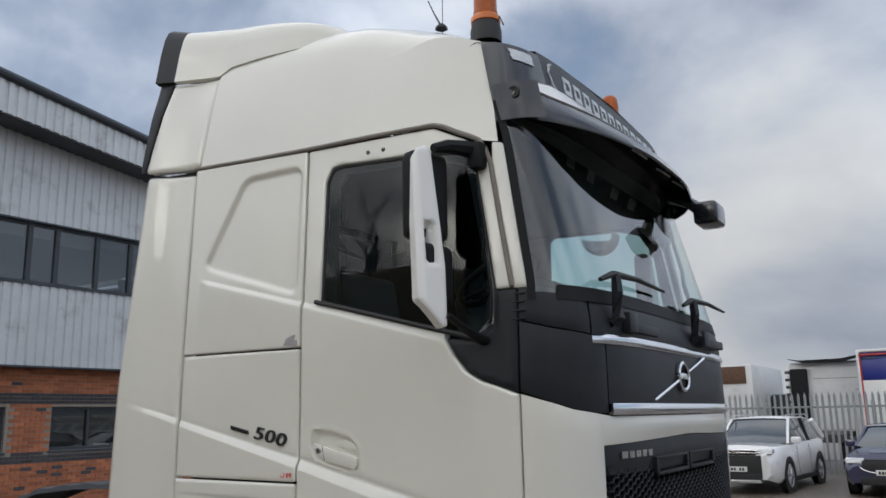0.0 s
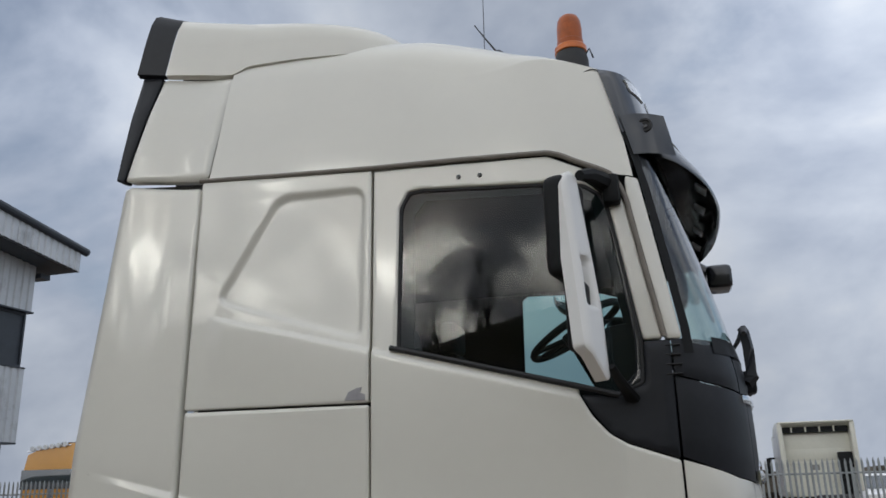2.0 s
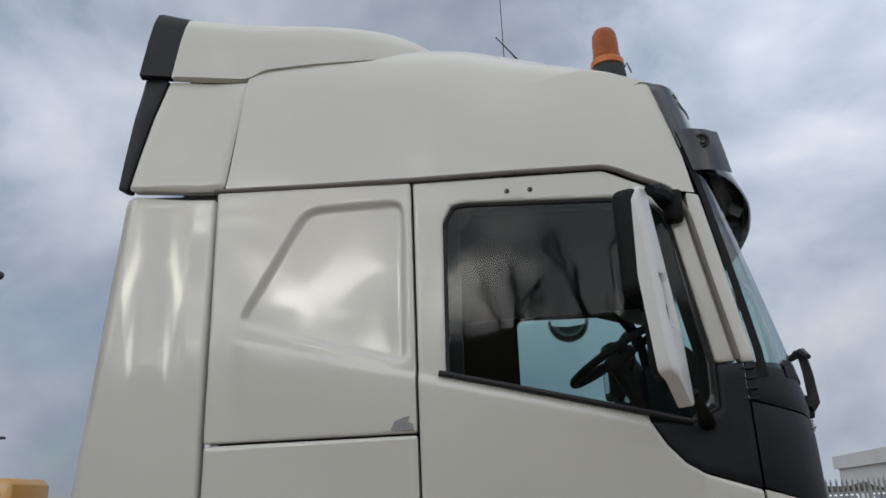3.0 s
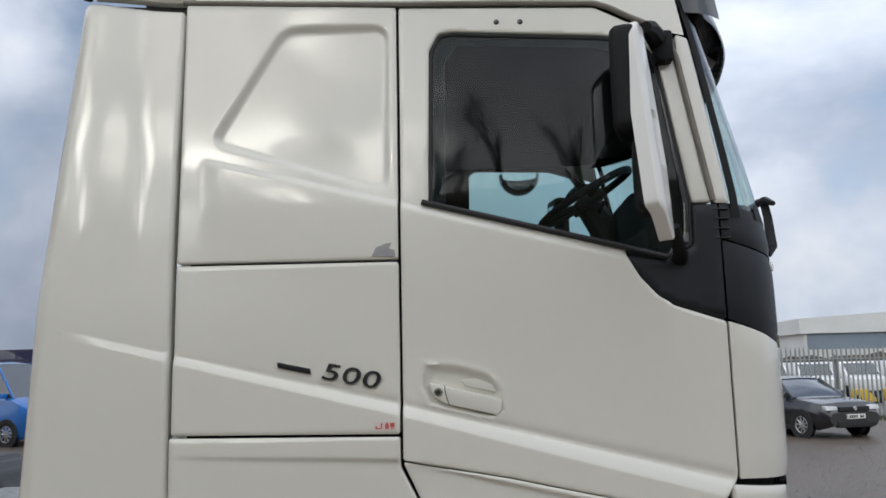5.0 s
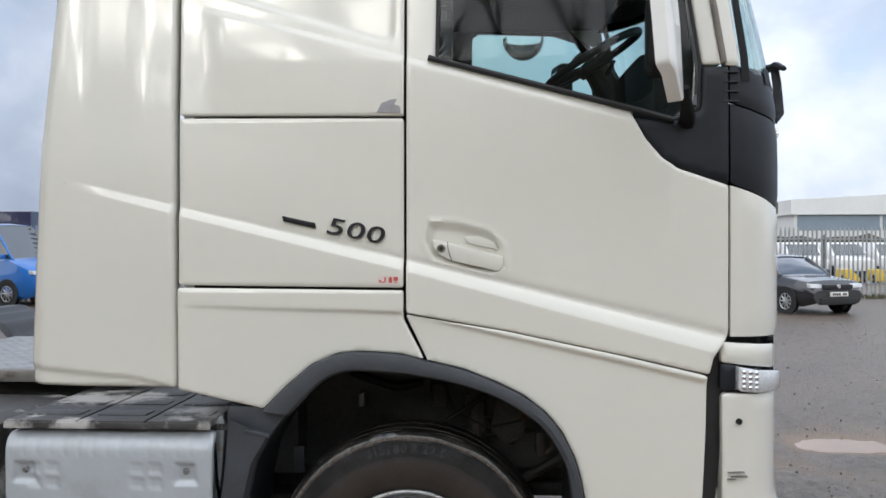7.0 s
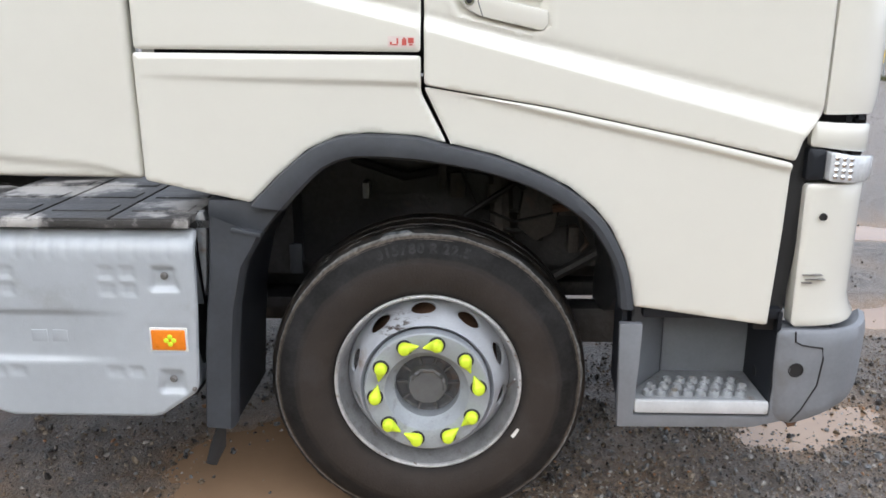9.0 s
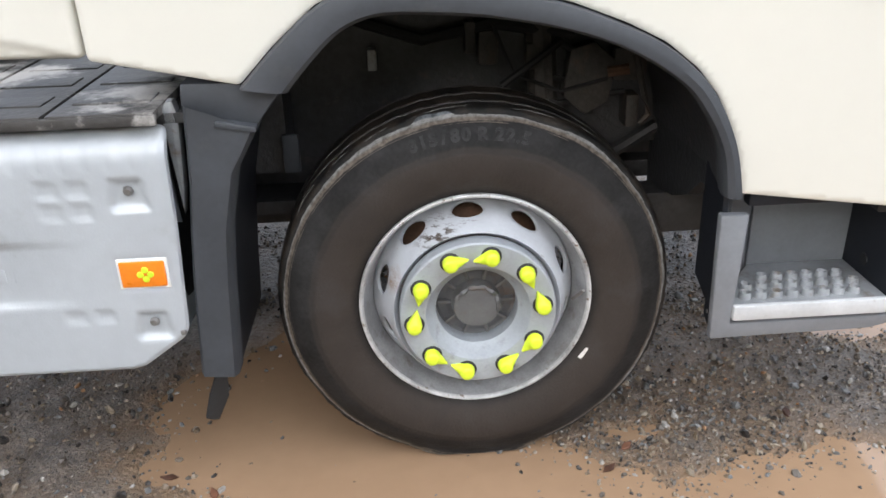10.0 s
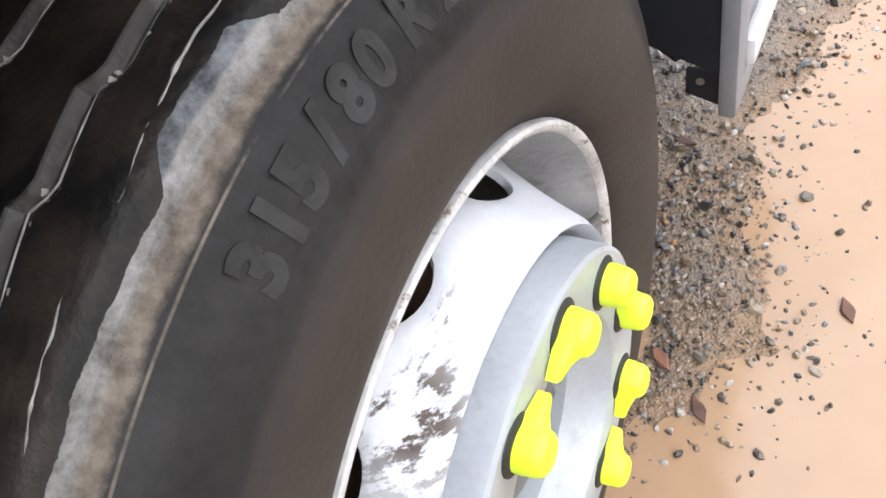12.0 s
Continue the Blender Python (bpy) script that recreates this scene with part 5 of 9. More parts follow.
part("step_back", upright_sheet((0.662, 0.085), (0.800, 0.262), 0.47, 0.80, 0.010), MIDGREY, step_t)
part("step_cheek", upright_sheet((0.648, 0.088), (0.788, 0.270), 0.462, 0.86, 0.010), BLACKP, step_t)
part("step_cheek", bm_from([(0.610, y, z) for y, z in ((0.022, 0.470), (0.022, 0.84), (0.150, 0.86), (0.150, 0.520))] + [(0.624, y, z) for y, z in ((0.022, 0.470), (0.022, 0.84), (0.150, 0.86), (0.150, 0.520))], [(0, 1, 2, 3), (7, 6, 5, 4), (0, 4, 5, 1), (1, 5, 6, 2), (2, 6, 7, 3), (3, 7, 4, 0)]), BLACKP, step_t)
part("step_tab", bm_from(*prism([(0.020, 0.412), (0.072, 0.430), (0.072, 0.470), (0.020, 0.470)], 0.616, 0.624, "x")), BLACKP, step_t)
mk("tab_bolt", *lathe([(0.0001, 0.0), (0.006, 0.0), (0.007, 0.004)], 10, (0, 0, 0)), METAL, step_t).matrix_basis = Matrix.Translation((0.615, 0.052, 0.452)) @ Matrix.Rotation(radians(-90), 4, "Z")
part("step_side", bm_box(1.084, 1.096, 0.006, 0.262, 0.440, 0.79), BLACKP, step_t)
mk("step_drain_hole", *lathe([(0.0001, 0.0), (0.016, 0.0), (0.018, 0.004)], 16, (0, 0, 0)), RUBBER, step_t).matrix_basis = Matrix.Translation((1.0815, 0.148, 0.533)) @ Matrix.Rotation(radians(-90), 4, "Z")
tread = part("step_tread", bm_from([(x, y, z) for z in (0.460, 0.488) for x, y in ((0.660, -0.006), (1.083, -0.006), (1.083, 0.248), (0.800, 0.248), (0.672, 0.085))], [(4, 3, 2, 1, 0), (5, 6, 7, 8, 9)] + [(i, (i + 1) % 5, 5 + (i + 1) % 5, 5 + i) for i in range(5)], bevel=0.006), TREAD, step_t, "pale grey step tread with raised studs")
part("tread_lip", bm_box(0.660, 1.080, -0.012, 0.008, 0.452, 0.496, 0.009), TREADLIP, step_t, "worn white front edge of the step")
stud = lathe([(0.0175, 0.0), (0.0165, 0.006), (0.0150, 0.0165), (0.0138, 0.0180), (0.0120, 0.0165), (0.0108, 0.006), (0.0085, 0.0022), (0.0001, 0.0022)], 14, (0, 0, 0), "z")
for j in range(3):
    for i in range(8):
        x, y = 0.712 + i * 0.0425 + (0.021 if j == 1 else 0.0) + rng_step.uniform(-0.001, 0.001), 0.050 + j * 0.048
        if x < 0.695 + max(0.0, y - 0.06) * 0.80 or x > 1.045:
            continue
        mk("tread_stud", [(a + x, b + y, c + 0.4875) for a, b, c in stud[0]], stud[1], TREAD, tread)

# ---- wheel arch ----
def arch_row(k):
    (xo, zo), (xi, zi) = ARCH_O[k], ARCH_I[k]
    y = -0.014
    return [(xo, 0.012, zo), (xo, y - 0.004, zo), (xo * 0.93 + xi * 0.07, y - 0.022, zo * 0.93 + zi * 0.07), (xo * 0.5 + xi * 0.5, y - 0.030, zo * 0.5 + zi * 0.5), (xo * 0.12 + xi * 0.88, y - 0.026, zo * 0.12 + zi * 0.88), (xi, y - 0.014, zi), (xi, y + 0.012, zi), (xi * 1.01, 0.030, zi + 0.004)]


def smooth_rows(rows, n=4):
    out = []
    for i in range(len(rows) - 1):
        p0, p1, p2, p3 = rows[max(i - 1, 0)], rows[i], rows[i + 1], rows[min(i + 2, len(rows) - 1)]
        for s in range(n):
            t = s / n
            out.append([tuple(0.5 * ((2 * b) + (c - a) * t + (2 * a - 5 * b + 4 * c - d) * t * t + (3 * b - a - 3 * c + d) * t ** 3) for a, b, c, d in zip(q0, q1, q2, q3)) for q0, q1, q2, q3 in zip(p0, p1, p2, p3)])
    return out + [rows[-1]]


mk("arch_trim", *grid_mesh(smooth_rows([arch_row(k) for k in range(len(ARCH_O))])), GREYP, truck, "dark grey plastic wheel arch trim")
liner = [[(ARCH_I[k][0] * 1.012, 0.022, ARCH_I[k][1] + 0.006), (ARCH_I[k][0] * 1.04, 0.14, ARCH_I[k][1] + 0.02), (ARCH_I[k][0] * 1.04, 0.62, ARCH_I[k][1] + 0.02)] for k in range(len(ARCH_I))]
mk("arch_liner", *grid_mesh(smooth_rows(liner)), LINER, truck)
part("inner_wing", bm_box(-0.75, 1.05, 0.62, 0.66, 0.75, 1.42), LINER, truck)
part("arch_rear_wall", bm_box(-0.62, -0.50, 0.45, 0.66, 0.76, 1.12), LINER, truck)
part("arch_front_wall", bm_from(*prism([(0.10, 0.77), (0.20, 0.765), (0.30, 0.69), (0.41, 0.645), (0.66, 0.60), (0.66, 0.84), (0.10, 0.84)], 0.62, 0.66, "x")), LINER, truck)
FLAP = ((-0.655, 1.085, -0.496, 1.030), (-0.662, 0.98, -0.520, 0.985), (-0.668, 0.90, -0.556, 0.925), (-0.684, 0.78, -0.588, 0.785), (-0.698, 0.65, -0.602, 0.65), (-0.708, 0.52, -0.612, 0.52), (-0.718, 0.384, -0.622, 0.378))
mk("rear_mudguard", *grid_mesh([[(x0, 0.0, z0), (x0 + 0.010, -0.020, z0), (x1 - 0.010, -0.020, z1), (x1, 0.0, z1), (x1, 0.05, z1), (x0, 0.05, z0)] for x0, z0, x1, z1 in FLAP], close_v=True), GREYP, truck, "dark grey plastic mudguard")
mk("mudguard_inner", *grid_mesh([[(x0 + 0.004, 0.05, z0), (x1 - 0.004, 0.05, z1), (x1 - 0.004, 0.42, z1), (x0 + 0.004, 0.42, z0)] for x0, z0, x1, z1 in FLAP], close_v=True), BLACKP, truck)
part("mudguard_bracket", bm_from(*prism([(-0.655, 1.13), (-0.545, 1.128), (-0.440, 1.10), (-0.497, 1.03), (-0.582, 1.046), (-0.660, 1.08)], 0.002, 0.40), bevel=0.006), GREYP, truck)
part("mudguard_shoulder", bm_from(*prism([(-0.585, 1.05), (-0.495, 1.034), (-0.497, 1.02), (-0.588, 1.036)], -0.026, 0.06), bevel=0.004), GREYP, truck)
mk("flap_remnant", *tube([(-0.675, 0.03, 0.37), (-0.690, 0.02, 0.30), (-0.715, 0.01, 0.235)], [0.008, 0.014, 0.010], 6, 2.0), RUBBER, truck, "torn rubber flap remnant")

# things in the dark behind the wheel
part("leaf_spring", bm_box(-0.95, 0.95, 0.70, 0.79, 0.60, 0.66, 0.01), DARK, truck)
mk("front_axle", *tube([(0, 0.40, 0.50), (0, 0.6, 0.46), (0, 1.9, 0.46), (0, 2.1, 0.50)], 0.07, 10), DARK, truck)
mk("steering_rod", *tube([(0.10, 0.55, 0.52), (0.62, 0.62, 0.80)], 0.022, 8), DARK, truck)
mk("brake_hose", *tube([(0.02, 0.46, 0.72), (0.12, 0.48, 0.98), (0.30, 0.56, 1.08), (0.42, 0.58, 1.00), (0.40, 0.58, 0.86)], 0.012, 8), RUBBER, truck)
mk("air_line", *tube([(0.22, 0.58, 0.98), (0.35, 0.57, 0.965), (0.52, 0.57, 0.985)], 0.009, 6), RUBBER, truck)
mk("air_line", *tube([(0.18, 0.58, 0.93), (0.30, 0.56, 0.90), (0.50, 0.57, 0.925)], 0.009, 6), RUBBER, truck)
part("valve_block", bm_box(0.46, 0.56, 0.55, 0.62, 0.96, 1.06, 0.012), GRIMY, truck)
part("valve_block", bm_box(0.50, 0.54, 0.54, 0.62, 0.82, 0.92, 0.010), GRIMY, truck)
part("fixing_plate", bm_box(-0.508, -0.462, 0.40, 0.42, 0.775, 0.885, 0.005), GREYP, truck)
mk("shock_absorber", *tube([(0.28, 0.60, 0.55), (0.24, 0.60, 1.20)], 0.045, 10), GRIMY, truck)
part("engine_block", bm_box(-0.5, 0.9, 0.85, 1.65, 0.62, 1.40, 0.05), DARK, truck)
part("spring_hanger", bm_from(*prism([(0.33, 1.06), (0.40, 1.08), (0.47, 1.02), (0.45, 0.90), (0.38, 0.86), (0.31, 0.92)], 0.55, 0.61), bevel=0.012), GRIMY, truck)
part("air_valve", bm_box(0.20, 0.27, 0.56, 0.61, 1.00, 1.08, 0.014), GRIMY, truck)
part("air_valve", bm_box(0.06, 0.12, 0.56, 0.61, 1.02, 1.12, 0.014), GRIMY, truck)
part("mounting_lug", bm_box(0.02, 0.05, 0.54, 0.61, 1.06, 1.15, 0.006), GRIMY, truck)
part("cable_clip", bm_box(-0.26, -0.235, 0.55, 0.60, 1.02, 1.08, 0.004), TREAD, truck)
mk("pipe_union", *tube([(0.44, 0.545, 0.99), (0.50, 0.53, 1.00)], 0.016, 8), RUST, truck)
mk("coolant_hose", *tube([(-0.30, 0.60, 1.16), (-0.10, 0.57, 1.10), (0.10, 0.57, 1.14), (0.34, 0.58, 1.10)], 0.018, 8), RUBBER, truck)
mk("cable", *tube([(0.10, 0.55, 1.14), (0.16, 0.53, 1.00), (0.30, 0.54, 0.94), (0.44, 0.55, 0.97)], 0.006, 6), RUBBER, truck)
mk("drain_hook", *tube([(0.52, 0.545, 1.04), (0.55, 0.53, 0.92), (0.57, 0.54, 0.86), (0.545, 0.54, 0.83)], 0.010, 6), GRIMY, truck)
part("chassis_rail", bm_box(-5.6, 1.1, 0.84, 0.92, 0.78, 1.06, 0.006), DARK, truck)
part("chassis_rail", bm_box(-5.6, 1.1, 1.58, 1.66, 0.78, 1.06, 0.006), DARK, truck)
part("cross_member", bm_box(0.42, 1.12, 0.50, 0.62, 0.482, 0.62, 0.012), DARK, truck)
# unseen blocks added to keep sky out of the puddle and darken the ground
part("far_side_tank", bm_box(-1.50, -0.72, 1.86, 2.46, 0.42, 1.02, 0.05), DARK, truck)
part("gearbox", bm_box(-1.60, -0.40, 0.98, 1.52, 0.36, 0.92, 0.08), DARK, truck)
# dark panel added only to block the bright view through under the truck
part("inner_valance", bm_box(-0.78, -0.42, 0.66, 0.70, 0.60, 0.80), DARK, truck)
part("under_plate", bm_box(-0.75, -0.42, 0.50, 0.80, 0.612, 0.652), DARK, truck)

# ---- wheel ----
# one pale colour for the painted groove glints and the frayed shoulder rubber
GLINTFRAY = mat("wet_glint_and_frayed_rubber", (0.19, 0.185, 0.175), 0.35, var=0.4, scale=60)
GRIT = mat("pale_grit", (0.42, 0.40, 0.37), 0.6, var=0.2, scale=50, island=0.4)


def ribwave(k):
    """Sawtooth of the groove edges: a long slant and a short step back, 49 to the turn."""
    q = k % 8
    return 0.0048 * (1 - 2 * q / 6.5 if q < 6.5 else -1 + 2 * (q - 6.5) / 1.5)


def wheel(centre, parent):
    cx, cy, cz = centre
    w = part("front_wheel", bm_cyl((cx, cy + 0.22, cz), (cx, cy + 0.34, cz), 0.19, seg=24), DARK, parent, "silver wheel with worn tyre")
    prof = [(0.288, 0.372), (0.330, 0.376), (0.42, 0.394), (0.480, 0.386), (0.510, 0.358), (0.519, 0.340)]
    treadw = [(0.340, 0.519), (0.327, 0.522)]
    for h0 in (0.325, 0.245, 0.165):
        treadw += [(h0, 0.5145), (h0 - 0.012, 0.5145), (h0 - 0.015, 0.5235), (h0 - 0.076, 0.5235)]
    treadw[-1] = (0.130, 0.5225)
    cham = [treadw[0]]
    for (h0, r0), (h1, r1) in zip(treadw[:-1], treadw[1:]):
        if r0 - r1 > 0.006:
            cham += [(h0 + 0.0035, r0 + 0.0006), (h0 + 0.0008, r0 - 0.0016)]
        if r1 - r0 > 0.006:
            cham += [(h1 - 0.0008, r1 - 0.0016), (h1 - 0.0035, r1 + 0.0006)]
        cham.append((h1, r1 - (0.003 if r0 - r1 > 0.006 or r1 - r0 > 0.006 else 0)) if r1 > 0.518 and r1 - r0 > 0.006 else (h1, r1))
    treadw = [p for i, p in enumerate(cham) if i == 0 or p[0] < cham[i - 1][0]]
    rows, seg = [], 392
    for k in range(seg):
        a = 2 * math.pi * k / seg
        wob = ribwave(k)
        bite = 0.004 * noise.noise(Vector((math.cos(a) * 9, math.sin(a) * 9, 1.0))) + 0.003 * noise.noise(Vector((math.cos(a) * 28, math.sin(a) * 28, 2.0)))
        row = [(r, h) for r, h in prof] + [(r, h + wob) for h, r in treadw]
        row += [(0.5215 + bite * 0.3, 0.118), (0.517 + bite, 0.108), (0.509 + bite * 0.8, 0.102), (0.5035, 0.100), (0.502, 0.0965), (0.497, 0.0935), (0.495, 0.0900), (0.482, 0.0790), (0.468, 0.0705), (0.452, 0.0635), (0.434, 0.0580), (0.427, 0.0565), (0.4235, 0.0545), (0.415, 0.0530), (0.395, 0.0520), (0.372, 0.0535), (0.350, 0.0590), (0.330, 0.0690), (0.312, 0.0830), (0.302, 0.0950), (0.295, 0.1100)]
        pts = []
        for r, h in row:
            low = max(0.0, 1 - abs((a + math.pi / 2 + math.pi) % (2 * math.pi) - math.pi) / 0.42)
            if r > 0.484:
                r += (0.5235 - r) * min(1, 2.2 * low) * 0.92
            x, z = r * math.cos(a), r * math.sin(a)
            if z < -0.490:
                h = h + (0.010 if h > 0.2 else -0.010) * min(1, (-0.490 - z) / 0.02)
                z = -0.490 - (-0.490 - z) * 0.22
            pts.append((cx + x, cy + h, cz + z))
        rows.append(pts)
    tyre = mk("tyre", *grid_mesh(rows, close_u=True), TYRE, w, "worn black tyre with brown dusty sidewall", sharp=40)
    gv, gf = [], []
    rg = random.Random(3)
    for k in range(900):
        node = rg.random() < 0.7
        q = 8 * rg.randrange(49) + 7 if node else rg.uniform(0, seg)
        a = 2 * math.pi * (q + (rg.uniform(-0.7, 0.7) if node else 0)) / seg
        h = rg.choice((0.318, 0.238, 0.158)) + ribwave(q) + rg.uniform(-0.007, 0.007)
        r, q = 0.5160 + rg.uniform(-0.003, 0.003), rg.uniform(0.0010, 0.0034)
        c = Vector((cx + r * math.cos(a), cy + h, cz + r * math.sin(a)))
        b = len(gv)
        gv += [c + Vector((rg.uniform(0.6, 1.4) * q * dx, rg.uniform(0.8, 2.2) * q * dy, rg.uniform(0.6, 1.4) * q * dz)) for dx, dy, dz in ((1, 0, 0), (-1, 0, 0), (0, 1, 0), (0, -1, 0), (0, 0, 1), (0, 0, -1))]
        gf += [(b + i, b + j, b + l) for i, j, l in ((0, 2, 4), (2, 1, 4), (1, 3, 4), (3, 0, 4), (2, 0, 5), (1, 2, 5), (3, 1, 5), (0, 3, 5))]
    # thin pale lines painted as wet glints along the near edges of the grooves, and the frayed edge of the shoulder rib
    for h0 in (0.310, 0.230, 0.150):
        pts, rad = [], []
        for k in range(seg + 1):
            a = 2 * math.pi * k / seg
            n = noise.noise(Vector((math.cos(a) * 7, math.sin(a) * 7, h0 * 50)))
            r = 0.5237 if a < 3.5 or a > 5.9 else 0.500
            pts.append((cx + r * math.cos(a), cy + h0 + 0.0005 + ribwave(k), cz + r * math.sin(a)))
            rad.append(0.00012 + 0.0017 * max(0.0, n + 0.12) * (noise.noise(Vector((math.cos(a) * 34, math.sin(a) * 34, h0 * 90))) > -0.2))
        mk("groove_edge", *tube(pts, rad, 5), GLINTFRAY, tyre, "pale worn rubber edge")
    for a0, a1, h0, h1 in ((90, 108.5, 0.1235, 0.113), (113.5, 122, 0.1165, 0.108), (126, 134, 0.120, 0.111), (139, 150, 0.122, 0.110), (66, 80, 0.121, 0.114)):
        pts, rad = [], []
        for q in np.linspace(0, 1, 40):
            a = radians(a0 + (a1 - a0) * q)
            h = h0 + (h1 - h0) * q ** 2.2 + 0.0022 * noise.noise(Vector((a * 30, h0 * 60, 0.0)))
            pts.append((cx + lerp(h, [0.102, 0.108, 0.118, 0.130], [0.509, 0.517, 0.5215, 0.5230]) * math.cos(a), cy + h, cz + lerp(h, [0.102, 0.108, 0.118, 0.130], [0.509, 0.517, 0.5215, 0.5230]) * math.sin(a)))
            rad.append(0.0001 + 0.0015 * math.sin(math.pi * q) * (0.65 + noise.noise(Vector((a * 60, h0 * 40, 3.0)))))
        mk("frayed_edge", *tube(pts, rad, 5), GLINTFRAY, tyre, "frayed edge of the shoulder rib")
    tagged(mk("tread_grit", gv, gf, GRIT, tyre, smooth=False), kind="stuff")
    # sidewall size marking
    text, ang = "315/80 R 22.5", 110.2
    widths = {"1": 2.8, "/": 3.4, " ": 1.7, ".": 1.6}
    for ch in text:
        wd = widths.get(ch, 3.3)
        a = radians(ang - wd / 2)
        ang -= wd
        if ch == " ":
            continue
        m = Matrix.Translation((cx + 0.4650 * math.cos(a), cy + 0.0690, cz + 0.4650 * math.sin(a))) @ Matrix.Rotation(-(a - math.pi / 2), 4, "Y") @ Matrix.Rotation(radians(90), 4, "X") @ Matrix.Rotation(radians(-23), 4, "X")
        words(ch, 0.043, TYRETXT, "sidewall_letter", tyre, m, 0.0004, wide=1.0, bold=0.0022)
    part("paper_tag", bm_from([(-0.018, 0.0, -0.006), (0.018, 0.0, -0.006), (0.018, 0.0, 0.006), (-0.018, 0.0, 0.006), (-0.018, 0.001, -0.006), (0.018, 0.001, -0.006), (0.018, 0.001, 0.006), (-0.018, 0.001, 0.006)], [(0, 1, 2, 3), (7, 6, 5, 4), (0, 4, 5, 1), (2, 6, 7, 3), (1, 5, 6, 2), (0, 3, 7, 4)]), WHITE, tyre, "small white tag stuck to the tyre").matrix_basis = Matrix.Translation((cx + 0.291, cy + 0.064, cz - 0.166)) @ Matrix.Rotation(radians(-52), 4, "Y")
    # rim barrel and rolled flange
    rim = mk("rim", *lathe([(0.286, 0.34), (0.276, 0.30), (0.270, 0.20), (0.274, 0.150), (0.284, 0.118), (0.291, 0.098), (0.2965, 0.0842)], 96, (cx, cy, cz)), RIMIN, w, "grey inside of the rim")
    mk("rim_lip", *lathe([(0.2960, 0.0850), (0.2972, 0.0810), (0.3000, 0.0775), (0.3035, 0.0762), (0.3075, 0.0780), (0.3090, 0.0850), (0.3040, 0.098), (0.300, 0.13)], 96, (cx, cy, cz)), RIMEDGE, rim, "rolled pale rim edge flecked with rust")
    # dished disc with ten openings, laid out over angle and slope length
    path = [(0.272, 0.166), (0.262, 0.150), (0.246, 0.116), (0.232, 0.080), (0.224, 0.056), (0.220, 0.047), (0.216, 0.045), (0.2115, 0.053), (0.2085, 0.072), (0.200, 0.075)]
    lens = np.insert(np.cumsum([math.hypot(path[i + 1][0] - path[i][0], path[i + 1][1] - path[i][1]) for i in range(len(path) - 1)]), 0, 0)
    R0 = 0.245

    def disc_pt(s, q):
        r, h = lerp(q, lens, [p[0] for p in path]), lerp(q, lens, [p[1] for p in path])
        a = s / R0
        return Vector((cx + r * math.cos(a), cy + h, cz + r * math.sin(a)))

    def disc_n(s, q):
        e = 0.002
        n = (disc_pt(s + e, q) - disc_pt(s - e, q)).cross(disc_pt(s, q + e) - disc_pt(s, q - e))
        return -n.normalized() if n.y > 0 else n.normalized()
    sect = 2 * math.pi * R0 / 10
    s00 = radians(-104.5) * R0
    holes = [[(s00 + (k + 0.5) * sect + 0.041 * math.cos(b), lens[2] - 0.012 + 0.030 * math.sin(b)) for b in np.linspace(0, 2 * math.pi, 22, endpoint=False)] for k in range(10)]
    panel("wheel_disc", [(s00, 0.0), (s00 + 10 * sect, 0.0), (s00 + 10 * sect, lens[-1]), (s00, lens[-1])], DISC, w, step=0.014, edge=0.0006, depth=0.008, holes=holes, surface=disc_pt, normal=disc_n, corner=0.0001, sharp=60, label="dished silver wheel disc with ten openings")
    # raised bolting flange with a bevel, and the deep middle
    mk("hub_flange", *lathe([(0.2035, 0.062), (0.2035, 0.028), (0.2020, 0.0205), (0.198, 0.0175), (0.142, 0.0175), (0.136, 0.020), (0.126, 0.036), (0.112, 0.056), (0.108, 0.060), (0.107, 0.110)], 80, (cx, cy, cz)), RIM, w, "silver bolting flange")
    mk("hub", *lathe([(0.108, 0.105), (0.100, 0.110), (0.080, 0.108), (0.066, 0.094), (0.064, 0.070), (0.060, 0.062), (0.052, 0.060), (0.0001, 0.060)], 48, (cx, cy, cz)), HUB, w, "grey hub cap with dried mud")
    for k in range(10):
        a = 2 * math.pi * k / 10
        part("hub_rib", bm_box(0.064, 0.102, -0.004, 0.004, 0.0, 0.022, 0.002), HUB, w).matrix_basis = Matrix.Translation((cx, cy + 0.112, cz)) @ Matrix.Rotation(a, 4, "Y") @ Matrix.Rotation(radians(90), 4, "X")
    mk("hub_mud", *tube([(cx + 0.058 * math.cos(a), cy + 0.060 - 0.003 * math.sin(9 * a), cz + 0.058 * math.sin(a)) for a in np.linspace(-0.3, 2.7, 22)], [0.004 + 0.005 * abs(math.sin(5.3 * i)) for i in range(22)], 6), HUB, w, "dried mud ring")
    # nuts with neon arrow indicators, set in pairs that point at each other
    for k in range(10):
        deg = 114.5 - 36 * k
        a = radians(deg)
        px, pz = cx + 0.1675 * math.cos(a), cz + 0.1675 * math.sin(a)
        nut = mk("wheel_nut", *lathe([(0.0001, 0.010), (0.014, 0.010), (0.022, 0.0140), (0.0262, 0.0160), (0.0268, 0.0180)], 24, (px, cy, pz)), RUBBER, w, "dark wheel nut")
        other = k + 1 if k % 2 == 0 else k - 1
        b = radians(114.5 - 36 * other)
        dx, dz = 0.1675 * (math.cos(b) - math.cos(a)), 0.1675 * (math.sin(b) - math.sin(a))
        head = math.atan2(dz, dx)
        head += radians(random.uniform(-7, 7))
        rows = []
        R, tip = 0.0205, 0.046
        qt = math.acos(R / tip)
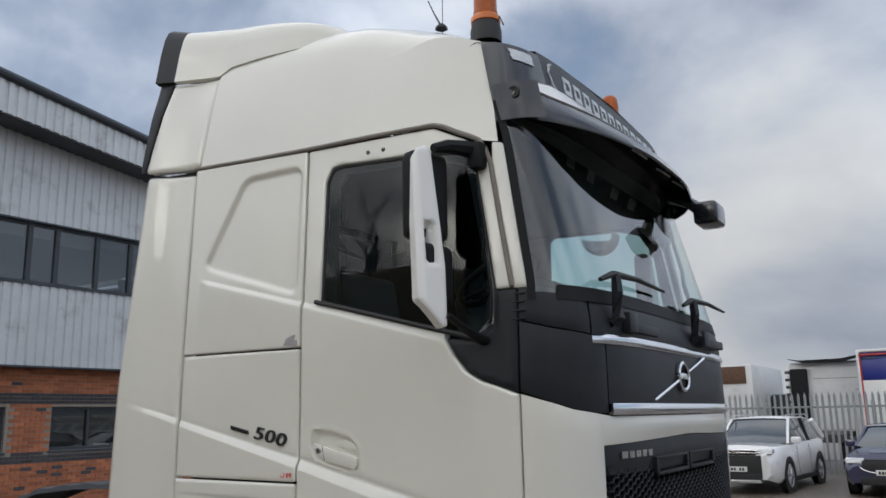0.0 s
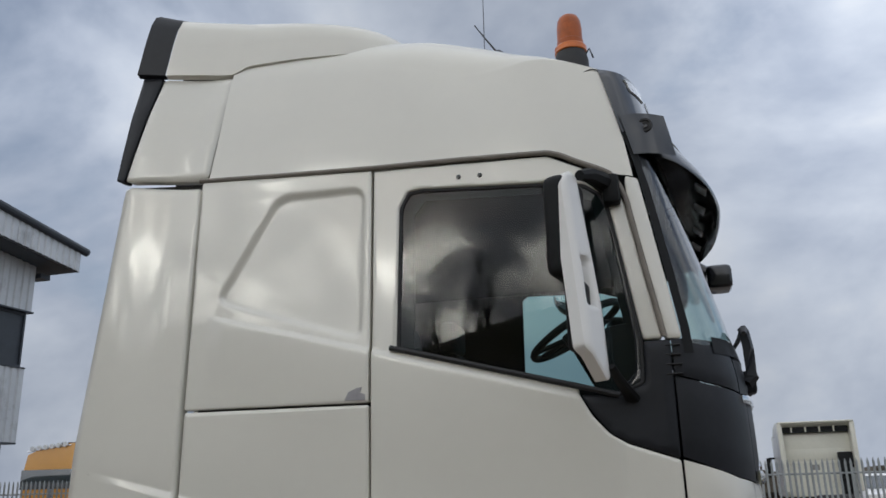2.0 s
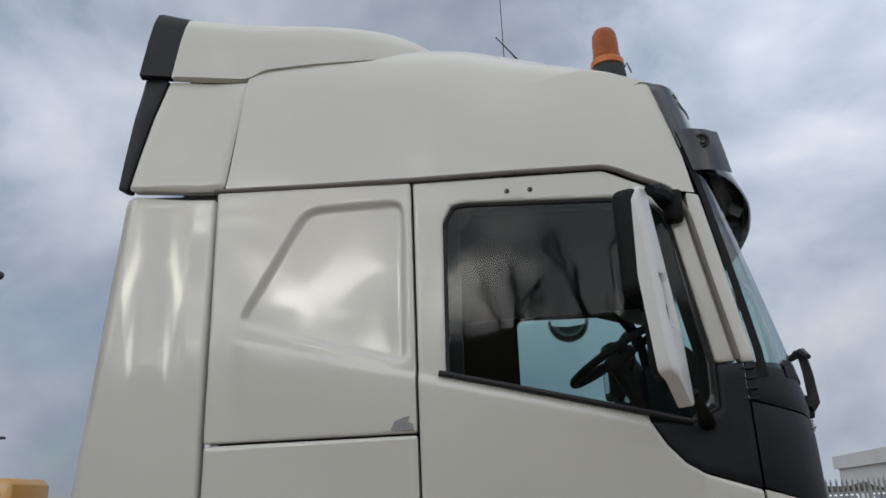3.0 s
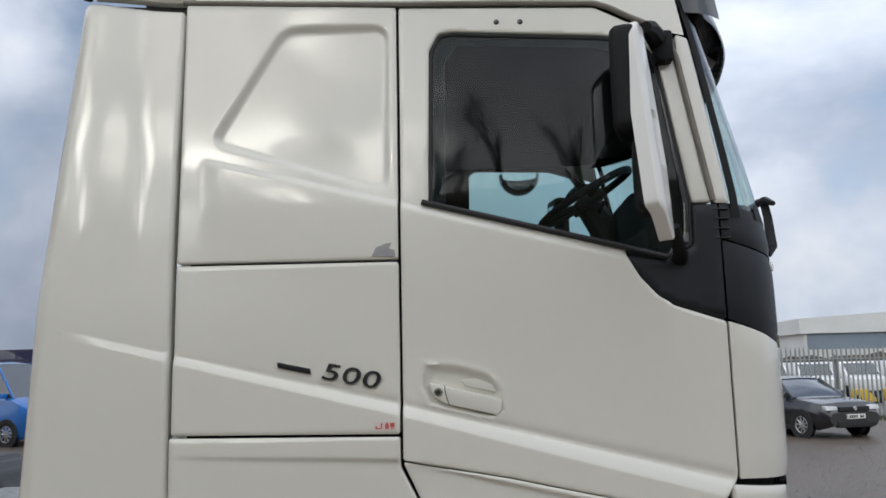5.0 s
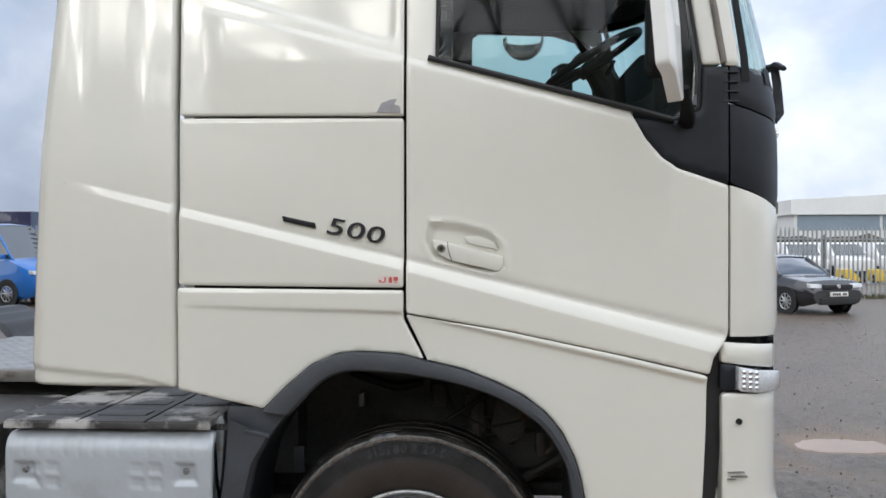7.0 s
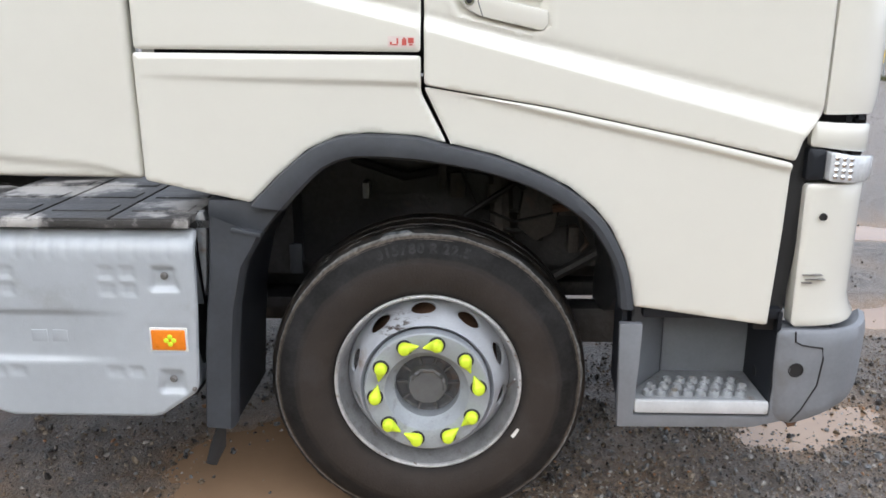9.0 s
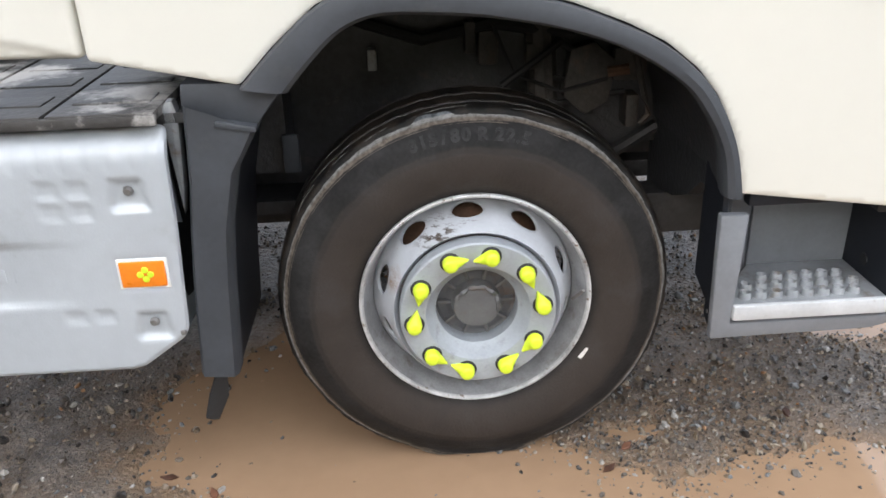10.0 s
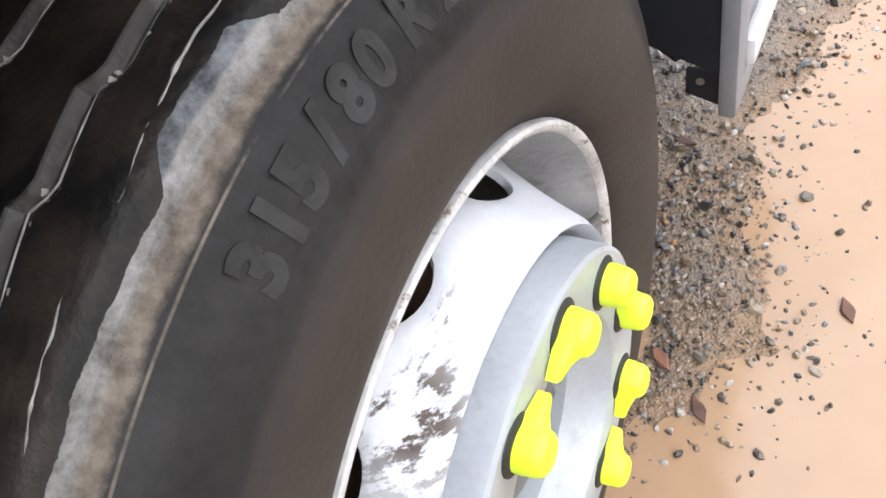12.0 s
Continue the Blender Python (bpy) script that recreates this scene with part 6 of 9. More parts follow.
        for h, sc, tail in ((0.016, 1.0, 1.0), (0.006, 1.0, 1.0), (0.003, 0.96, 0.94), (0.0005, 0.95, 0.45), (-0.004, 0.93, 0.0), (-0.0085, 0.84, 0.0), (-0.0115, 0.66, 0.0), (-0.0130, 0.36, 0.0), (-0.0134, 0.02, 0.0)):
            ringp = []
            for i in range(32):
                q = 2 * math.pi * i / 32
                d = abs((q + math.pi) % (2 * math.pi) - math.pi)
                full = R / math.cos(qt - d) if d < qt else R
                r = (R + (full - R) * tail) * sc
                ringp.append((px + r * math.cos(q + head), cy + h, pz + r * math.sin(q + head)))
            rows.append(ringp)
        mk("nut_indicator", *grid_mesh(rows, close_v=True), NEON, nut, "neon yellow arrow indicator", sharp=50)
    a = radians(4)
    mk("tyre_valve", *tube([(cx + 0.264, cy + 0.11, cz - 0.02), (cx + 0.281, cy + 0.090, cz + 0.008), (cx + 0.286, cy + 0.080, cz + 0.020)], [0.0045, 0.005, 0.004], 8), METAL, w, "metal tyre valve")
    return w


wheel((0, 0.0, 0.5), truck)
mk("brake_drum", *lathe([(0.0001, 0.17), (0.215, 0.17), (0.235, 0.20), (0.235, 0.36), (0.0001, 0.36)], 40, (0, 0, 0.5)), RUST, truck, "rusty brake drum")

# ---- side box, deck plates and catwalk behind the cab ----
def tank_pt(x, z):
    y = -0.022
    if z > 0.955:
        t = min(1, (z - 0.955) / 0.09)
        y += 0.085 * (1 - math.sqrt(max(0, 1 - t * t)))
    if x > -0.735:
        t = min(1, (x + 0.735) / 0.045)
        y += 0.035 * (1 - math.sqrt(max(0, 1 - t * t)))
    return Vector((x, y, z))


def tank_n(x, z):
    e = 0.003
    return (tank_pt(x + e, z) - tank_pt(x - e, z)).cross(tank_pt(x, z + e) - tank_pt(x, z - e)).normalized()


def tank_relief(x, z):
    r = np.zeros(len(x))
    for bx in (-1.115, -0.985, -0.915, -1.30, -1.37):
        for bz in (0.902, 0.848):
            if bx == -1.115:
                continue
            d = np.maximum(abs(x - bx) - 0.022, abs(z - bz) - 0.018)
            r -= 0.0045 * sstep(0.003, -0.002, d)
    for bx in (-0.985, -0.915, -1.30, -1.37):
        d = np.maximum(abs(x - bx) - 0.022, abs(z - 0.575) - 0.016)
        r -= 0.0045 * sstep(0.003, -0.002, d)
    for bx, bz in ((-0.806, 0.893), (-0.806, 0.549), (-1.405, 0.893)):
        d = np.maximum(abs(x - bx) - 0.032 - 0.25 * np.clip(bz - z, 0, 0.03), abs(z - bz + 0.008) - 0.032)
        r -= 0.014 * sstep(0.010, -0.006, d)
    d = np.maximum(abs(x + 0.805) - 0.060, abs(z - 0.687) - 0.040)
    r -= 0.004 * sstep(0.006, -0.003, d)
    wide = sstep(-0.90, -1.20, x)
    r -= 0.011 * sstep(0.604, 0.626, z) * sstep(0.780, 0.764, z) * wide
    ribs = np.exp(-(((x + 3.0) % 0.052 - 0.026) / 0.006) ** 2)
    r -= 0.003 * ribs * sstep(0.945, 0.955, z) * sstep(1.03, 1.01, z)
    return r


box = panel("side_box", [(-0.700, 1.040), (-0.705, 0.80), (-0.722, 0.530), (-0.735, 0.505), (-0.850, 0.424), (-0.880, 0.418), (-1.34, 0.418), (-1.38, 0.43), (-1.478, 0.50), (-1.480, 1.040)], TANKM, truck, step=0.009, relief=tank_relief, surface=tank_pt, normal=tank_n, edge=0.008, depth=0.30, corner=0.03, label="silver-grey moulded side cover box")
part("box_body", bm_box(-1.46, -0.76, 0.06, 0.62, 0.45, 1.03, 0.02), DARK, truck)
part("box_end_plate", bm_from(*prism([(-0.722, 1.055), (-0.708, 1.080), (-0.690, 1.082), (-0.682, 1.04), (-0.695, 0.87), (-0.706, 0.80)], 0.05, 0.09), bevel=0.008), TREAD, truck, "pale bracket beside the box")
for bx, bz in ((-0.806, 0.893), (-0.806, 0.549), (-1.405, 0.893)):
    mk("box_bolt", *lathe([(0.0001, -0.018), (0.008, -0.018), (0.011, -0.014), (0.013, -0.008)], 8, (bx, -0.002, bz)), METAL, box, "dull bolt head")
mk("box_rivet", *lathe([(0.0001, -0.028), (0.006, -0.027), (0.008, -0.02)], 10, (-0.738, 0.0, 0.520)), METAL, box)
part("marker_surround", bm_box(-0.866, -0.746, -0.0235, -0.010, 0.646, 0.726, 0.004), WHITE, box, "pale surround of the reflector")
lamp = part("side_marker", bm_box(-0.860, -0.752, -0.028, -0.015, 0.652, 0.720, 0.006), ORANGE, box, "orange side reflector")
for dx, dz in ((-0.012, 0.0), (0.012, 0.0), (0, 0.012), (0, -0.012)):
    mk("reflector_cell", *lathe([(0.0001, -0.032), (0.007, -0.031), (0.009, -0.027)], 10, (-0.800 + dx, 0, 0.686 + dz)), NEON, lamp)
# the embossed maker's name as plain raised bars
for k in range(5):
    x0 = -1.245 + k * 0.066
    part("embossed_bar", bm_box(x0, x0 + 0.050, -0.0135, -0.005, 0.672, 0.712, 0.003), TANKM, box)
for k, (x0, x1) in enumerate(((-1.480, -1.215), (-1.205, -0.960), (-0.952, -0.715))):
    plate = part("deck_plate", bm_box(x0, x1, -0.020, 0.78, 1.052, 1.076, 0.006), DECK, truck, "weathered black deck plate")
    for j in range(3):
        part("deck_rib", bm_box(x0 + 0.03, x1 - 0.03, 0.07 + j * 0.20, 0.16 + j * 0.20, 1.073, 1.080, 0.004), DECK, plate)
part("deck_edge", bm_box(-1.482, -0.712, -0.026, -0.012, 1.046, 1.070, 0.004), DECK, truck)
part("deck_support", bm_box(-1.46, -0.60, 0.05, 0.70, 1.03, 1.054), DARK, truck)
cat = part("catwalk_plate", bm_box(-2.55, -1.28, 0.62, 1.85, 1.150, 1.165, 0.003), TREAD, truck, "aluminium tread plate catwalk")
dv, df = [], []
for i in range(34):
    for j in range(30):
        x, y = -2.53 + i * 0.036, 0.64 + j * 0.040
        a = radians(45 if (i + j) % 2 else -45)
        b = len(dv)
        for px, py, pz in ((-0.013, 0, 0), (0, -0.004, 0), (0.013, 0, 0), (0, 0.004, 0), (0, 0, 0.0025)):
            dv.append((x + px * math.cos(a) - py * math.sin(a), y + px * math.sin(a) + py * math.cos(a), 1.1655 + pz))
        df += [(b, b + 1, b + 4), (b + 1, b + 2, b + 4), (b + 2, b + 3, b + 4), (b + 3, b, b + 4)]
tagged(mk("tread_bars", dv, df, TREAD, cat, smooth=False), kind="stuff")
part("catwalk_edge", bm_box(-2.55, -1.26, 0.58, 0.63, 1.11, 1.165, 0.006), METAL, truck)
part("air_tank_cover", bm_box(-2.10, -1.52, 0.02, 0.60, 0.62, 1.06, 0.05), DECK, truck)
# rear wheel guards with ribs
for ya, yb in ((0.04, 0.62), (1.88, 2.46)):
    line = [(-2.44, 0.72), (-2.47, 0.92), (-2.54, 1.12), (-2.66, 1.25), (-2.82, 1.302), (-3.3, 1.315), (-3.9, 1.315), (-4.5, 1.29), (-5.1, 1.23), (-5.5, 1.12), (-5.7, 0.9), (-5.74, 0.72)]
    line = [(float(np.interp(q, range(12), [p[0] for p in line])), float(np.interp(q, range(12), [p[1] for p in line]))) for q in np.linspace(0, 11, 67)]
    rows = []
    for k, (x, z) in enumerate(line):
        d = (0.010, 0.010, -0.004, -0.004)[k % 4]
        rows.append([(x, ya, z - 0.05), (x, ya + 0.02, z - 0.008 + d), (x, ya + 0.06, z + d), (x, yb - 0.06, z + d), (x, yb - 0.02, z - 0.008 + d), (x, yb, z - 0.05)])
    mk("drive_wheel_guard", *grid_mesh(rows), GREYP, truck, "black ribbed rear wheel guard")
mk("drive_tyre", *lathe([(0.28, 0.06), (0.42, 0.04), (0.50, 0.07), (0.52, 0.12), (0.52, 0.52), (0.50, 0.56), (0.28, 0.60)], 60, (-3.15, 0, 0.52)), TYRE, truck)
mk("left_front_tyre", *lathe([(0.29, 0.0), (0.42, -0.02), (0.50, 0.02), (0.52, 0.06), (0.52, 0.24), (0.50, 0.28), (0.29, 0.30)], 60, (0, 2.18, 0.5)), TYRE, truck)

# ---- mirrors ----
def turned_box(a, b, deep, z0, z1, bevel, back=0.0):
    """Upright rounded box whose rear face runs from a to b in plan; deep is its reach forwards."""
    d = Vector((b[0] - a[0], b[1] - a[1], 0)).normalized()
    n = Vector((d.y, -d.x, 0))
    n = n if n.x > 0 else -n
    c = [Vector((*a, 0)) + n * back, Vector((*b, 0)) + n * back, Vector((*b, 0)) + n * (back + deep), Vector((*a, 0)) + n * (back + deep)]
    return bm_from([p + Vector((0, 0, z)) for z in (z0, z1) for p in c], [(3, 2, 1, 0), (4, 5, 6, 7), (0, 1, 5, 4), (1, 2, 6, 5), (2, 3, 7, 6), (3, 0, 4, 7)], bevel, 4)


def mirror_set(flip):
    def P(x, y, z):
        return (x, 2.5 - y if flip else y, z)

    def place(b):
        if flip:
            bmesh.ops.transform(b, matrix=Matrix.Translation((0, 2.5, 0)) @ Matrix.Diagonal((1, -1, 1, 1)), verts=b.verts[:])
        return b
    m = part("mirror", place(turned_box((0.742, -0.236), (0.792, -0.045), 0.105, 2.560, 2.945, 0.045)), INTER, truck, "black mirror housing with white outer cover")

    def cov_pt(f, z):
        f = f / 0.12
        L = Vector((lerp(z, (2.19, 2.304, 2.907, 2.97), (0.890, 0.881, 0.835, 0.830)), lerp(z, (2.19, 2.304, 2.907, 2.97), (-0.300, -0.297, -0.266, -0.262)), z))
        R = Vector((lerp(z, (2.19, 2.44, 2.963), (0.940, 0.929, 0.872)), lerp(z, (2.19, 2.44, 2.963), (-0.185, -0.180, -0.190)), z))
        p = L.lerp(R, f)
        return Vector(P(*p))

    def cov_n(f, z):
        e = 0.003
        n = (cov_pt(f + e, z) - cov_pt(f - e, z)).cross(cov_pt(f, z + e) - cov_pt(f, z - e)).normalized()
        return -n if (n.y > 0) != flip else n

    def cov_relief(f, z):
        d = np.maximum(abs(f - 0.067) - 0.030, abs(z - 2.538) - 0.092)
        return -0.030 * sstep(0.004, -0.020, d) - 0.010 * sstep(0.03, 0.0, f) - 0.012 * sstep(2.93, 2.97, z)
    panel("mirror_cover", [(0.0, 2.905), (0.030, 2.945), (0.100, 2.968), (0.120, 2.945), (0.122, 2.60), (0.120, 2.20), (0.100, 2.190), (0.0, 2.304)], WHITE, m, step=0.012, relief=cov_relief, edge=0.006, depth=0.045, surface=cov_pt, normal=cov_n, corner=0.012, label="white mirror cover with a slot", holes=[[(0.040, 2.602), (0.068, 2.602), (0.074, 2.478), (0.046, 2.478)]])
    part("lower_housing", place(turned_box((0.802, -0.250), (0.832, -0.065), 0.080, 2.288, 2.540, 0.034)), INTER, m)
    part("mirror_pane", place(turned_box((0.7555, -0.185), (0.779, -0.095), 0.004, 2.610, 2.890, 0.0005, -0.001)), MIRRORG, m, "mirror glass")
    part("mirror_pane", place(turned_box((0.8115, -0.200), (0.8245, -0.12), 0.004, 2.335, 2.480, 0.0005, -0.001)), MIRRORG, m, "mirror glass")
    b = bm_from(*tube([(0.885, -0.19, 2.945), (0.915, -0.12, 2.968), (0.95, -0.03, 2.975), (0.985, 0.045, 2.965)], [0.020, 0.030, 0.038, 0.038], 8))
    b = join(b, bm_box(0.950, 1.018, -0.03, 0.06, 2.885, 3.005, 0.02))
    part("mirror_arm", place(b), INTER, m)
    b = bm_from(*tube([(0.940, -0.19, 2.24), (0.962, -0.12, 2.20), (0.985, -0.05, 2.165), (1.00, 0.04, 2.14)], [0.016, 0.020, 0.026, 0.032], 8, 0.7))
    part("mirror_arm", place(b), INTER, m)


mirror_set(False)
mirror_set(True)
mk("kerb_mirror", *grid_mesh([[(0.55 + 0.14 * math.cos(a) * math.sin(b), 2.56 + 0.16 * math.cos(b) * 0.9, 3.10 - 0.14 * math.sin(a) * math.sin(b)) for a in np.linspace(0, math.pi, 13)] for b in np.linspace(0.05, math.pi / 2 + 0.6, 9)]), GLOSSB, truck, "black kerb mirror over the far door")
mk("front_mirror_arm", *tube([(1.22, 2.00, 3.16), (1.36, 1.99, 3.10), (1.44, 1.97, 3.03)], [0.030, 0.036, 0.042], 8), GLOSSB, truck)
part("front_mirror", bm_box(1.405, 1.550, 1.84, 2.06, 2.930, 3.070, 0.036, 3), GLOSSB, truck, "black front blind-spot mirror")
part("screen_mirror", bm_box(1.225, 1.285, 1.60, 1.80, 2.80, 2.98, 0.040, 3), GLOSSB, truck, "black mirror inside the windscreen")

# ---- beacons and aerials ----
def beacon(x, y, z):
    b = mk("beacon", *lathe([(0.078, -0.085), (0.078, -0.02), (0.074, 0.0), (0.070, 0.022), (0.066, 0.030), (0.0001, 0.03)], 28, (x, y, z), "z"), RUBBER, truck, "amber flashing beacon on a black foot")
    mk("beacon_collar", *lathe([(0.064, 0.022), (0.0745, 0.026), (0.0745, 0.050), (0.066, 0.060), (0.05, 0.06)], 32, (x, y, z), "z"), AMBER, b, "orange beacon collar")
    mk("beacon_lens", *lathe([(0.062, 0.058), (0.061, 0.085), (0.0585, 0.088), (0.058, 0.15), (0.054, 0.190), (0.044, 0.212), (0.026, 0.223), (0.0001, 0.226)], 32, (x, y, z), "z"), AMBERD, b, "ribbed amber lens")
    mk("beacon_wire", *tube([(x + 0.06, y, z), (x + 0.085, y - 0.01, z + 0.035), (x + 0.10, y, z - 0.01)], 0.004, 6), RUBBER, b)


beacon(0.842, 0.385, 3.742)
beacon(0.842, 2.115, 3.742)
mk("aerial_foot", *lathe([(0.035, 0.0), (0.03, 0.014), (0.012, 0.03), (0.0001, 0.032)], 16, (0.465, 0.57, 3.925), "z"), RUBBER, truck, "black aerial foot")
mk("aerial", *tube([(0.465, 0.57, 3.94), (0.40, 0.60, 4.05), (0.335, 0.64, 4.165)], [0.006, 0.004, 0.003], 6), RUBBER, truck, "short black aerial")
mk("aerial_whip", *tube([(0.36, 0.75, 3.97), (0.365, 0.76, 4.8)], 0.0022, 5), RUBBER, truck, "thin whip aerial")

# ---- cab interior and far side ----
def far_panel(name, outline, material, parent=truck, **kw):
    """Panel mirrored to the far side of the cab."""
    def sfar(u, z):
        p = skin(u, z)
        return Vector((p.x, 2.5 - p.y, p.z))

    def nfar(u, z):
        n = skin_normal(u, z)
        return Vector((n.x, -n.y, n.z))
    return panel(name, outline, material, parent, surface=sfar, normal=nfar, **kw)


FAR_TOP = [(0.112, 3.055), (0.150, 3.112), (0.205, 3.118), (0.755, 3.092), (0.880, 3.050), (0.945, 2.980), (0.972, 2.900), (1.052, 2.358)]
far_door = far_panel("far_cab_door", DOOR_OUT + [(0.806, 2.30)] + [(0.100, 2.386)] + FAR_TOP + [(1.122, 2.358), (1.028, 2.925), (0.974, 3.030), (0.852, 3.094), (0.742, 3.140)], CREAM, step=0.08)
far_panel("far_window_pane", [(0.806, 2.30), (0.100, 2.386)] + FAR_TOP + [(1.046, 2.28), (0.95, 2.28)], GLASS, far_door, step=0.12, edge=0.001, depth=0.003, off=-0.012).visible_shadow = False
far_panel("far_mirror_corner", [(0.812, 2.290), (0.856, 2.098), (0.912, 2.030), (0.970, 1.994), (1.143, 1.934), (1.146, 2.352), (1.052, 2.352), (1.046, 2.27)], BLACKP, step=0.06)
far_panel("far_cab_side", [(-1.379, 3.22), (-0.012, 3.166), (-0.012, 1.50), (-1.379, 1.2)], CREAM, step=0.10)
far_panel("far_a_pillar", [(1.050, 3.005), (1.078, 2.996), (1.172, 2.356), (1.136, 2.356), (1.044, 2.910)], CREAM, step=0.06)
far_panel("far_front_wing", [(-0.004, 1.458), (0.753, 1.318), (1.064, 1.246), (1.046, 0.752), (0.645, 0.808)] + [(x, z) for x, z in ARCH_O[:SPLIT:-1]] + [(0.076, 1.300)], CREAM, step=0.10)


def ring_wall(name, outline, hole, y0, y1):
    """A trim wall with one opening."""
    n = len(outline)
    P = [(x, y0, z) for x, z in outline] + [(x, y0, z) for x, z in hole]
    from mathutils.geometry import delaunay_2d_cdt
    vo, _, fo, _, _, _ = delaunay_2d_cdt([Vector((p[0], p[2])) for p in P], [(i, (i + 1) % n) for i in range(n)] + [(n + i, n + (i + 1) % len(hole)) for i in range(len(hole))], [], 0, 1e-6)
    V2 = np.array([tuple(v) for v in vo])
    cen = np.array([V2[list(f)].mean(0) for f in fo])
    kp = inside(cen, outline) & ~inside(cen, hole)
    b = bmesh.new()
    vs = [b.verts.new((x, y0, z)) for x, z in V2]
    fs = [b.faces.new([vs[i] for i in f]) for f, k in zip(fo, kp) if k]
    ex = bmesh.ops.extrude_face_region(b, geom=fs)
    bmesh.ops.translate(b, vec=(0, y1 - y0, 0), verts=[g for g in ex["geom"] if isinstance(g, bmesh.types.BMVert)])
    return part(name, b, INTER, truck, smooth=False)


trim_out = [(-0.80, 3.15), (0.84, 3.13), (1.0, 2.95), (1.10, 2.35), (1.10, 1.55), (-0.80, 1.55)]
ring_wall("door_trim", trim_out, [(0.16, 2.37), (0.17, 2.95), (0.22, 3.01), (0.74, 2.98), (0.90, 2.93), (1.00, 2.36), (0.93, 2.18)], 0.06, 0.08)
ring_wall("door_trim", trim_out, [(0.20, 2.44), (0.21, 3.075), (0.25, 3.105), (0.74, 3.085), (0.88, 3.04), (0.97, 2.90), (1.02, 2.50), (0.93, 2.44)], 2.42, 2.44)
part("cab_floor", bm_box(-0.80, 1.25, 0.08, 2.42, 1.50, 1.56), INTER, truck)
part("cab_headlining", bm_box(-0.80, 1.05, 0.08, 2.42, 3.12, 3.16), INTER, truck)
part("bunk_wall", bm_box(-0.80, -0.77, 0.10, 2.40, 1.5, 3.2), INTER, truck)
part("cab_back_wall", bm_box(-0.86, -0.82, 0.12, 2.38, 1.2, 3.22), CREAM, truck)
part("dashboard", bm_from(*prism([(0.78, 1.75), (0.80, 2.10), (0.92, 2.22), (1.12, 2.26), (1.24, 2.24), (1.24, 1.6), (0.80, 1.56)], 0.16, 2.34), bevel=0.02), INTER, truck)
SWC, SWT = Vector((0.748, 0.62, 2.515)), Matrix.Rotation(radians(-30), 3, "Y")
st = mk("steering_wheel", *tube([SWC + SWT @ Vector((0.222 * math.cos(a), 0.222 * math.sin(a), 0)) for a in np.linspace(0, 2 * math.pi, 41)], 0.017, 10), INTER, truck, "dark steering wheel")
part("steering_boss", bm_box(-0.07, 0.07, -0.09, 0.09, -0.05, 0.0, 0.02), INTER, st).matrix_basis = Matrix.Translation(SWC) @ SWT.to_4x4()
for ang in (0.2, 2.94, -1.2, -1.95):
    mk("steering_spoke", *tube([SWC + Vector((0, 0, -0.02)), SWC + SWT @ Vector((0.22 * math.sin(ang), 0.22 * math.cos(ang), 0))], 0.013, 6), INTER, st)
mk("steering_column", *tube([SWC + Vector((0.02, 0, -0.04)), SWC + Vector((0.20, 0, -0.36))], [0.06, 0.075], 10), INTER, truck)
for yy in (-0.12, 0.12):
    mk("column_stalk", *tube([SWC + Vector((0.05, 0, -0.08)), SWC + Vector((0.06, yy * 1.6, -0.05))], [0.012, 0.008], 6), INTER, truck)
part("instrument_binnacle", bm_from(*prism([(0.84, 2.20), (0.83, 2.40), (0.90, 2.475), (1.00, 2.49), (1.10, 2.40), (1.16, 2.24)], 0.34, 0.90), bevel=0.02), INTER, truck)
part("dash_screen", bm_from(*prism([(0.80, 2.34), (0.86, 2.50), (0.89, 2.50), (0.84, 2.32)], 0.96, 1.20), bevel=0.008), INTER, truck)
for y in (0.62, 1.88):
    s = part("seat_cushion", bm_box(-0.05, 0.42, y - 0.25, y + 0.25, 1.90, 2.05, 0.05, 3), SEATM, truck, "charcoal driver's seat")
    part("seat_back", bm_from(*prism([(-0.08, 1.98), (0.06, 2.0), (-0.06, 2.62), (-0.16, 2.62)], y - 0.24, y + 0.24), bevel=0.04, seg=3), SEATM, s)
    part("head_restraint", bm_box(-0.22, -0.10, y - 0.14, y + 0.14, 2.64, 2.84, 0.05, 3), SEATM, s)
    part("seat_base", bm_box(0.0, 0.36, y - 0.20, y + 0.20, 1.55, 1.90), INTER, s)


# ---- yard: one ground sheet with puddle hollows, water, stones ----
PUDDLE_A = [(-0.85, -0.02), (-0.97, 0.04), (-1.04, 0.30), (-0.98, 0.47), (-0.74, 0.73), (-0.55, 0.84), (-0.2, 0.78), (0.12, 0.50), (0.26, 0.12), (0.42, 0.20), (0.52, 0.13), (0.40, 0.04), (0.53, -0.07), (0.76, -0.07), (1.0, 0.0), (1.15, 0.0), (1.42, -0.05), (1.9, -0.2), (2.1, -0.7), (1.3, -1.1), (0.3, -0.95), (-0.5, -0.6)]
PUDDLE_B = [(1.24, 0.69), (1.28, 0.6), (1.33, 0.55), (1.53, 0.53), (1.86, 0.76), (1.90, 0.94), (1.62, 1.0), (1.36, 0.9)]
PUDDLE_C = [(2.9, 4.0), (3.4, 3.85), (4.0, 4.1), (4.2, 4.4), (3.5, 4.5), (3.0, 4.3)]
PUDDLE_D = [(2.3, 1.9), (2.8, 1.8), (3.2, 2.1), (2.9, 2.4), (2.4, 2.3)]
PUDDLE_E = [(4.5, 6.2), (5.6, 6.0), (6.2, 6.4), (5.4, 6.8)]


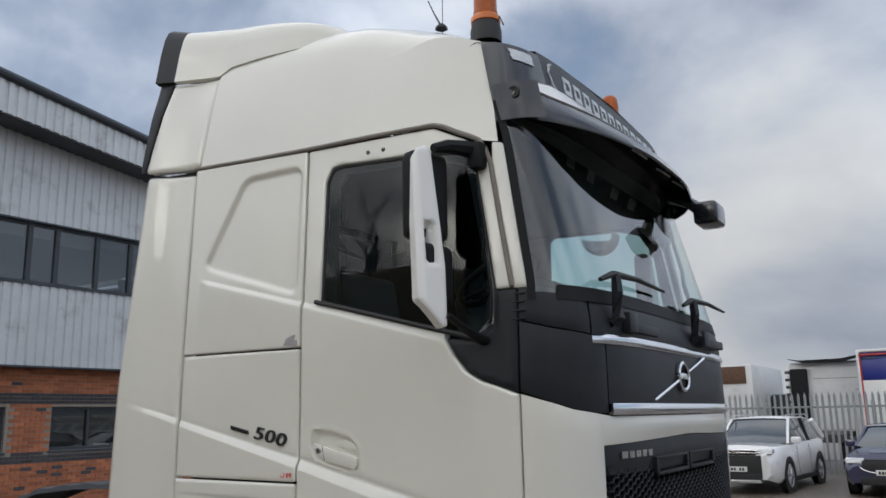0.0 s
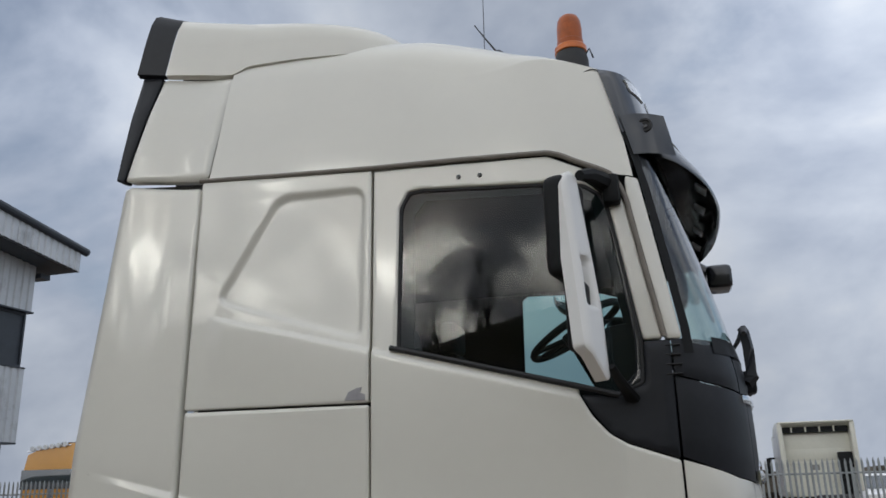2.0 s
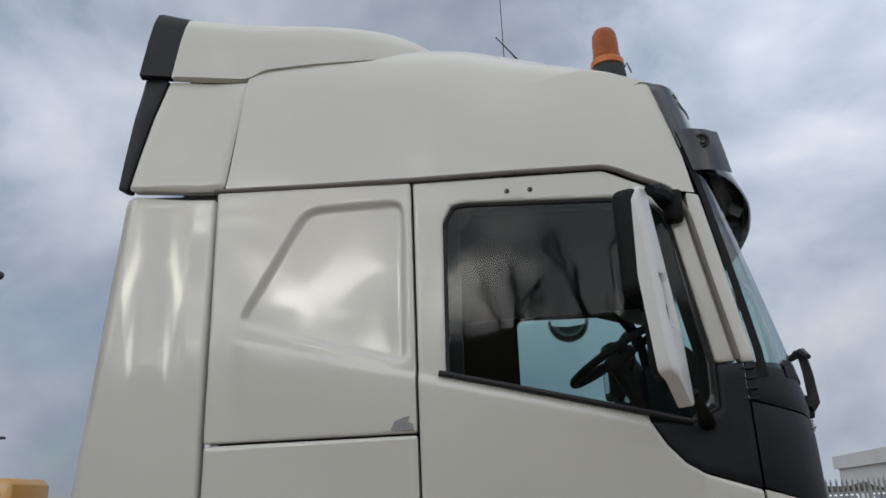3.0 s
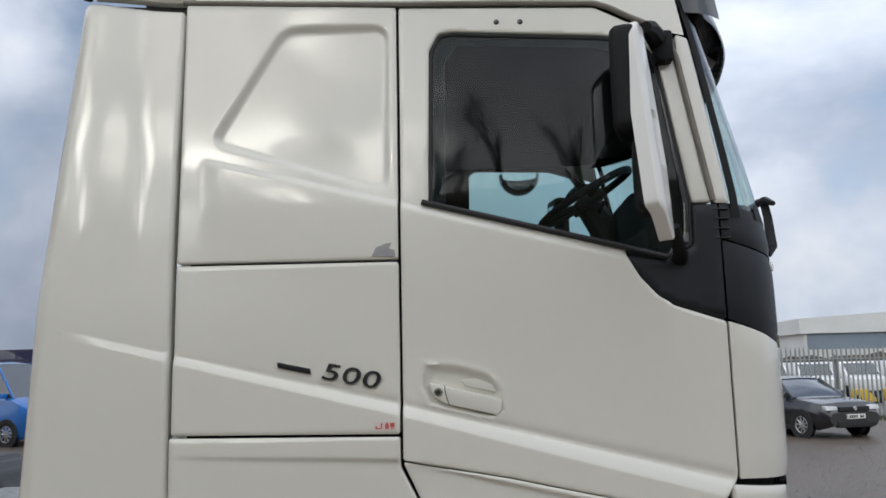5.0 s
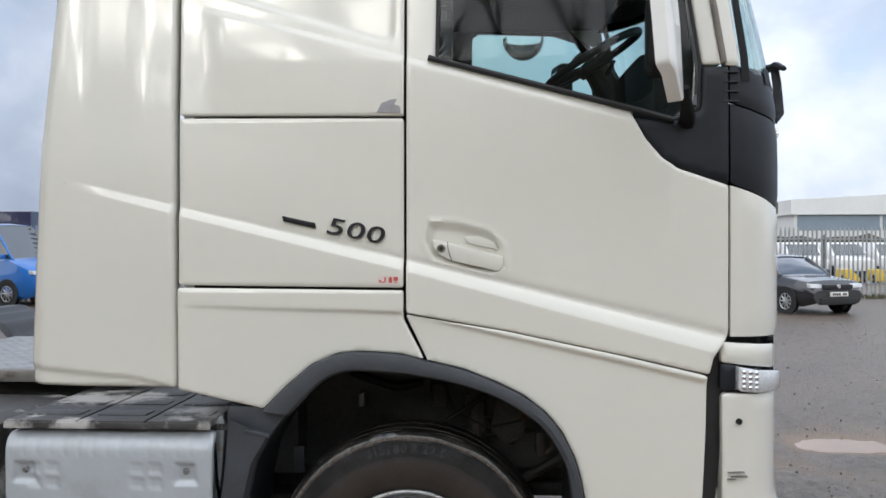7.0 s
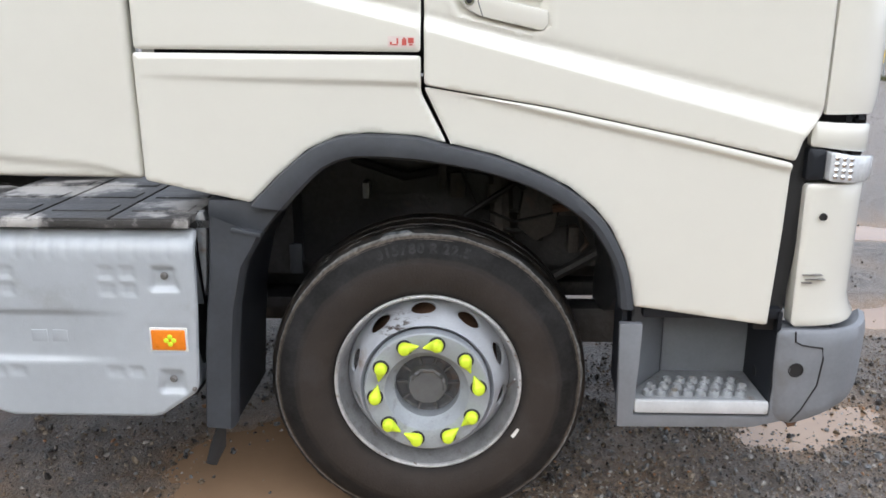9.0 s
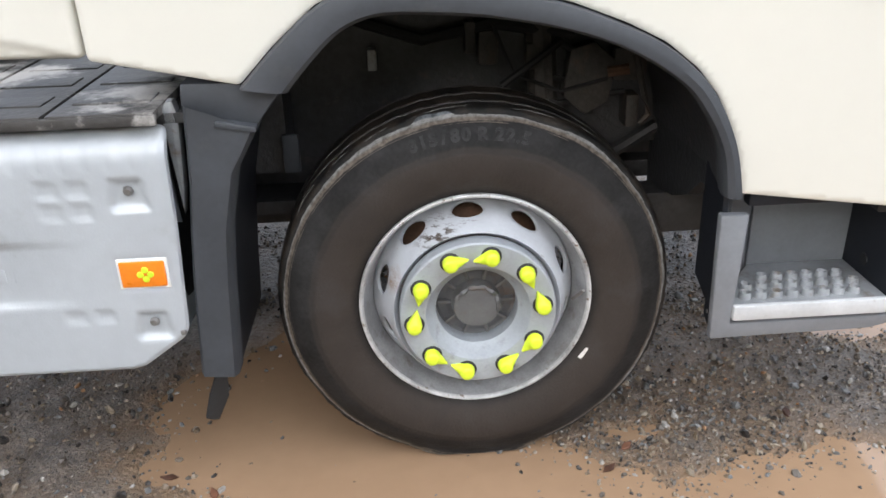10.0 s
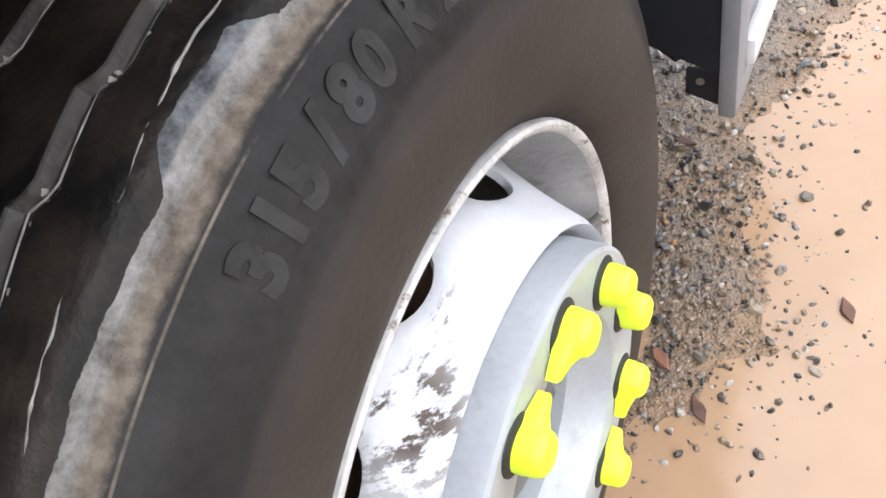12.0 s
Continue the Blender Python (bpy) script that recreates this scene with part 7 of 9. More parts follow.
def ground_h(P):
    """Height of the yard at points (x, y)."""
    h = np.zeros(len(P))
    for i, (x, y) in enumerate(P):
        near = 1.0 / (1 + 0.02 * (x * x + y * y))
        h[i] = 0.017 + near * (0.014 * noise.noise(Vector((x * 1.7, y * 1.7, 0))) + 0.007 * noise.noise(Vector((x * 6, y * 6, 3))) + 0.004 * noise.noise(Vector((x * 17, y * 17, 5))))
    for poly in (PUDDLE_A, PUDDLE_B, PUDDLE_C, PUDDLE_D, PUDDLE_E):
        A = np.array(poly)
        sel = (P[:, 0] > A[:, 0].min() - 0.6) & (P[:, 0] < A[:, 0].max() + 0.6) & (P[:, 1] > A[:, 1].min() - 0.6) & (P[:, 1] < A[:, 1].max() + 0.6)
        if not sel.any():
            continue
        Q = P[sel]
        d = seg_dist(Q, poly) * np.where(inside(Q, poly), 1, -1)
        wob = np.array([0.05 * noise.noise(Vector((x * 7, y * 7, 9))) + 0.03 * noise.noise(Vector((x * 19, y * 19, 4))) for x, y in Q])
        h[sel] -= 0.050 * sstep(-0.18, 0.30, d + wob)
    return h


def spread(lo, hi, step, far):
    a = list(np.arange(lo, hi + 1e-6, step))
    s, v = step, hi
    up_ = []
    while v < far:
        s *= 1.25
        v += s
        up_.append(v)
    s, v, dn = step, lo, []
    while v > -far:
        s *= 1.25
        v -= s
        dn.append(v)
    return dn[::-1] + a + up_


gx, gy = spread(-2.4, 3.0, 0.032, 600), spread(-1.3, 2.4, 0.032, 600)
GP = np.array([(x, y) for y in gy for x in gx])
gh = ground_h(GP)
nx = len(gx)
gf = [(j * nx + i, j * nx + i + 1, (j + 1) * nx + i + 1, (j + 1) * nx + i) for j in range(len(gy) - 1) for i in range(nx - 1)]


def ground_mat():
    m = mat("wet_gravel_mud", (0.160, 0.131, 0.107), 0.34, var=0.0, scale=1.3, color2=(0.078, 0.062, 0.049), bump=0.0)
    nt = m.node_tree
    b = nt.nodes["Principled BSDF"]
    base = b.inputs["Base Color"].links[0].from_socket
    co = nt.nodes.new("ShaderNodeTexCoord")
    vor = nt.nodes.new("ShaderNodeTexVoronoi")
    vor.inputs["Scale"].default_value, vor.inputs["Randomness"].default_value = 210, 1
    vor2 = nt.nodes.new("ShaderNodeTexVoronoi")
    vor2.inputs["Scale"].default_value = 64
    for v in (vor, vor2):
        nt.links.new(co.outputs["Object"], v.inputs["Vector"])
    hs = nt.nodes.new("ShaderNodeMix")
    hs.data_type, hs.blend_type = "RGBA", "OVERLAY"
    hs.inputs[0].default_value = 0.55
    gr = nt.nodes.new("ShaderNodeRGBToBW")
    nt.links.new(vor.outputs["Color"], gr.inputs[0])
    nt.links.new(base, hs.inputs["A"])
    nt.links.new(gr.outputs[0], hs.inputs["B"])
    nt.links.new(hs.outputs["Result"], b.inputs["Base Color"])
    # coarser speckle of pebbles and leaf bits, which still tells at a distance
    sp = nt.nodes.new("ShaderNodeTexNoise")
    sp.inputs["Scale"].default_value, sp.inputs["Detail"].default_value, sp.inputs["Roughness"].default_value = 9, 12, 0.78
    nt.links.new(co.outputs["Object"], sp.inputs["Vector"])
    hs2 = nt.nodes.new("ShaderNodeMix")
    hs2.data_type, hs2.blend_type = "RGBA", "OVERLAY"
    hs2.inputs[0].default_value = 0.9
    nt.links.new(hs.outputs["Result"], hs2.inputs["A"])
    rsp = nt.nodes.new("ShaderNodeMapRange")
    rsp.inputs[1].default_value, rsp.inputs[2].default_value = 0.30, 0.70
    nt.links.new(sp.outputs[0], rsp.inputs[0])
    nt.links.new(rsp.outputs[0], hs2.inputs["B"])
    # silt settles in the low places beside the water
    sx = nt.nodes.new("ShaderNodeSeparateXYZ")
    nt.links.new(co.outputs["Object"], sx.inputs[0])
    lvl = nt.nodes.new("ShaderNodeMath")
    lvl.operation = "MULTIPLY_ADD"
    nt.links.new(sp.outputs[0], lvl.inputs[0])
    lvl.inputs[1].default_value = 0.030
    nt.links.new(sx.outputs[2], lvl.inputs[2])
    silt = nt.nodes.new("ShaderNodeMapRange")
    silt.inputs[1].default_value, silt.inputs[2].default_value, silt.inputs[3].default_value, silt.inputs[4].default_value = 0.018, 0.034, 0.9, 0.0
    nt.links.new(lvl.outputs[0], silt.inputs[0])
    hs3 = nt.nodes.new("ShaderNodeMix")
    hs3.data_type = "RGBA"
    nt.links.new(silt.outputs[0], hs3.inputs[0])
    nt.links.new(hs2.outputs["Result"], hs3.inputs["A"])
    hs3.inputs["B"].default_value = (0.235, 0.155, 0.094, 1)
    nt.links.new(hs3.outputs["Result"], b.inputs["Base Color"])
    ad = nt.nodes.new("ShaderNodeMath")
    ad.operation = "MULTIPLY_ADD"
    nt.links.new(vor2.outputs[0], ad.inputs[0])
    ad.inputs[1].default_value = 1.9
    nt.links.new(vor.outputs[0], ad.inputs[2])
    bp = nt.nodes.new("ShaderNodeBump")
    bp.inputs["Strength"].default_value, bp.inputs["Distance"].default_value = 0.9, 0.0045
    bp.invert = True
    nt.links.new(ad.outputs[0], bp.inputs["Height"])
    nt.links.new(bp.outputs[0], b.inputs["Normal"])
    return m


tagged(mk("ground", [(x, y, h) for (x, y), h in zip(GP, gh)], gf, ground_mat(), sharp=180), "wet grey-brown gravel yard with muddy hollows", "ground", kind="structure")


def water_mat():
    m = mat("muddy_water", (0.35, 0.230, 0.143), 0.09, var=0.0, scale=1.6, color2=(0.28, 0.180, 0.110), spec=0.40, rvar=0.0, bump=0.02, bscale=9)
    return m


WATER = water_mat()
for poly, name in ((PUDDLE_A, "puddle"), (PUDDLE_B, "puddle"), (PUDDLE_C, "puddle"), (PUDDLE_D, "puddle"), (PUDDLE_E, "puddle")):
    A = np.array(poly)
    lvl = -0.002 * ([PUDDLE_A, PUDDLE_B, PUDDLE_C, PUDDLE_D, PUDDLE_E].index(poly))
    (ax, ay), (bx, by) = A.min(0) - 0.2, A.max(0) + 0.2
    o = rounded([(ax, ay), (bx, ay), (bx, by), (ax, by)], 0.4, 6)
    tagged(mk(name, [(x, y, lvl) for x, y in o] + [(x, y, lvl - 0.004) for x, y in o], [tuple(range(len(o)))], WATER, smooth=False), "shallow puddle of opaque brown muddy water", "puddle", kind="structure")

# loose stones over the near yard
rng = np.random.RandomState(7)
ico = bmesh.new()
bmesh.ops.create_icosphere(ico, subdivisions=1, radius=1)
IV, IF = [v.co.copy() for v in ico.verts], [tuple(v.index for v in f.verts) for f in ico.faces]
ico.free()
cand = np.concatenate([np.stack([rng.uniform(-1.7, 2.6, 34000), rng.uniform(-0.9, 1.8, 34000)], 1), np.stack([rng.uniform(1.2, 9.0, 9000), rng.uniform(0.5, 15.0, 9000)], 1), np.stack([rng.uniform(0.1, 2.2, 26000), rng.uniform(-0.7, 1.0, 26000)], 1)])
ch = ground_h(cand)
sv, sfc = [], []
for k, ((x, y), h) in enumerate(zip(cand, ch)):
    clump = noise.noise(Vector((x * 3.1, y * 3.1, 11)))
    size = (0.0046 if k < 43000 else 0.0036) * math.exp(rng.normal(0.0, 0.52))
    if h < -0.004:
        if rng.rand() > (0.62 if h > -0.012 else 0.34 if h > -0.020 else 0.10 if h > -0.027 else 0.02):
            continue
        h = max(h, -0.005)
    elif rng.rand() > 0.56 + 0.7 * clump:
        continue
    if x * x + (y - 0.2) ** 2 < 0.01:
        continue
    size = min(size, 0.020)
    b = len(sv)
    rot = Euler(rng.uniform(0, 6.28, 3)).to_matrix()
    sc = Vector((rng.uniform(0.8, 1.5), rng.uniform(0.6, 1.1), rng.uniform(0.45, 0.8))) * size
    for v in IV:
        w = rot @ Vector((v.x * sc.x * rng.uniform(0.8, 1.2), v.y * sc.y * rng.uniform(0.8, 1.2), v.z * sc.z))
        sv.append((x + w.x, y + w.y, h + size * 0.28 + w.z))
    sfc += [tuple(i + b for i in f) for f in IF]
STONE = mat("mixed_gravel", (0.205, 0.160, 0.118), 0.28, var=0.25, scale=40, island=0.75)
gnt = STONE.node_tree
geo = gnt.nodes.new("ShaderNodeNewGeometry")
hue = gnt.nodes.new("ShaderNodeValToRGB")
tones = ((0.0, (0.034, 0.030, 0.028)), (0.20, (0.090, 0.074, 0.060)), (0.42, (0.155, 0.115, 0.078)), (0.56, (0.130, 0.130, 0.130)), (0.72, (0.235, 0.190, 0.140)), (0.90, (0.31, 0.29, 0.265)), (0.98, (0.30, 0.165, 0.085)))
while len(hue.color_ramp.elements) < len(tones):
    hue.color_ramp.elements.new(0.5)
hue.color_ramp.interpolation = "CONSTANT"
for e, (p, c) in zip(hue.color_ramp.elements, tones):
    e.position, e.color = p, (*c, 1)
gnt.links.new(geo.outputs["Random Per Island"], hue.inputs[0])
gnt.links.new(hue.outputs[0], gnt.nodes["Principled BSDF"].inputs["Base Color"])
tagged(mk("gravel", sv, sfc, STONE, smooth=False), "loose wet grey and brown gravel on the yard", "gravel", kind="stuff")
LEAF = mat("wet_leaf_litter", (0.13, 0.055, 0.030), 0.6, var=0.3, scale=40, objrand=0.5)
for x, y in ((-0.88, 0.06), (-0.74, -0.02), (0.02, -0.30), (0.36, -0.02), (0.43, 0.06), (0.62, -0.20), (0.95, 0.16)):
    h = max(0.004, float(ground_h(np.array([(x, y)]))[0]) + 0.006)
    a = rng.uniform(0, 6.28)
    pts = [(math.cos(a + q) * 0.018 * (1.5 if q in (0.0, 3.14) else 0.7), math.sin(a + q) * 0.018 * (1.5 if q in (0.0, 3.14) else 0.7)) for q in (0.0, 1.0, 2.1, 3.14, 4.2, 5.3)]
    tagged(mk("fallen_leaf", [(x + p, y + q, h + 0.003 * (i % 2)) for i, (p, q) in enumerate(pts)] + [(x + p, y + q, h - 0.002) for p, q in pts], [tuple(range(6)), tuple(range(11, 5, -1))] + [(i, (i + 1) % 6, 6 + (i + 1) % 6, 6 + i) for i in range(6)], LEAF, smooth=False), "small dead brown leaf on the wet ground", "leaf", "leaves on the yard")

# ---- office building: brick below, ribbed metal above, two rows of windows ----
FA, FB = Vector((-13.3, 12.5)), Vector((-13.8, -7.6))
FD = (FB - FA).normalized()
FN = Vector((-FD.y, FD.x))
if FN.x < 0:
    FN = -FN


def fac(s, out, z):
    """Place on the front: s metres along from the corner, out metres in front of it."""
    p = FA + FD * s + FN * out
    return Vector((p.x, p.y, z))


def fbox(name, s0, s1, o0, o1, z0, z1, material, parent, label="", bevel=0.0):
    v = [fac(s, o, z) for s in (s0, s1) for o in (o0, o1) for z in (z0, z1)]
    return part(name, bm_from(v, [(0, 1, 3, 2), (4, 6, 7, 5), (0, 4, 5, 1), (2, 3, 7, 6), (0, 2, 6, 4), (1, 5, 7, 3)], bevel), material, parent, label, smooth=bevel > 0)


CLAD = mat("grey_ribbed_cladding", (0.60, 0.62, 0.64), 0.4, metal=0.25, var=0.06, scale=1.2, dirt=(0.27, 0.27, 0.27), dirt_at=(0.55, 0.8), dscale=1.4)
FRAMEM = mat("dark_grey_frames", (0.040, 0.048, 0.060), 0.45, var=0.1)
MORTAR = mat("mortar", (0.30, 0.26, 0.22), 0.9, var=0.12, scale=20)
BRICK = mat("red_brick", (0.42, 0.150, 0.072), 0.85, var=0.16, scale=14, bump=0.2, bscale=60, objrand=0.28)
BRICKS = mat("red_brick_joined", (0.42, 0.150, 0.072), 0.85, var=0.16, scale=14, bump=0.2, bscale=60, island=0.28)
BRICKD = mat("dark_blue_brick", (0.060, 0.055, 0.060), 0.75, var=0.2, scale=14, bump=0.2, bscale=60, objrand=0.2)
OFFGLASS = glass_mat("office_glass", (0.55, 0.60, 0.62), 2.0)
BLIND = mat("pale_roller_blind", (0.50, 0.50, 0.50), 0.8, var=0.08, scale=3)
LEN = (FB - FA).length
bld = thing("office_building", "two-storey office building of red brick and grey ribbed cladding", "building", (-15.5, 3.0, 0))


def eave(s):
    return 7.19 + 0.105 * s


def roof_top(s):
    return 7.79 + 0.132 * s


def opening_wall(name, s0, s1, z0, z1, holes, o0, o1, material):
    """Wall sheet with window openings that go through it."""
    cols = sorted({s0, s1, *[h[0] for h in holes], *[h[1] for h in holes]})
    rows_ = sorted({z0, z1, *[h[2] for h in holes], *[h[3] for h in holes]})
    bmx = None
    for a, b in zip(cols[:-1], cols[1:]):
        for c, d in zip(rows_[:-1], rows_[1:]):
            if any(h[0] <= a and b <= h[1] and h[2] <= c and d <= h[3] for h in holes):
                continue
            v = [fac(s, o, z) for s in (a, b) for o in (o0, o1) for z in (c, d)]
            q = bm_from(v, [(0, 1, 3, 2), (4, 6, 7, 5), (0, 4, 5, 1), (2, 3, 7, 6), (0, 2, 6, 4), (1, 5, 7, 3)])
            bmx = join(bmx, q)
    return part(name, bmx, material, bld, smooth=False)


GW = [(1.50, 5.08, 1.29, 2.20), (6.05, 9.6, 1.29, 2.20), (10.6, 14.1, 1.29, 2.20)]
brickwall = opening_wall("brick_wall", 0.25, LEN, 0.0, 3.05, GW, -0.60, -0.335, MORTAR)
brickwall["label"] = "red brick wall with dark brick bands"


def ribbed(name, s0, s1, zlo, zhi, out, parent, pitch=0.20, depth=0.04, label=""):
    n = int((s1 - s0) / pitch)
    lo, hi = [], []
    for k in range(n):
        for f, d in ((0.0, 0), (0.28, 0), (0.40, depth), (0.88, depth)):
            s = s0 + (k + f) * pitch
            lo.append(fac(s, out + d, zlo(s) if callable(zlo) else zlo))
            hi.append(fac(s, out + d, zhi(s) if callable(zhi) else zhi))
    v, f = grid_mesh([lo, hi])
    m = len(v)
    back = [p - Vector((*FN, 0)) * (0.07) for p in (lo[0], lo[-1], hi[0], hi[-1])]
    v += back
    f += [(m, m + 1, m + 3, m + 2), (0, m, m + 2, len(lo)), (len(lo) - 1, len(lo) * 2 - 1, m + 3, m + 1)]
    return mk(name, v, f, CLAD, parent, label, smooth=False)


ribbed("lower_cladding", -0.06, LEN, 3.02, 4.70, -0.02, bld, label="grey ribbed metal cladding band")
ribbed("upper_cladding", -0.06, LEN, 6.05, lambda s: eave(s) - 0.02, -0.02, bld, label="grey ribbed metal cladding under the eaves")
fbox("cladding_foot", -0.02, LEN, -0.30, 0.03, 2.985, 3.022, FRAMEM, bld)
fbox("cladding_cap", -0.02, LEN, -0.30, 0.04, 4.695, 4.725, FRAMEM, bld)
fbox("cladding_sill", -0.08, LEN, -0.30, 0.04, 6.015, 6.052, FRAMEM, bld)
fbox("inner_lining", 0.3, LEN, -0.34, -0.32, 3.06, 4.69, FRAMEM, bld)
# upper windows
UW = [0.02, 0.90, 1.75, 2.53, 3.57, 4.43, 5.39, 6.0, 6.9, 7.75, 8.6, 9.45, 10.3, 11.2, 12.1, 13.0, 14.0, 15.0, 16.0, 17.0]
for a, b in zip(UW[:-1], UW[1:]):
    w = fbox("office_window", a, b, -0.16, -0.08, 4.725, 4.79, FRAMEM, bld, "dark-framed upper office window")
    fbox("window_head", a, b, -0.16, -0.08, 5.96, 6.015, FRAMEM, w)
    fbox("window_stile", a, a + 0.05, -0.16, -0.07, 4.79, 5.96, FRAMEM, w)
    fbox("window_stile", b - 0.05, b, -0.16, -0.07, 4.79, 5.96, FRAMEM, w)
    solid = a < 0.5
    fbox("pane", a + 0.05, b - 0.05, -0.125, -0.115, 4.79, 5.96, FRAMEM if solid else OFFGLASS, w).visible_shadow = False
    if not solid:
        drop = 0.16 + 0.14 * rng.rand()
        fbox("roller_blind", a + 0.06, b - 0.06, -0.26, -0.24, 5.96 - drop, 5.96, BLIND, w, "pale roller blind")
fbox("upper_floor", 0.4, LEN, -7.5, -0.35, 4.60, 4.74, BLIND, bld)
fbox("upper_ceiling", 0.4, LEN, -7.5, -0.35, 6.10, 6.20, BLIND, bld)
fbox("desk", 2.0, 3.4, -1.8, -0.9, 4.95, 5.02, FRAMEM, bld)
fbox("screen_monitor", 2.4, 2.9, -1.5, -1.45, 5.05, 5.35, FRAMEM, bld)
for s in range(2, 18, 3):
    fbox("inner_column", s, s + 0.3, -7.2, -6.9, 4.7, 6.2, BLIND, bld)
# ground-floor windows
for s0, s1, z0, z1 in GW:
    w = fbox("office_window", s0, s1, -0.52, -0.42, z0, z0 + 0.07, FRAMEM, bld, "dark-framed ground-floor window")
    fbox("window_head", s0, s1, -0.52, -0.42, z1 - 0.06, z1, FRAMEM, w)
    k = 4
    for j in range(k + 1):
        s = s0 + (s1 - s0 - 0.05) * j / k
        fbox("window_stile", s, s + 0.05, -0.52, -0.41, z0 + 0.07, z1 - 0.06, FRAMEM, w)
    for j in range(k):
        fbox("pane", s0 + (s1 - s0 - 0.05) * j / k + 0.05, s0 + (s1 - s0 - 0.05) * (j + 1) / k, -0.475, -0.465, z0 + 0.07, z1 - 0.06, OFFGLASS, w).visible_shadow = False
    fbox("window_sill", s0 - 0.03, s1 + 0.03, -0.50, -0.30, z0 - 0.05, z0 - 0.003, FRAMEM, w)
# one dark sheet stands in for the unlit rooms behind the ground-floor glass
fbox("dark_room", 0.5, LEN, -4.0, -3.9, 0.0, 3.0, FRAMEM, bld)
fbox("end_wall", 0.25, 0.50, -9.0, -0.62, 0.0, 3.05, BRICKS, bld)
fbox("end_cladding", -0.06, 0.04, -9.0, -0.10, 3.02, 4.70, CLAD, bld)
fbox("end_cladding_upper", -0.06, 0.04, -9.0, -0.10, 6.05, 7.1, CLAD, bld)
fbox("back_wall", 0.25, LEN, -9.1, -9.0, 0.0, 4.8, CLAD, bld)
# roof with deep eaves and fascia
v = []
for s in (-0.62, LEN):
    for o, up_ in ((0.74, 0), (0.74, 1), (-9.3, 0), (-9.3, 1)):
        v.append(fac(s, o, (roof_top(s) - 0.02) if up_ else (eave(s) - 0.02)))
part("roof_slab", bm_from(v, [(0, 2, 3, 1), (4, 5, 7, 6), (0, 4, 6, 2), (1, 3, 7, 5), (0, 1, 5, 4), (2, 6, 7, 3)]), FRAMEM, bld, "dark roof with deep eaves", smooth=False)
ribbed("fascia", -0.62, LEN, lambda s: eave(s) - 0.03, lambda s: roof_top(s) - 0.10, 0.75, bld, label="ribbed grey fascia")
vv, ff = tube([fac(-0.77, 0.80, roof_top(-0.77) - 0.06), fac(LEN, 0.80, roof_top(LEN) - 0.06)], 0.10, 10)
mk("roof_edge", vv, ff, FRAMEM, bld, "dark rounded roof edge")
fbox("eave_bracket", -0.40, -0.1, -0.3, 0.1, 6.90, 7.02, FRAMEM, bld)
mk("soffit_light", *lathe([(0.0001, -0.03), (0.10, -0.03), (0.11, 0.0)], 14, fac(1.9, 0.4, eave(1.9) - 0.04), "z"), CLEAR, bld)
mk("downpipe", *tube([fac(0.18, -0.25, 0.0), fac(0.18, -0.25, 3.0)], 0.045, 8), FRAMEM, bld)

# ---- palisade fence ----
GALV = mat("galvanised_steel", (0.34, 0.36, 0.36), 0.55, metal=0.5, var=0.12, scale=3, objrand=0.12)
fence = thing("palisade_fence", "grey galvanised steel palisade fence with pointed pales", "fence", (4, 22.8, 0))
PA, PB = Vector((-30.0, 18.2)), Vector((46.0, 28.6))
PD = (PB - PA).normalized()
PNx = Vector((PD.y, -PD.x))


def fpt(s, out, z):
    p = PA + PD * s + PNx * out
    return Vector((p.x, p.y, z))


prof = [(-0.035, 0.0), (-0.018, 0.022), (0.018, 0.022), (0.035, 0.0)]
pv, pf = [], []
for z, sc in ((0.06, 1.0), (2.20, 1.0), (2.31, 0.08)):
    for a, o in prof:
        p = PD * (a * sc) + PNx * o
        pv.append((p.x, p.y, z))
pf = [(i * 4 + j, i * 4 + j + 1, (i + 1) * 4 + j + 1, (i + 1) * 4 + j) for i in range(2) for j in range(3)]
pale_me = bpy.data.meshes.new("pale")
pale_me.from_pydata(pv, [], pf)
pale_me.materials.append(GALV)
FL = (PB - PA).length
s = 0.0
near_s = (Vector((0, 22.3)) - PA).dot(PD)
rest_v, rest_f = [], []
made = 0
while s < FL:
    p = fpt(s, 0.03, 0)
    tilt = rng.uniform(-0.006, 0.006)
    if near_s - 5 < s < near_s + 34 and made < 250:
        ob = new("pale", pale_me)
        ob.parent = fence
        ob.matrix_parent_inverse = Matrix.Translation(-Vector(fence["origin"]))
        ob.matrix_basis = Matrix.Translation(p) @ Matrix.Rotation(tilt, 4, "Y")
        made += 1
    else:
        b = len(rest_v)
        rest_v += [(p.x + a, p.y + c, z) for a, c, z in pv]
        rest_f += [tuple(i + b for i in q) for q in pf]
    s += 0.155
tagged(mk("pale_run", rest_v, rest_f, GALV, fence, smooth=False), kind="stuff")
for z in (0.45, 1.90):
    mk("fence_rail", *tube([fpt(0, 0, z), fpt(FL, 0, z)], 0.028, 4), GALV, fence)
s = 0.6
while s < FL:
    p = fpt(s, -0.06, 0)
    part("fence_post", bm_box(p.x - 0.05, p.x + 0.05, p.y - 0.05, p.y + 0.05, -0.02, 2.05), GALV, fence, smooth=False)
    s += 2.75
VERGE = mat("rough_grass", (0.075, 0.085, 0.032), 0.9, var=0.3, scale=5, bump=0.5, bscale=30, dirt=(0.12, 0.10, 0.06), dirt_at=(0.45, 0.7), dscale=2)
gv, gfc = [], []
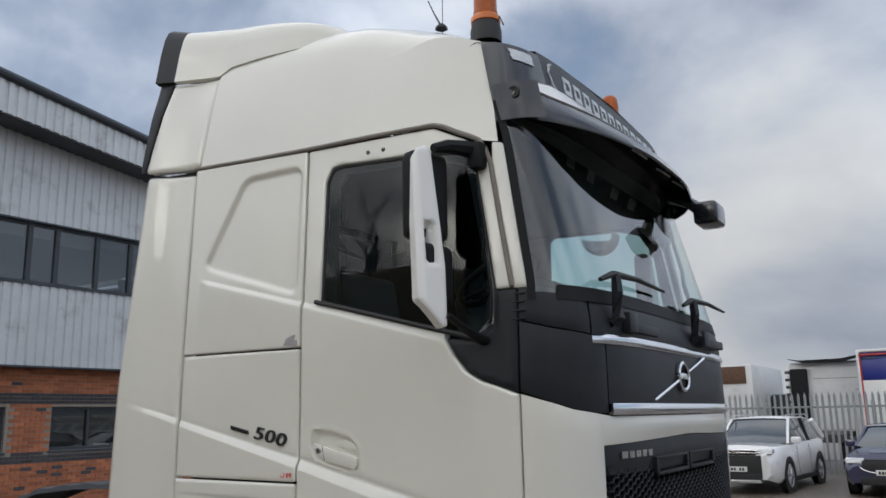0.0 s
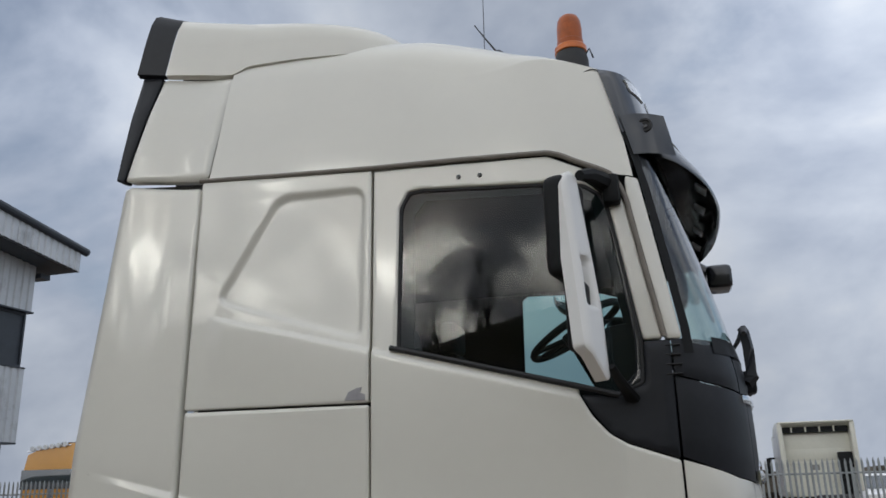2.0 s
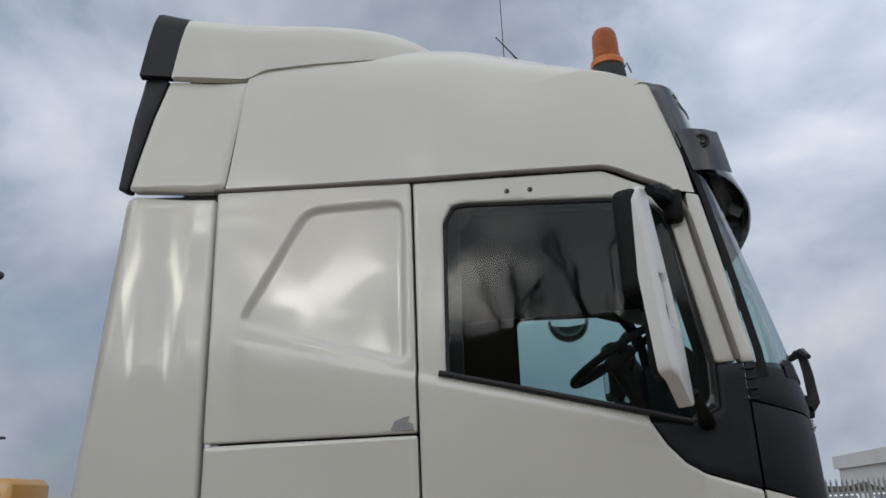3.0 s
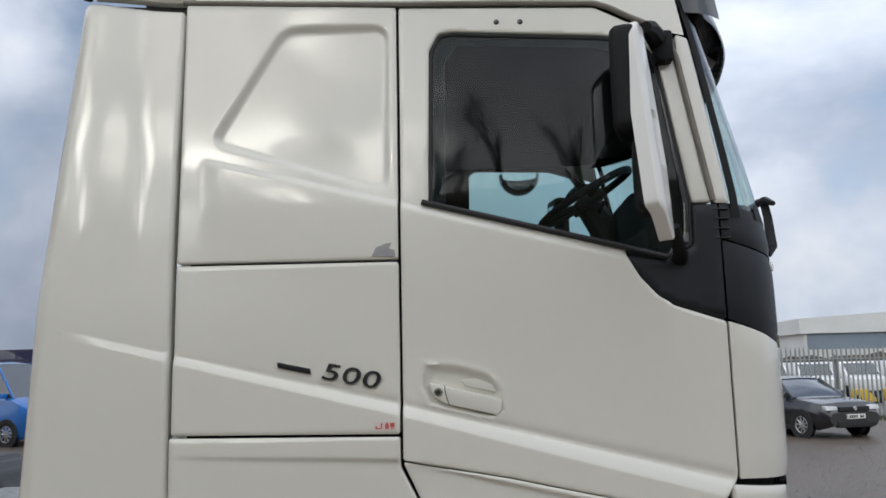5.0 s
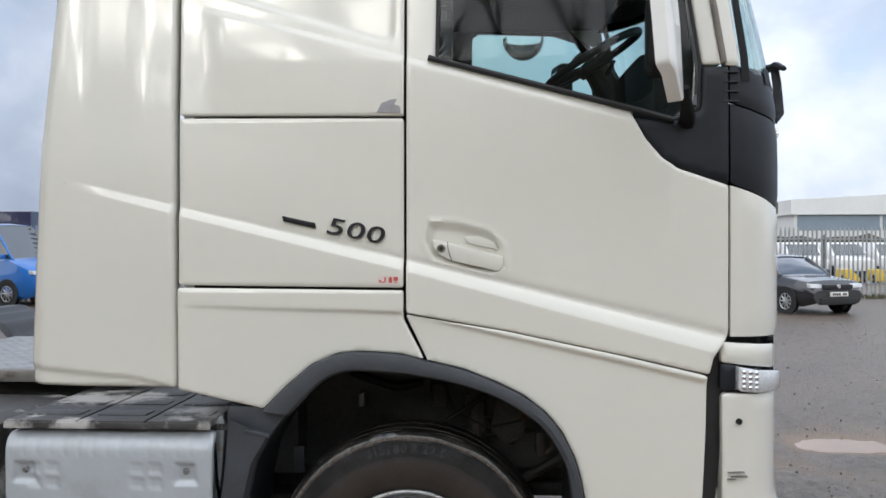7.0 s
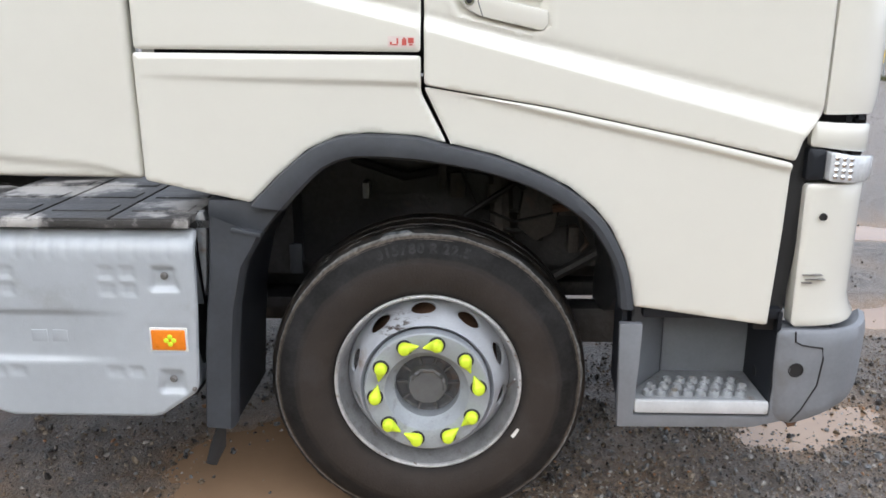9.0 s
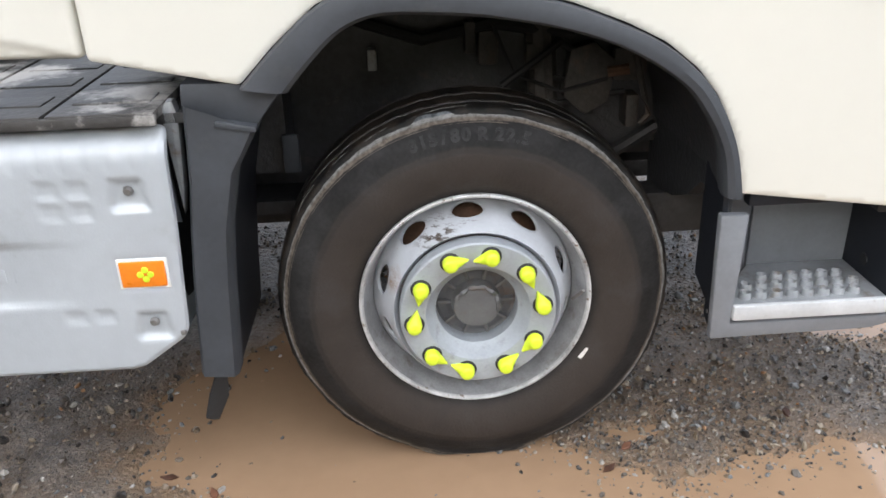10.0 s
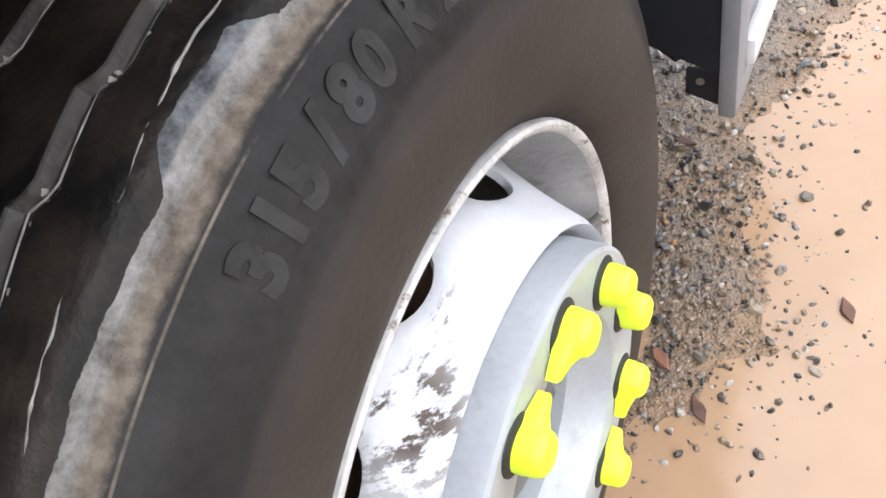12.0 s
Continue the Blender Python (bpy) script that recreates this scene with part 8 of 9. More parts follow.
for k in range(14000):
    s = rng.uniform(near_s + 6, FL)
    o = rng.uniform(-0.5, 1.3)
    p = fpt(s, o, 0)
    b = len(gv)
    a, h, w = rng.uniform(0, 6.28), rng.uniform(0.05, 0.20), 0.012
    gv += [(p.x - w * math.cos(a), p.y - w * math.sin(a), 0), (p.x + w * math.cos(a), p.y + w * math.sin(a), 0), (p.x + rng.uniform(-0.05, 0.05), p.y + rng.uniform(-0.05, 0.05), h)]
    gfc.append((b, b + 1, b + 2))
tagged(mk("verge_grass", gv, gfc, VERGE, smooth=False), "rough green grass along the fence foot", "grass", kind="stuff")


# ---- cars ----
def car_wheel(root, x, y, r, w, nspoke=9):
    s = 1 if y > 0 else -1
    wh = mk("wheel", *lathe([(r * 0.62, w * 0.4), (r * 0.9, w * 0.5), (r, w * 0.35), (r, -w * 0.35), (r * 0.9, -w * 0.5), (r * 0.62, -w * 0.4)], 28, (x, y, r)), CARTYRE, root)
    mk("rim", *lathe([(r * 0.64, s * w * 0.42), (r * 0.60, s * w * 0.30), (r * 0.56, s * w * 0.10), (0.0001, s * w * 0.10)], 24, (x, y, r)), RUBBER, wh)
    for k in range(nspoke):
        a = 2 * math.pi * k / nspoke + 0.3
        mk("spoke", *tube([(x, y + s * w * 0.40, r), (x + r * 0.60 * math.cos(a), y + s * w * 0.34, r + r * 0.60 * math.sin(a))], [0.026, 0.020], 5), ALLOY, wh)
    mk("rim_edge", *lathe([(r * 0.66, s * w * 0.47), (r * 0.64, s * w * 0.50), (r * 0.61, s * w * 0.46), (r * 0.60, s * w * 0.30)], 28, (x, y, r)), ALLOY, wh)


def car(name, label, L, W, H, paint, hood=0.95, belt=0.92, nose_z=0.72, screen=(0.42, 0.16), rear=(-0.36, -0.47), wheel_r=0.33, wheelbase=2.65, tail=0.98, front="plain", clear=0.20):
    """A parked car; x forwards, origin on the ground under its middle."""
    root = thing(name, label, "car")
    hw = W / 2
    xs = np.linspace(-0.5, 0.5, 25)
    rows = []
    for q in xs:
        x = q * L
        e = abs(q) * 2
        w = hw * (1 - 0.16 * max(0, (e - 0.80) / 0.20) ** 1.6)
        zt = lerp(q, (-0.5, -0.46, rear[0], screen[0], 0.46, 0.49, 0.5), (tail * 0.80, tail, belt + 0.06, hood, nose_z + 0.06, nose_z - 0.04, nose_z - 0.16))
        zb = clear + 0.10 * max(0, (e - 0.85) / 0.15)
        mid = zb + (zt - zb) * 0.55
        sec = [(w * 0.88, zb), (w * 0.97, zb + 0.10), (w, mid - 0.05), (w * 0.995, mid + 0.06), (w * 0.955, zt - 0.07), (w * 0.90, zt - 0.015), (w * 0.72, zt + 0.012), (0, zt + 0.03)]
        rows.append([(x, y, z) for y, z in sec] + [(x, -y, z) for y, z in sec[-2::-1]])
    v, f = grid_mesh(rows)
    n = len(rows[0])
    f += [tuple(range(n)), tuple(range(len(v) - 1, len(v) - n - 1, -1))]
    mk("body", v, f, paint, root)
    for sgn in (1, -1):
        part("sill", bm_box(-wheelbase / 2 + wheel_r, wheelbase / 2 - wheel_r, sgn * hw * 0.93 - 0.05, sgn * hw * 0.93 + 0.05, clear - 0.02, clear + 0.09, 0.02), RUBBER, root, "dark plastic sill")
    # cabin: glass body, roof skin and pillars
    st = [(screen[0] * L, belt, 0.90), (screen[1] * L, H - 0.05, 0.74), (screen[1] * L - 0.25, H, 0.72), (rear[0] * L * 0.55, H, 0.70), (rear[0] * L, H - 0.10, 0.68), (rear[1] * L, belt + 0.05, 0.80)]
    grow, rrow = [], []
    for x, z, k in st:
        y = hw * k
        grow.append([(x, hw * 0.91, belt - 0.03), (x, hw * 0.885, belt + 0.02), (x, y * 1.0, max(z - 0.03, belt + 0.03)), (x, y * 0.80, z), (x, 0, z + 0.015), (x, -y * 0.80, z), (x, -y, max(z - 0.03, belt + 0.03)), (x, -hw * 0.885, belt + 0.02), (x, -hw * 0.91, belt - 0.03)])
    mk("window_glass", *grid_mesh(grow), CARGLASS, root)
    for x, z, k in st[1:5]:
        y = hw * k
        rrow.append([(x, y * 1.01, z - 0.035), (x, y * 0.98, z - 0.005), (x, y * 0.80, z + 0.012), (x, 0, z + 0.028), (x, -y * 0.80, z + 0.012), (x, -y * 0.98, z - 0.005), (x, -y * 1.01, z - 0.035)])
    mk("roof", *grid_mesh(rrow), paint, root)
    for sgn in (1, -1):
        a, b = st[0], st[1]
        mk("front_pillar", *tube([(a[0], sgn * hw * 0.89, a[1]), (b[0], sgn * hw * b[2], b[1])], 0.035, 6), paint, root)
        a, b = st[5], st[4]
        mk("rear_pillar", *tube([(a[0], sgn * hw * 0.86, a[1]), (b[0], sgn * hw * b[2], b[1])], 0.075, 6), paint, root)
        xm = (screen[1] + rear[0]) * 0.5 * L
        mk("middle_pillar", *tube([(xm, sgn * hw * 0.90, belt), (xm, sgn * hw * 0.73, H - 0.03)], 0.028, 6), RUBBER, root)
        part("door_mirror", bm_box(screen[0] * L - 0.32, screen[0] * L - 0.20, sgn * hw * 0.93 - 0.02 if sgn > 0 else sgn * (hw * 0.93 + 0.20), sgn * hw * 0.93 + 0.20 if sgn > 0 else sgn * hw * 0.93 + 0.02, belt + 0.0, belt + 0.15, 0.04, 2), paint, root)
        for xx in (wheelbase / 2, -wheelbase / 2):
            mk("wheel_arch", *lathe([(wheel_r * 1.22, 0.0), (wheel_r * 1.20, sgn * 0.012), (wheel_r * 1.0, sgn * 0.012), (wheel_r * 0.5, -sgn * 0.02)], 28, (xx + 0.02, sgn * (hw - 0.004), wheel_r)), RUBBER, root)
            car_wheel(root, xx + 0.02, sgn * (hw - 0.09), wheel_r, 0.20)
        part("head_lamp", bm_from(*prism([(L * 0.455, nose_z + 0.02), (L * 0.487, nose_z - 0.01), (L * 0.492, nose_z - 0.10), (L * 0.45, nose_z - 0.08)], sgn * hw * 0.52, sgn * hw * 0.90), bevel=0.012), CLEAR, root)
        for z in (belt - 0.16,):
            part("door_grip", bm_box(-0.10 * L, -0.10 * L + 0.18, sgn * hw - 0.012, sgn * hw + 0.02, z - 0.015, z + 0.015, 0.006), paint, root)
    g = part("grille", bm_box(L * 0.480, L * 0.503, -hw * 0.50, hw * 0.50, nose_z - 0.12, nose_z - 0.02, 0.01), RUBBER, root)
    part("lower_intake", bm_box(L * 0.480, L * 0.506, -hw * 0.62, hw * 0.62, clear + 0.06, clear + 0.22, 0.02), RUBBER, root)
    pl = part("number_plate", bm_box(L * 0.500, L * 0.512, -0.26, 0.26, clear + 0.26, clear + 0.37, 0.004), WHITE, root, "white number plate with plain bars")
    for k in range(7):
        if k == 4:
            continue
        part("plate_bar", bm_box(L * 0.5115, L * 0.5135, -0.21 + k * 0.062, -0.17 + k * 0.062, clear + 0.285, clear + 0.345), RUBBER, pl)
    if front == "chrome":
        for z in (nose_z - 0.02, nose_z - 0.075):
            part("chrome_bar", bm_box(L * 0.496, L * 0.508, -hw * 0.62, hw * 0.62, z - 0.012, z + 0.012, 0.006), CHROME, g)
        for sgn in (1, -1):
            part("bumper_blade", bm_from(*prism([(L * 0.49, nose_z - 0.08), (L * 0.503, nose_z - 0.12), (L * 0.500, clear + 0.12), (L * 0.485, clear + 0.08)], sgn * hw * 0.70, sgn * hw * 0.78), bevel=0.015), WHITE, g)
    if front == "chrome":
        part("nose_panel", bm_box(L * 0.485, L * 0.5035, -hw * 0.64, hw * 0.64, clear + 0.12, nose_z - 0.13, 0.02), RUBBER, g, "black lower nose panel")
        part("skid_plate", bm_box(L * 0.480, L * 0.507, -hw * 0.60, hw * 0.60, clear + 0.02, clear + 0.09, 0.015), ALLOY, g)
        for sgn in (1, -1):
            mk("fog_lamp", *lathe([(0.0001, -0.01), (0.05, -0.008), (0.06, 0.01)], 14, (0, 0, 0)), CLEAR, g).matrix_basis = Matrix.Translation((L * 0.493, sgn * hw * 0.82, clear + 0.20)) @ Matrix.Rotation(radians(90), 4, "Z")
            mk("roof_rail", *tube([(0.10 * L, sgn * hw * 0.70, H), (0.07 * L, sgn * hw * 0.70, H + 0.05), (-0.30 * L, sgn * hw * 0.69, H + 0.05), (-0.36 * L, sgn * hw * 0.68, H - 0.02)], 0.016, 6), ALLOY, root)
    if front in ("chrome", "oval"):
        for sgn in (1, -1):
            mk("door_seam", *tube([(screen[0] * L * 0.55, sgn * (hw + 0.001), clear + 0.15), (screen[0] * L * 0.62, sgn * (hw + 0.001), (belt + clear) * 0.6), (screen[0] * L * 0.55, sgn * hw * 0.97, belt - 0.05)], 0.004, 4), RUBBER, root)
            mk("door_seam", *tube([(-0.10 * L, sgn * (hw + 0.001), clear + 0.12), (-0.10 * L, sgn * (hw + 0.001), (belt + clear) * 0.6), (-0.10 * L, sgn * hw * 0.97, belt - 0.05)], 0.004, 4), RUBBER, root)
    if front == "oval":
        mk("grille_rim", *tube([(L * 0.505, hw * 0.60 * math.cos(a), nose_z - 0.16 + 0.15 * math.sin(a)) for a in np.linspace(math.pi, 2 * math.pi, 15)], 0.014, 6), CHROME, g)
        part("grille_fill", bm_box(L * 0.490, L * 0.504, -hw * 0.56, hw * 0.56, nose_z - 0.26, nose_z - 0.04, 0.04), RUBBER, g)
    mk("bonnet_badge", *lathe([(0.0001, -0.01), (0.045, -0.01), (0.05, 0.01)], 14, (0, 0, 0)), CHROME, g).matrix_basis = Matrix.Translation((L * 0.506, 0, nose_z - 0.06)) @ Matrix.Rotation(radians(90), 4, "Z")
    return root


def put(root, x, y, heading, z=0.014):
    """Parks a thing with its front to the heading (dx, dy)."""
    root.matrix_basis = Matrix.Translation((x, y, z)) @ Matrix.Rotation(math.atan2(heading[1], heading[0]), 4, "Z")


SUVW = mat("white_car_paint", (0.80, 0.80, 0.80), 0.3, coat=1.0, var=0.03, scale=2)
NAVY = mat("dark_blue_car_paint", (0.010, 0.013, 0.060), 0.3, coat=1.0, var=0.1, scale=2)
BLACKC = mat("black_car_paint", (0.007, 0.008, 0.012), 0.3, coat=1.0, var=0.1, scale=2)
VANB = mat("bright_blue_paint", (0.010, 0.16, 0.55), 0.3, coat=1.0, var=0.06, scale=2)
suv = car("suv", "white sport utility car parked by the palisade fence", 4.66, 1.80, 1.66, SUVW, hood=1.05, belt=1.06, nose_z=0.98, screen=(0.22, 0.07), rear=(-0.42, -0.485), wheel_r=0.36, wheelbase=2.67, tail=1.05, front="chrome", clear=0.24)
put(suv, -1.60, 18.65, (-0.10, -1.0))
saloon = car("saloon_car", "dark blue saloon car parked beside the white car", 4.85, 1.85, 1.46, NAVY, hood=0.97, belt=0.98, nose_z=0.80, screen=(0.22, 0.05), rear=(-0.30, -0.44), wheel_r=0.34, wheelbase=2.85, tail=1.0, front="oval")
put(saloon, 1.35, 18.9, (-0.06, -1.0))
hatch = car("hatchback_car", "black hatchback car parked on the gravel", 4.15, 1.74, 1.43, BLACKC, hood=0.94, belt=0.93, nose_z=0.76, screen=(0.24, 0.08), rear=(-0.40, -0.485), wheel_r=0.31, wheelbase=2.51, tail=0.95)
put(hatch, 8.15, 18.95, (0.36, -0.93))
van = car("panel_van", "bright blue panel van parked behind the lorry", 4.9, 1.90, 2.30, VANB, hood=1.32, belt=1.30, nose_z=0.98, screen=(0.33, 0.16), rear=(-0.47, -0.495), wheel_r=0.34, wheelbase=3.0, tail=1.2)
put(van, -14.07, 20.27, (0.95, -0.30))

# ---- lorries and trailers beyond the fence ----
TRWH = mat("trailer_white", (0.70, 0.70, 0.69), 0.45, var=0.06, scale=1.2, dirt=(0.45, 0.43, 0.40), dirt_at=(0.58, 0.85), dscale=0.9)
TRBL = mat("blue_curtain", (0.018, 0.040, 0.20), 0.5, var=0.12, scale=1.5, bump=0.2, bscale=3)
REDM = mat("red_marking", (0.50, 0.03, 0.02), 0.45, var=0.08)
PALECAB = mat("pale_cream_cab", (0.66, 0.65, 0.56), 0.35, coat=0.5, var=0.05, scale=1.5, dirt=(0.36, 0.34, 0.28), dirt_at=(0.60, 0.8), dscale=1.6)
YELL = mat("yellow_ochre_paint", (0.52, 0.24, 0.02), 0.35, coat=0.6, var=0.05, scale=2)


def trailer(label, x0, x1, y, length, top, slant):
    """Curtain-sided trailer seen from behind."""
    r = thing("box_trailer", label, "trailer", ((x0 + x1) / 2, y + length / 2, 0))
    def sh(o):
        o.matrix_basis = Matrix.Translation((x1, y, 0)) @ Matrix.Rotation(slant, 4, "Z") @ Matrix.Translation((-x1, -y, 0))
        return o
    sh(part("curtain_body", bm_box(x0 + 0.03, x1 - 0.02, y + 0.06, y + length, 1.15, top - 0.06, 0.02), TRBL, r, "blue curtain side"))
    sh(part("roof_rail", bm_box(x0, x1, y, y + length, top - 0.09, top, 0.03), TRWH, r))
    sh(part("rear_door", bm_box(x0 + 0.08, x1 - 0.08, y - 0.01, y + 0.05, 1.05, 2.72, 0.01), TRWH, r, "white rear door"))
    sh(part("rear_panel", bm_box(x0 + 0.14, x1 - 0.14, y - 0.02, y + 0.05, 2.73, 3.36, 0.01), mat("rear_blue_panel", (0.012, 0.022, 0.20), 0.35, var=0.06), r, "dark blue upper rear panel"))
    for a in (x0, x1 - 0.08):
        sh(part("rear_post", bm_box(a, a + 0.08, y - 0.03, y + 0.08, 1.0, top - 0.05, 0.01), TRWH, r))
        sh(part("red_stripe", bm_box(a + 0.075 if a == x0 else a - 0.045, a + 0.12 if a == x0 else a + 0.005, y - 0.034, y + 0.02, 1.0, top - 0.14), REDM, r))
    sh(part("red_stripe", bm_box(x0 + 0.08, x1 - 0.08, y - 0.034, y + 0.02, top - 0.20, top - 0.15), REDM, r))
    sh(part("underframe", bm_box(x0 + 0.2, x1 - 0.2, y, y + length, 0.95, 1.12), DARK, r))
    sh(part("rear_bumper", bm_box(x0 + 0.1, x1 - 0.1, y, y + 0.12, 0.45, 0.58, 0.02), DARK, r))
    for k in range(3):
        for xx in (x0 + 0.05, x1 - 0.40):
            sh(mk("trailer_tyre", *lathe([(0.2, 0.0), (0.5, 0.0), (0.5, 0.35), (0.2, 0.35)], 24, (0, 0, 0)), CARTYRE, r)).matrix_basis = Matrix.Translation((x1, y, 0)) @ Matrix.Rotation(slant, 4, "Z") @ Matrix.Translation((xx + (0 - x1), 1.6 + k * 1.3, 0.5)) @ Matrix.Rotation(radians(-90), 4, "Z")
    for k in range(3):
        sh(part("door_lamp", bm_box(x0 + 0.35 + k * 0.85, x0 + 0.47 + k * 0.85, y - 0.05, y, 3.40, 3.45, 0.01), DARK, r))
    return r


trailer("curtain-sided trailer with dark blue upper rear panel", -0.12, 2.40, 26.6, 13.0, 3.72, radians(-3))


def cab_back(label, x0, x1, y, top, paint, stack=False, dark_side=True):
    """Tractor unit seen from behind."""
    r = thing("lorry_cab", label, "truck", ((x0 + x1) / 2, y, 0))
    part("cab_shell", bm_box(x0 + 0.05, x1 - 0.05, y, y + 2.2, 1.15, top - 0.35, 0.06, 3), paint, r)
    part("rear_recess", bm_box(x0 + 0.30, x1 - 0.30, y - 0.015, y + 0.05, 2.35, 2.72, 0.01), paint, r)
    part("rear_rib", bm_box(x0 + 0.25, x1 - 0.25, y - 0.03, y + 0.05, 2.22, 2.28, 0.01), paint, r)
    for a, b in () if stack else ((x0, x0 + 0.16), (x1 - 0.16, x1)):
        part("side_deflector", bm_box(a, b, y - 0.45, y + 0.3, 1.3, top - 0.05, 0.05, 3), paint, r)
    if stack:
        part("upper_shell", bm_box(x0 + 0.12, x1 - 0.06, y + 0.02, y + 2.0, top - 0.40, top - 0.16, 0.05, 3), paint, r)
    else:
        part("roof_deflector", bm_from(*prism([(y - 0.5, top), (y - 0.5, top - 0.05), (y + 0.4, top - 0.42), (y + 1.6, top - 0.42), (y + 1.2, top - 0.1), (y + 0.3, top + 0.02)], x0 + 0.03, x1 - 0.03, "x"), bevel=0.02), paint, r)
    if stack:
        part("exhaust_pipe", bm_box(x0 + 0.16, x0 + 0.72, y - 0.30, y - 0.01, 1.2, top - 0.38, 0.08, 3), INTER, r, "tall black exhaust stack cover")
        for k in range(6):
            part("stack_clip", bm_box(x0 + 0.02, x0 + 0.20, y - 0.34, y - 0.26, 1.8 + k * 0.25, 1.9 + k * 0.25, 0.02), DARK, r)
        part("panel_line", bm_box(x0 + 0.85, x1 - 0.2, y - 0.012, y + 0.01, 2.86, 2.88), METAL, r)
        part("panel_line", bm_box(x0 + 0.85, x1 - 0.2, y - 0.012, y + 0.01, 2.46, 2.48), METAL, r)
        part("spoiler_lip", bm_from(*prism([(x0 + 0.10, top - 0.02), (x0 + 0.5, top - 0.10), (x1 - 0.6, top - 0.09), (x1 + 0.05, top + 0.03), (x1 + 0.05, top - 0.02), (x1 - 0.6, top - 0.19), (x0 + 0.6, top - 0.18), (x0 + 0.20, top - 0.06)], y - 0.35, y + 0.10)), INTER, r, "dark roof deflector edge")
        part("rear_frame", bm_box(x0 + 0.5, x1 - 0.5, y - 3.6, y + 1.0, 0.85, 1.08), DARK, r)
        for xx in (x0 + 0.02, x1 - 0.62):
            mk("drive_tyre", *lathe([(0.2, 0.0), (0.5, 0.0), (0.5, 0.6), (0.2, 0.6)], 24, (0, 0, 0)), CARTYRE, r).matrix_basis = Matrix.Translation((xx, y - 2.4, 0.5)) @ Matrix.Rotation(radians(-90), 4, "Z")
        return r
    # near-black box painting the shade below the roof deflector
    part("deflector_shadow", bm_box(x0 + 0.18, x1 - 0.18, y - 0.2, y - 0.02, top - 0.36, top - 0.16), INTER, r)
    for k in range(4):
        part("deflector_strut", bm_box(x0 + 0.45 + k * 0.45, x0 + 0.50 + k * 0.45, y - 0.25, y - 0.19, top - 0.36, top - 0.12), paint, r)
    if dark_side:
        part("air_intake", bm_box(x1 - 0.62, x1 - 0.12, y - 0.22, y - 0.005, 1.2, 2.60, 0.06, 3), INTER, r)
    part("rear_frame", bm_box(x0 + 0.5, x1 - 0.5, y - 3.6, y + 1.0, 0.85, 1.08), DARK, r)
    part("trailer_coupling", bm_box(x0 + 0.75, x1 - 0.75, y - 2.9, y - 1.9, 1.08, 1.25, 0.05), DARK, r)
    for xx in (x0 + 0.02, x1 - 0.62):
        mk("drive_tyre", *lathe([(0.2, 0.0), (0.5, 0.0), (0.5, 0.6), (0.2, 0.6)], 24, (0, 0, 0)), CARTYRE, r).matrix_basis = Matrix.Translation((xx, y - 2.4, 0.5)) @ Matrix.Rotation(radians(-90), 4, "Z")
    part("side_mirror", bm_box(x0 - 0.24, x0 - 0.06, y + 1.9, y + 2.0, 1.8, 2.5, 0.04), INTER, r)
    part("mirror_stay", bm_box(x0 - 0.14, x0 + 0.08, y + 1.93, y + 1.98, 2.45, 2.52, 0.01), INTER, r)
    part("data_plate", bm_box(x0 + 0.95, x0 + 1.25, y - 0.012, y + 0.01, 2.02, 2.2), METAL, r)
    return r


cab_back("pale cream lorry cab seen from behind beyond the fence", 4.62, 7.08, 28.0, 3.64, PALECAB)
cab_back("white lorry cab with dark side tank beyond the fence", -2.50, -0.05, 27.8, 3.60, TRWH, stack=True)
boxl = thing("box_lorry", "white box lorry with brown load top beyond the fence", "truck", (-4.2, 27, 0))
part("box_body", bm_box(-6.3, -3.35, 26.4, 32.0, 1.1, 3.40, 0.03), TRWH, boxl)
part("brown_panel", bm_box(-6.2, -3.55, 26.36, 26.45, 2.75, 3.34, 0.01), RUST, boxl, "brown upper panel")
part("underframe", bm_box(-6.1, -3.5, 26.6, 31.5, 0.5, 1.1), DARK, boxl)
part("cab", bm_box(-3.3, -2.5, 29, 31, 0.6, 2.4, 0.1, 3), FRAMEM, boxl)

# yellow lorry, lamp post and blue box on the left
yl = thing("yellow_lorry", "yellow ochre lorry cab with roof light bar beyond the fence", "truck", (-26, 28.5, 0))
part("cab_shell", bm_from(*prism([(-27.05, 1.2), (-27.05, 2.9), (-26.9, 3.62), (-26.2, 3.86), (-24.6, 4.06), (-22.9, 4.06), (-22.6, 3.8), (-22.6, 1.2)], 28.0, 30.4), bevel=0.06), YELL, yl, "yellow ochre cab")
part("windscreen_band", bm_box(-27.12, -23.2, 27.97, 28.2, 2.10, 2.95, 0.03), CARGLASS, yl)
for k in range(6):
    mk("roof_lamp", *lathe([(0.0001, -0.05), (0.11, -0.05), (0.12, 0.05)], 12, (-26.6 + k * 0.34, 27.95, 3.86 + k * 0.03)), CLEAR, yl)
mk("light_bar", *tube([(-26.9, 28.0, 3.74), (-24.6, 28.0, 3.98)], 0.03, 6), CHROME, yl)
part("roof_air_horn", bm_box(-25.6, -24.4, 28.4, 29.0, 4.0, 4.12, 0.03), INTER, yl)
part("underframe", bm_box(-28.8, -20, 28.1, 30.3, 0.4, 1.2), DARK, yl)
post = thing("lamp_post", "tall grey yard lamp post with a square lantern", "lamp post", (-33, 40, 0))
mk("pole", *tube([(-33.05, 40, 0), (-33.0, 40, 7.1)], [0.10, 0.06], 8), FRAMEM, post)
part("lantern", bm_box(-33.1, -32.55, 39.8, 40.2, 7.1, 7.25, 0.03), FRAMEM, post)
blueb = thing("blue_box_body", "dark blue box body standing behind the van", "trailer", (-20, 25, 0))
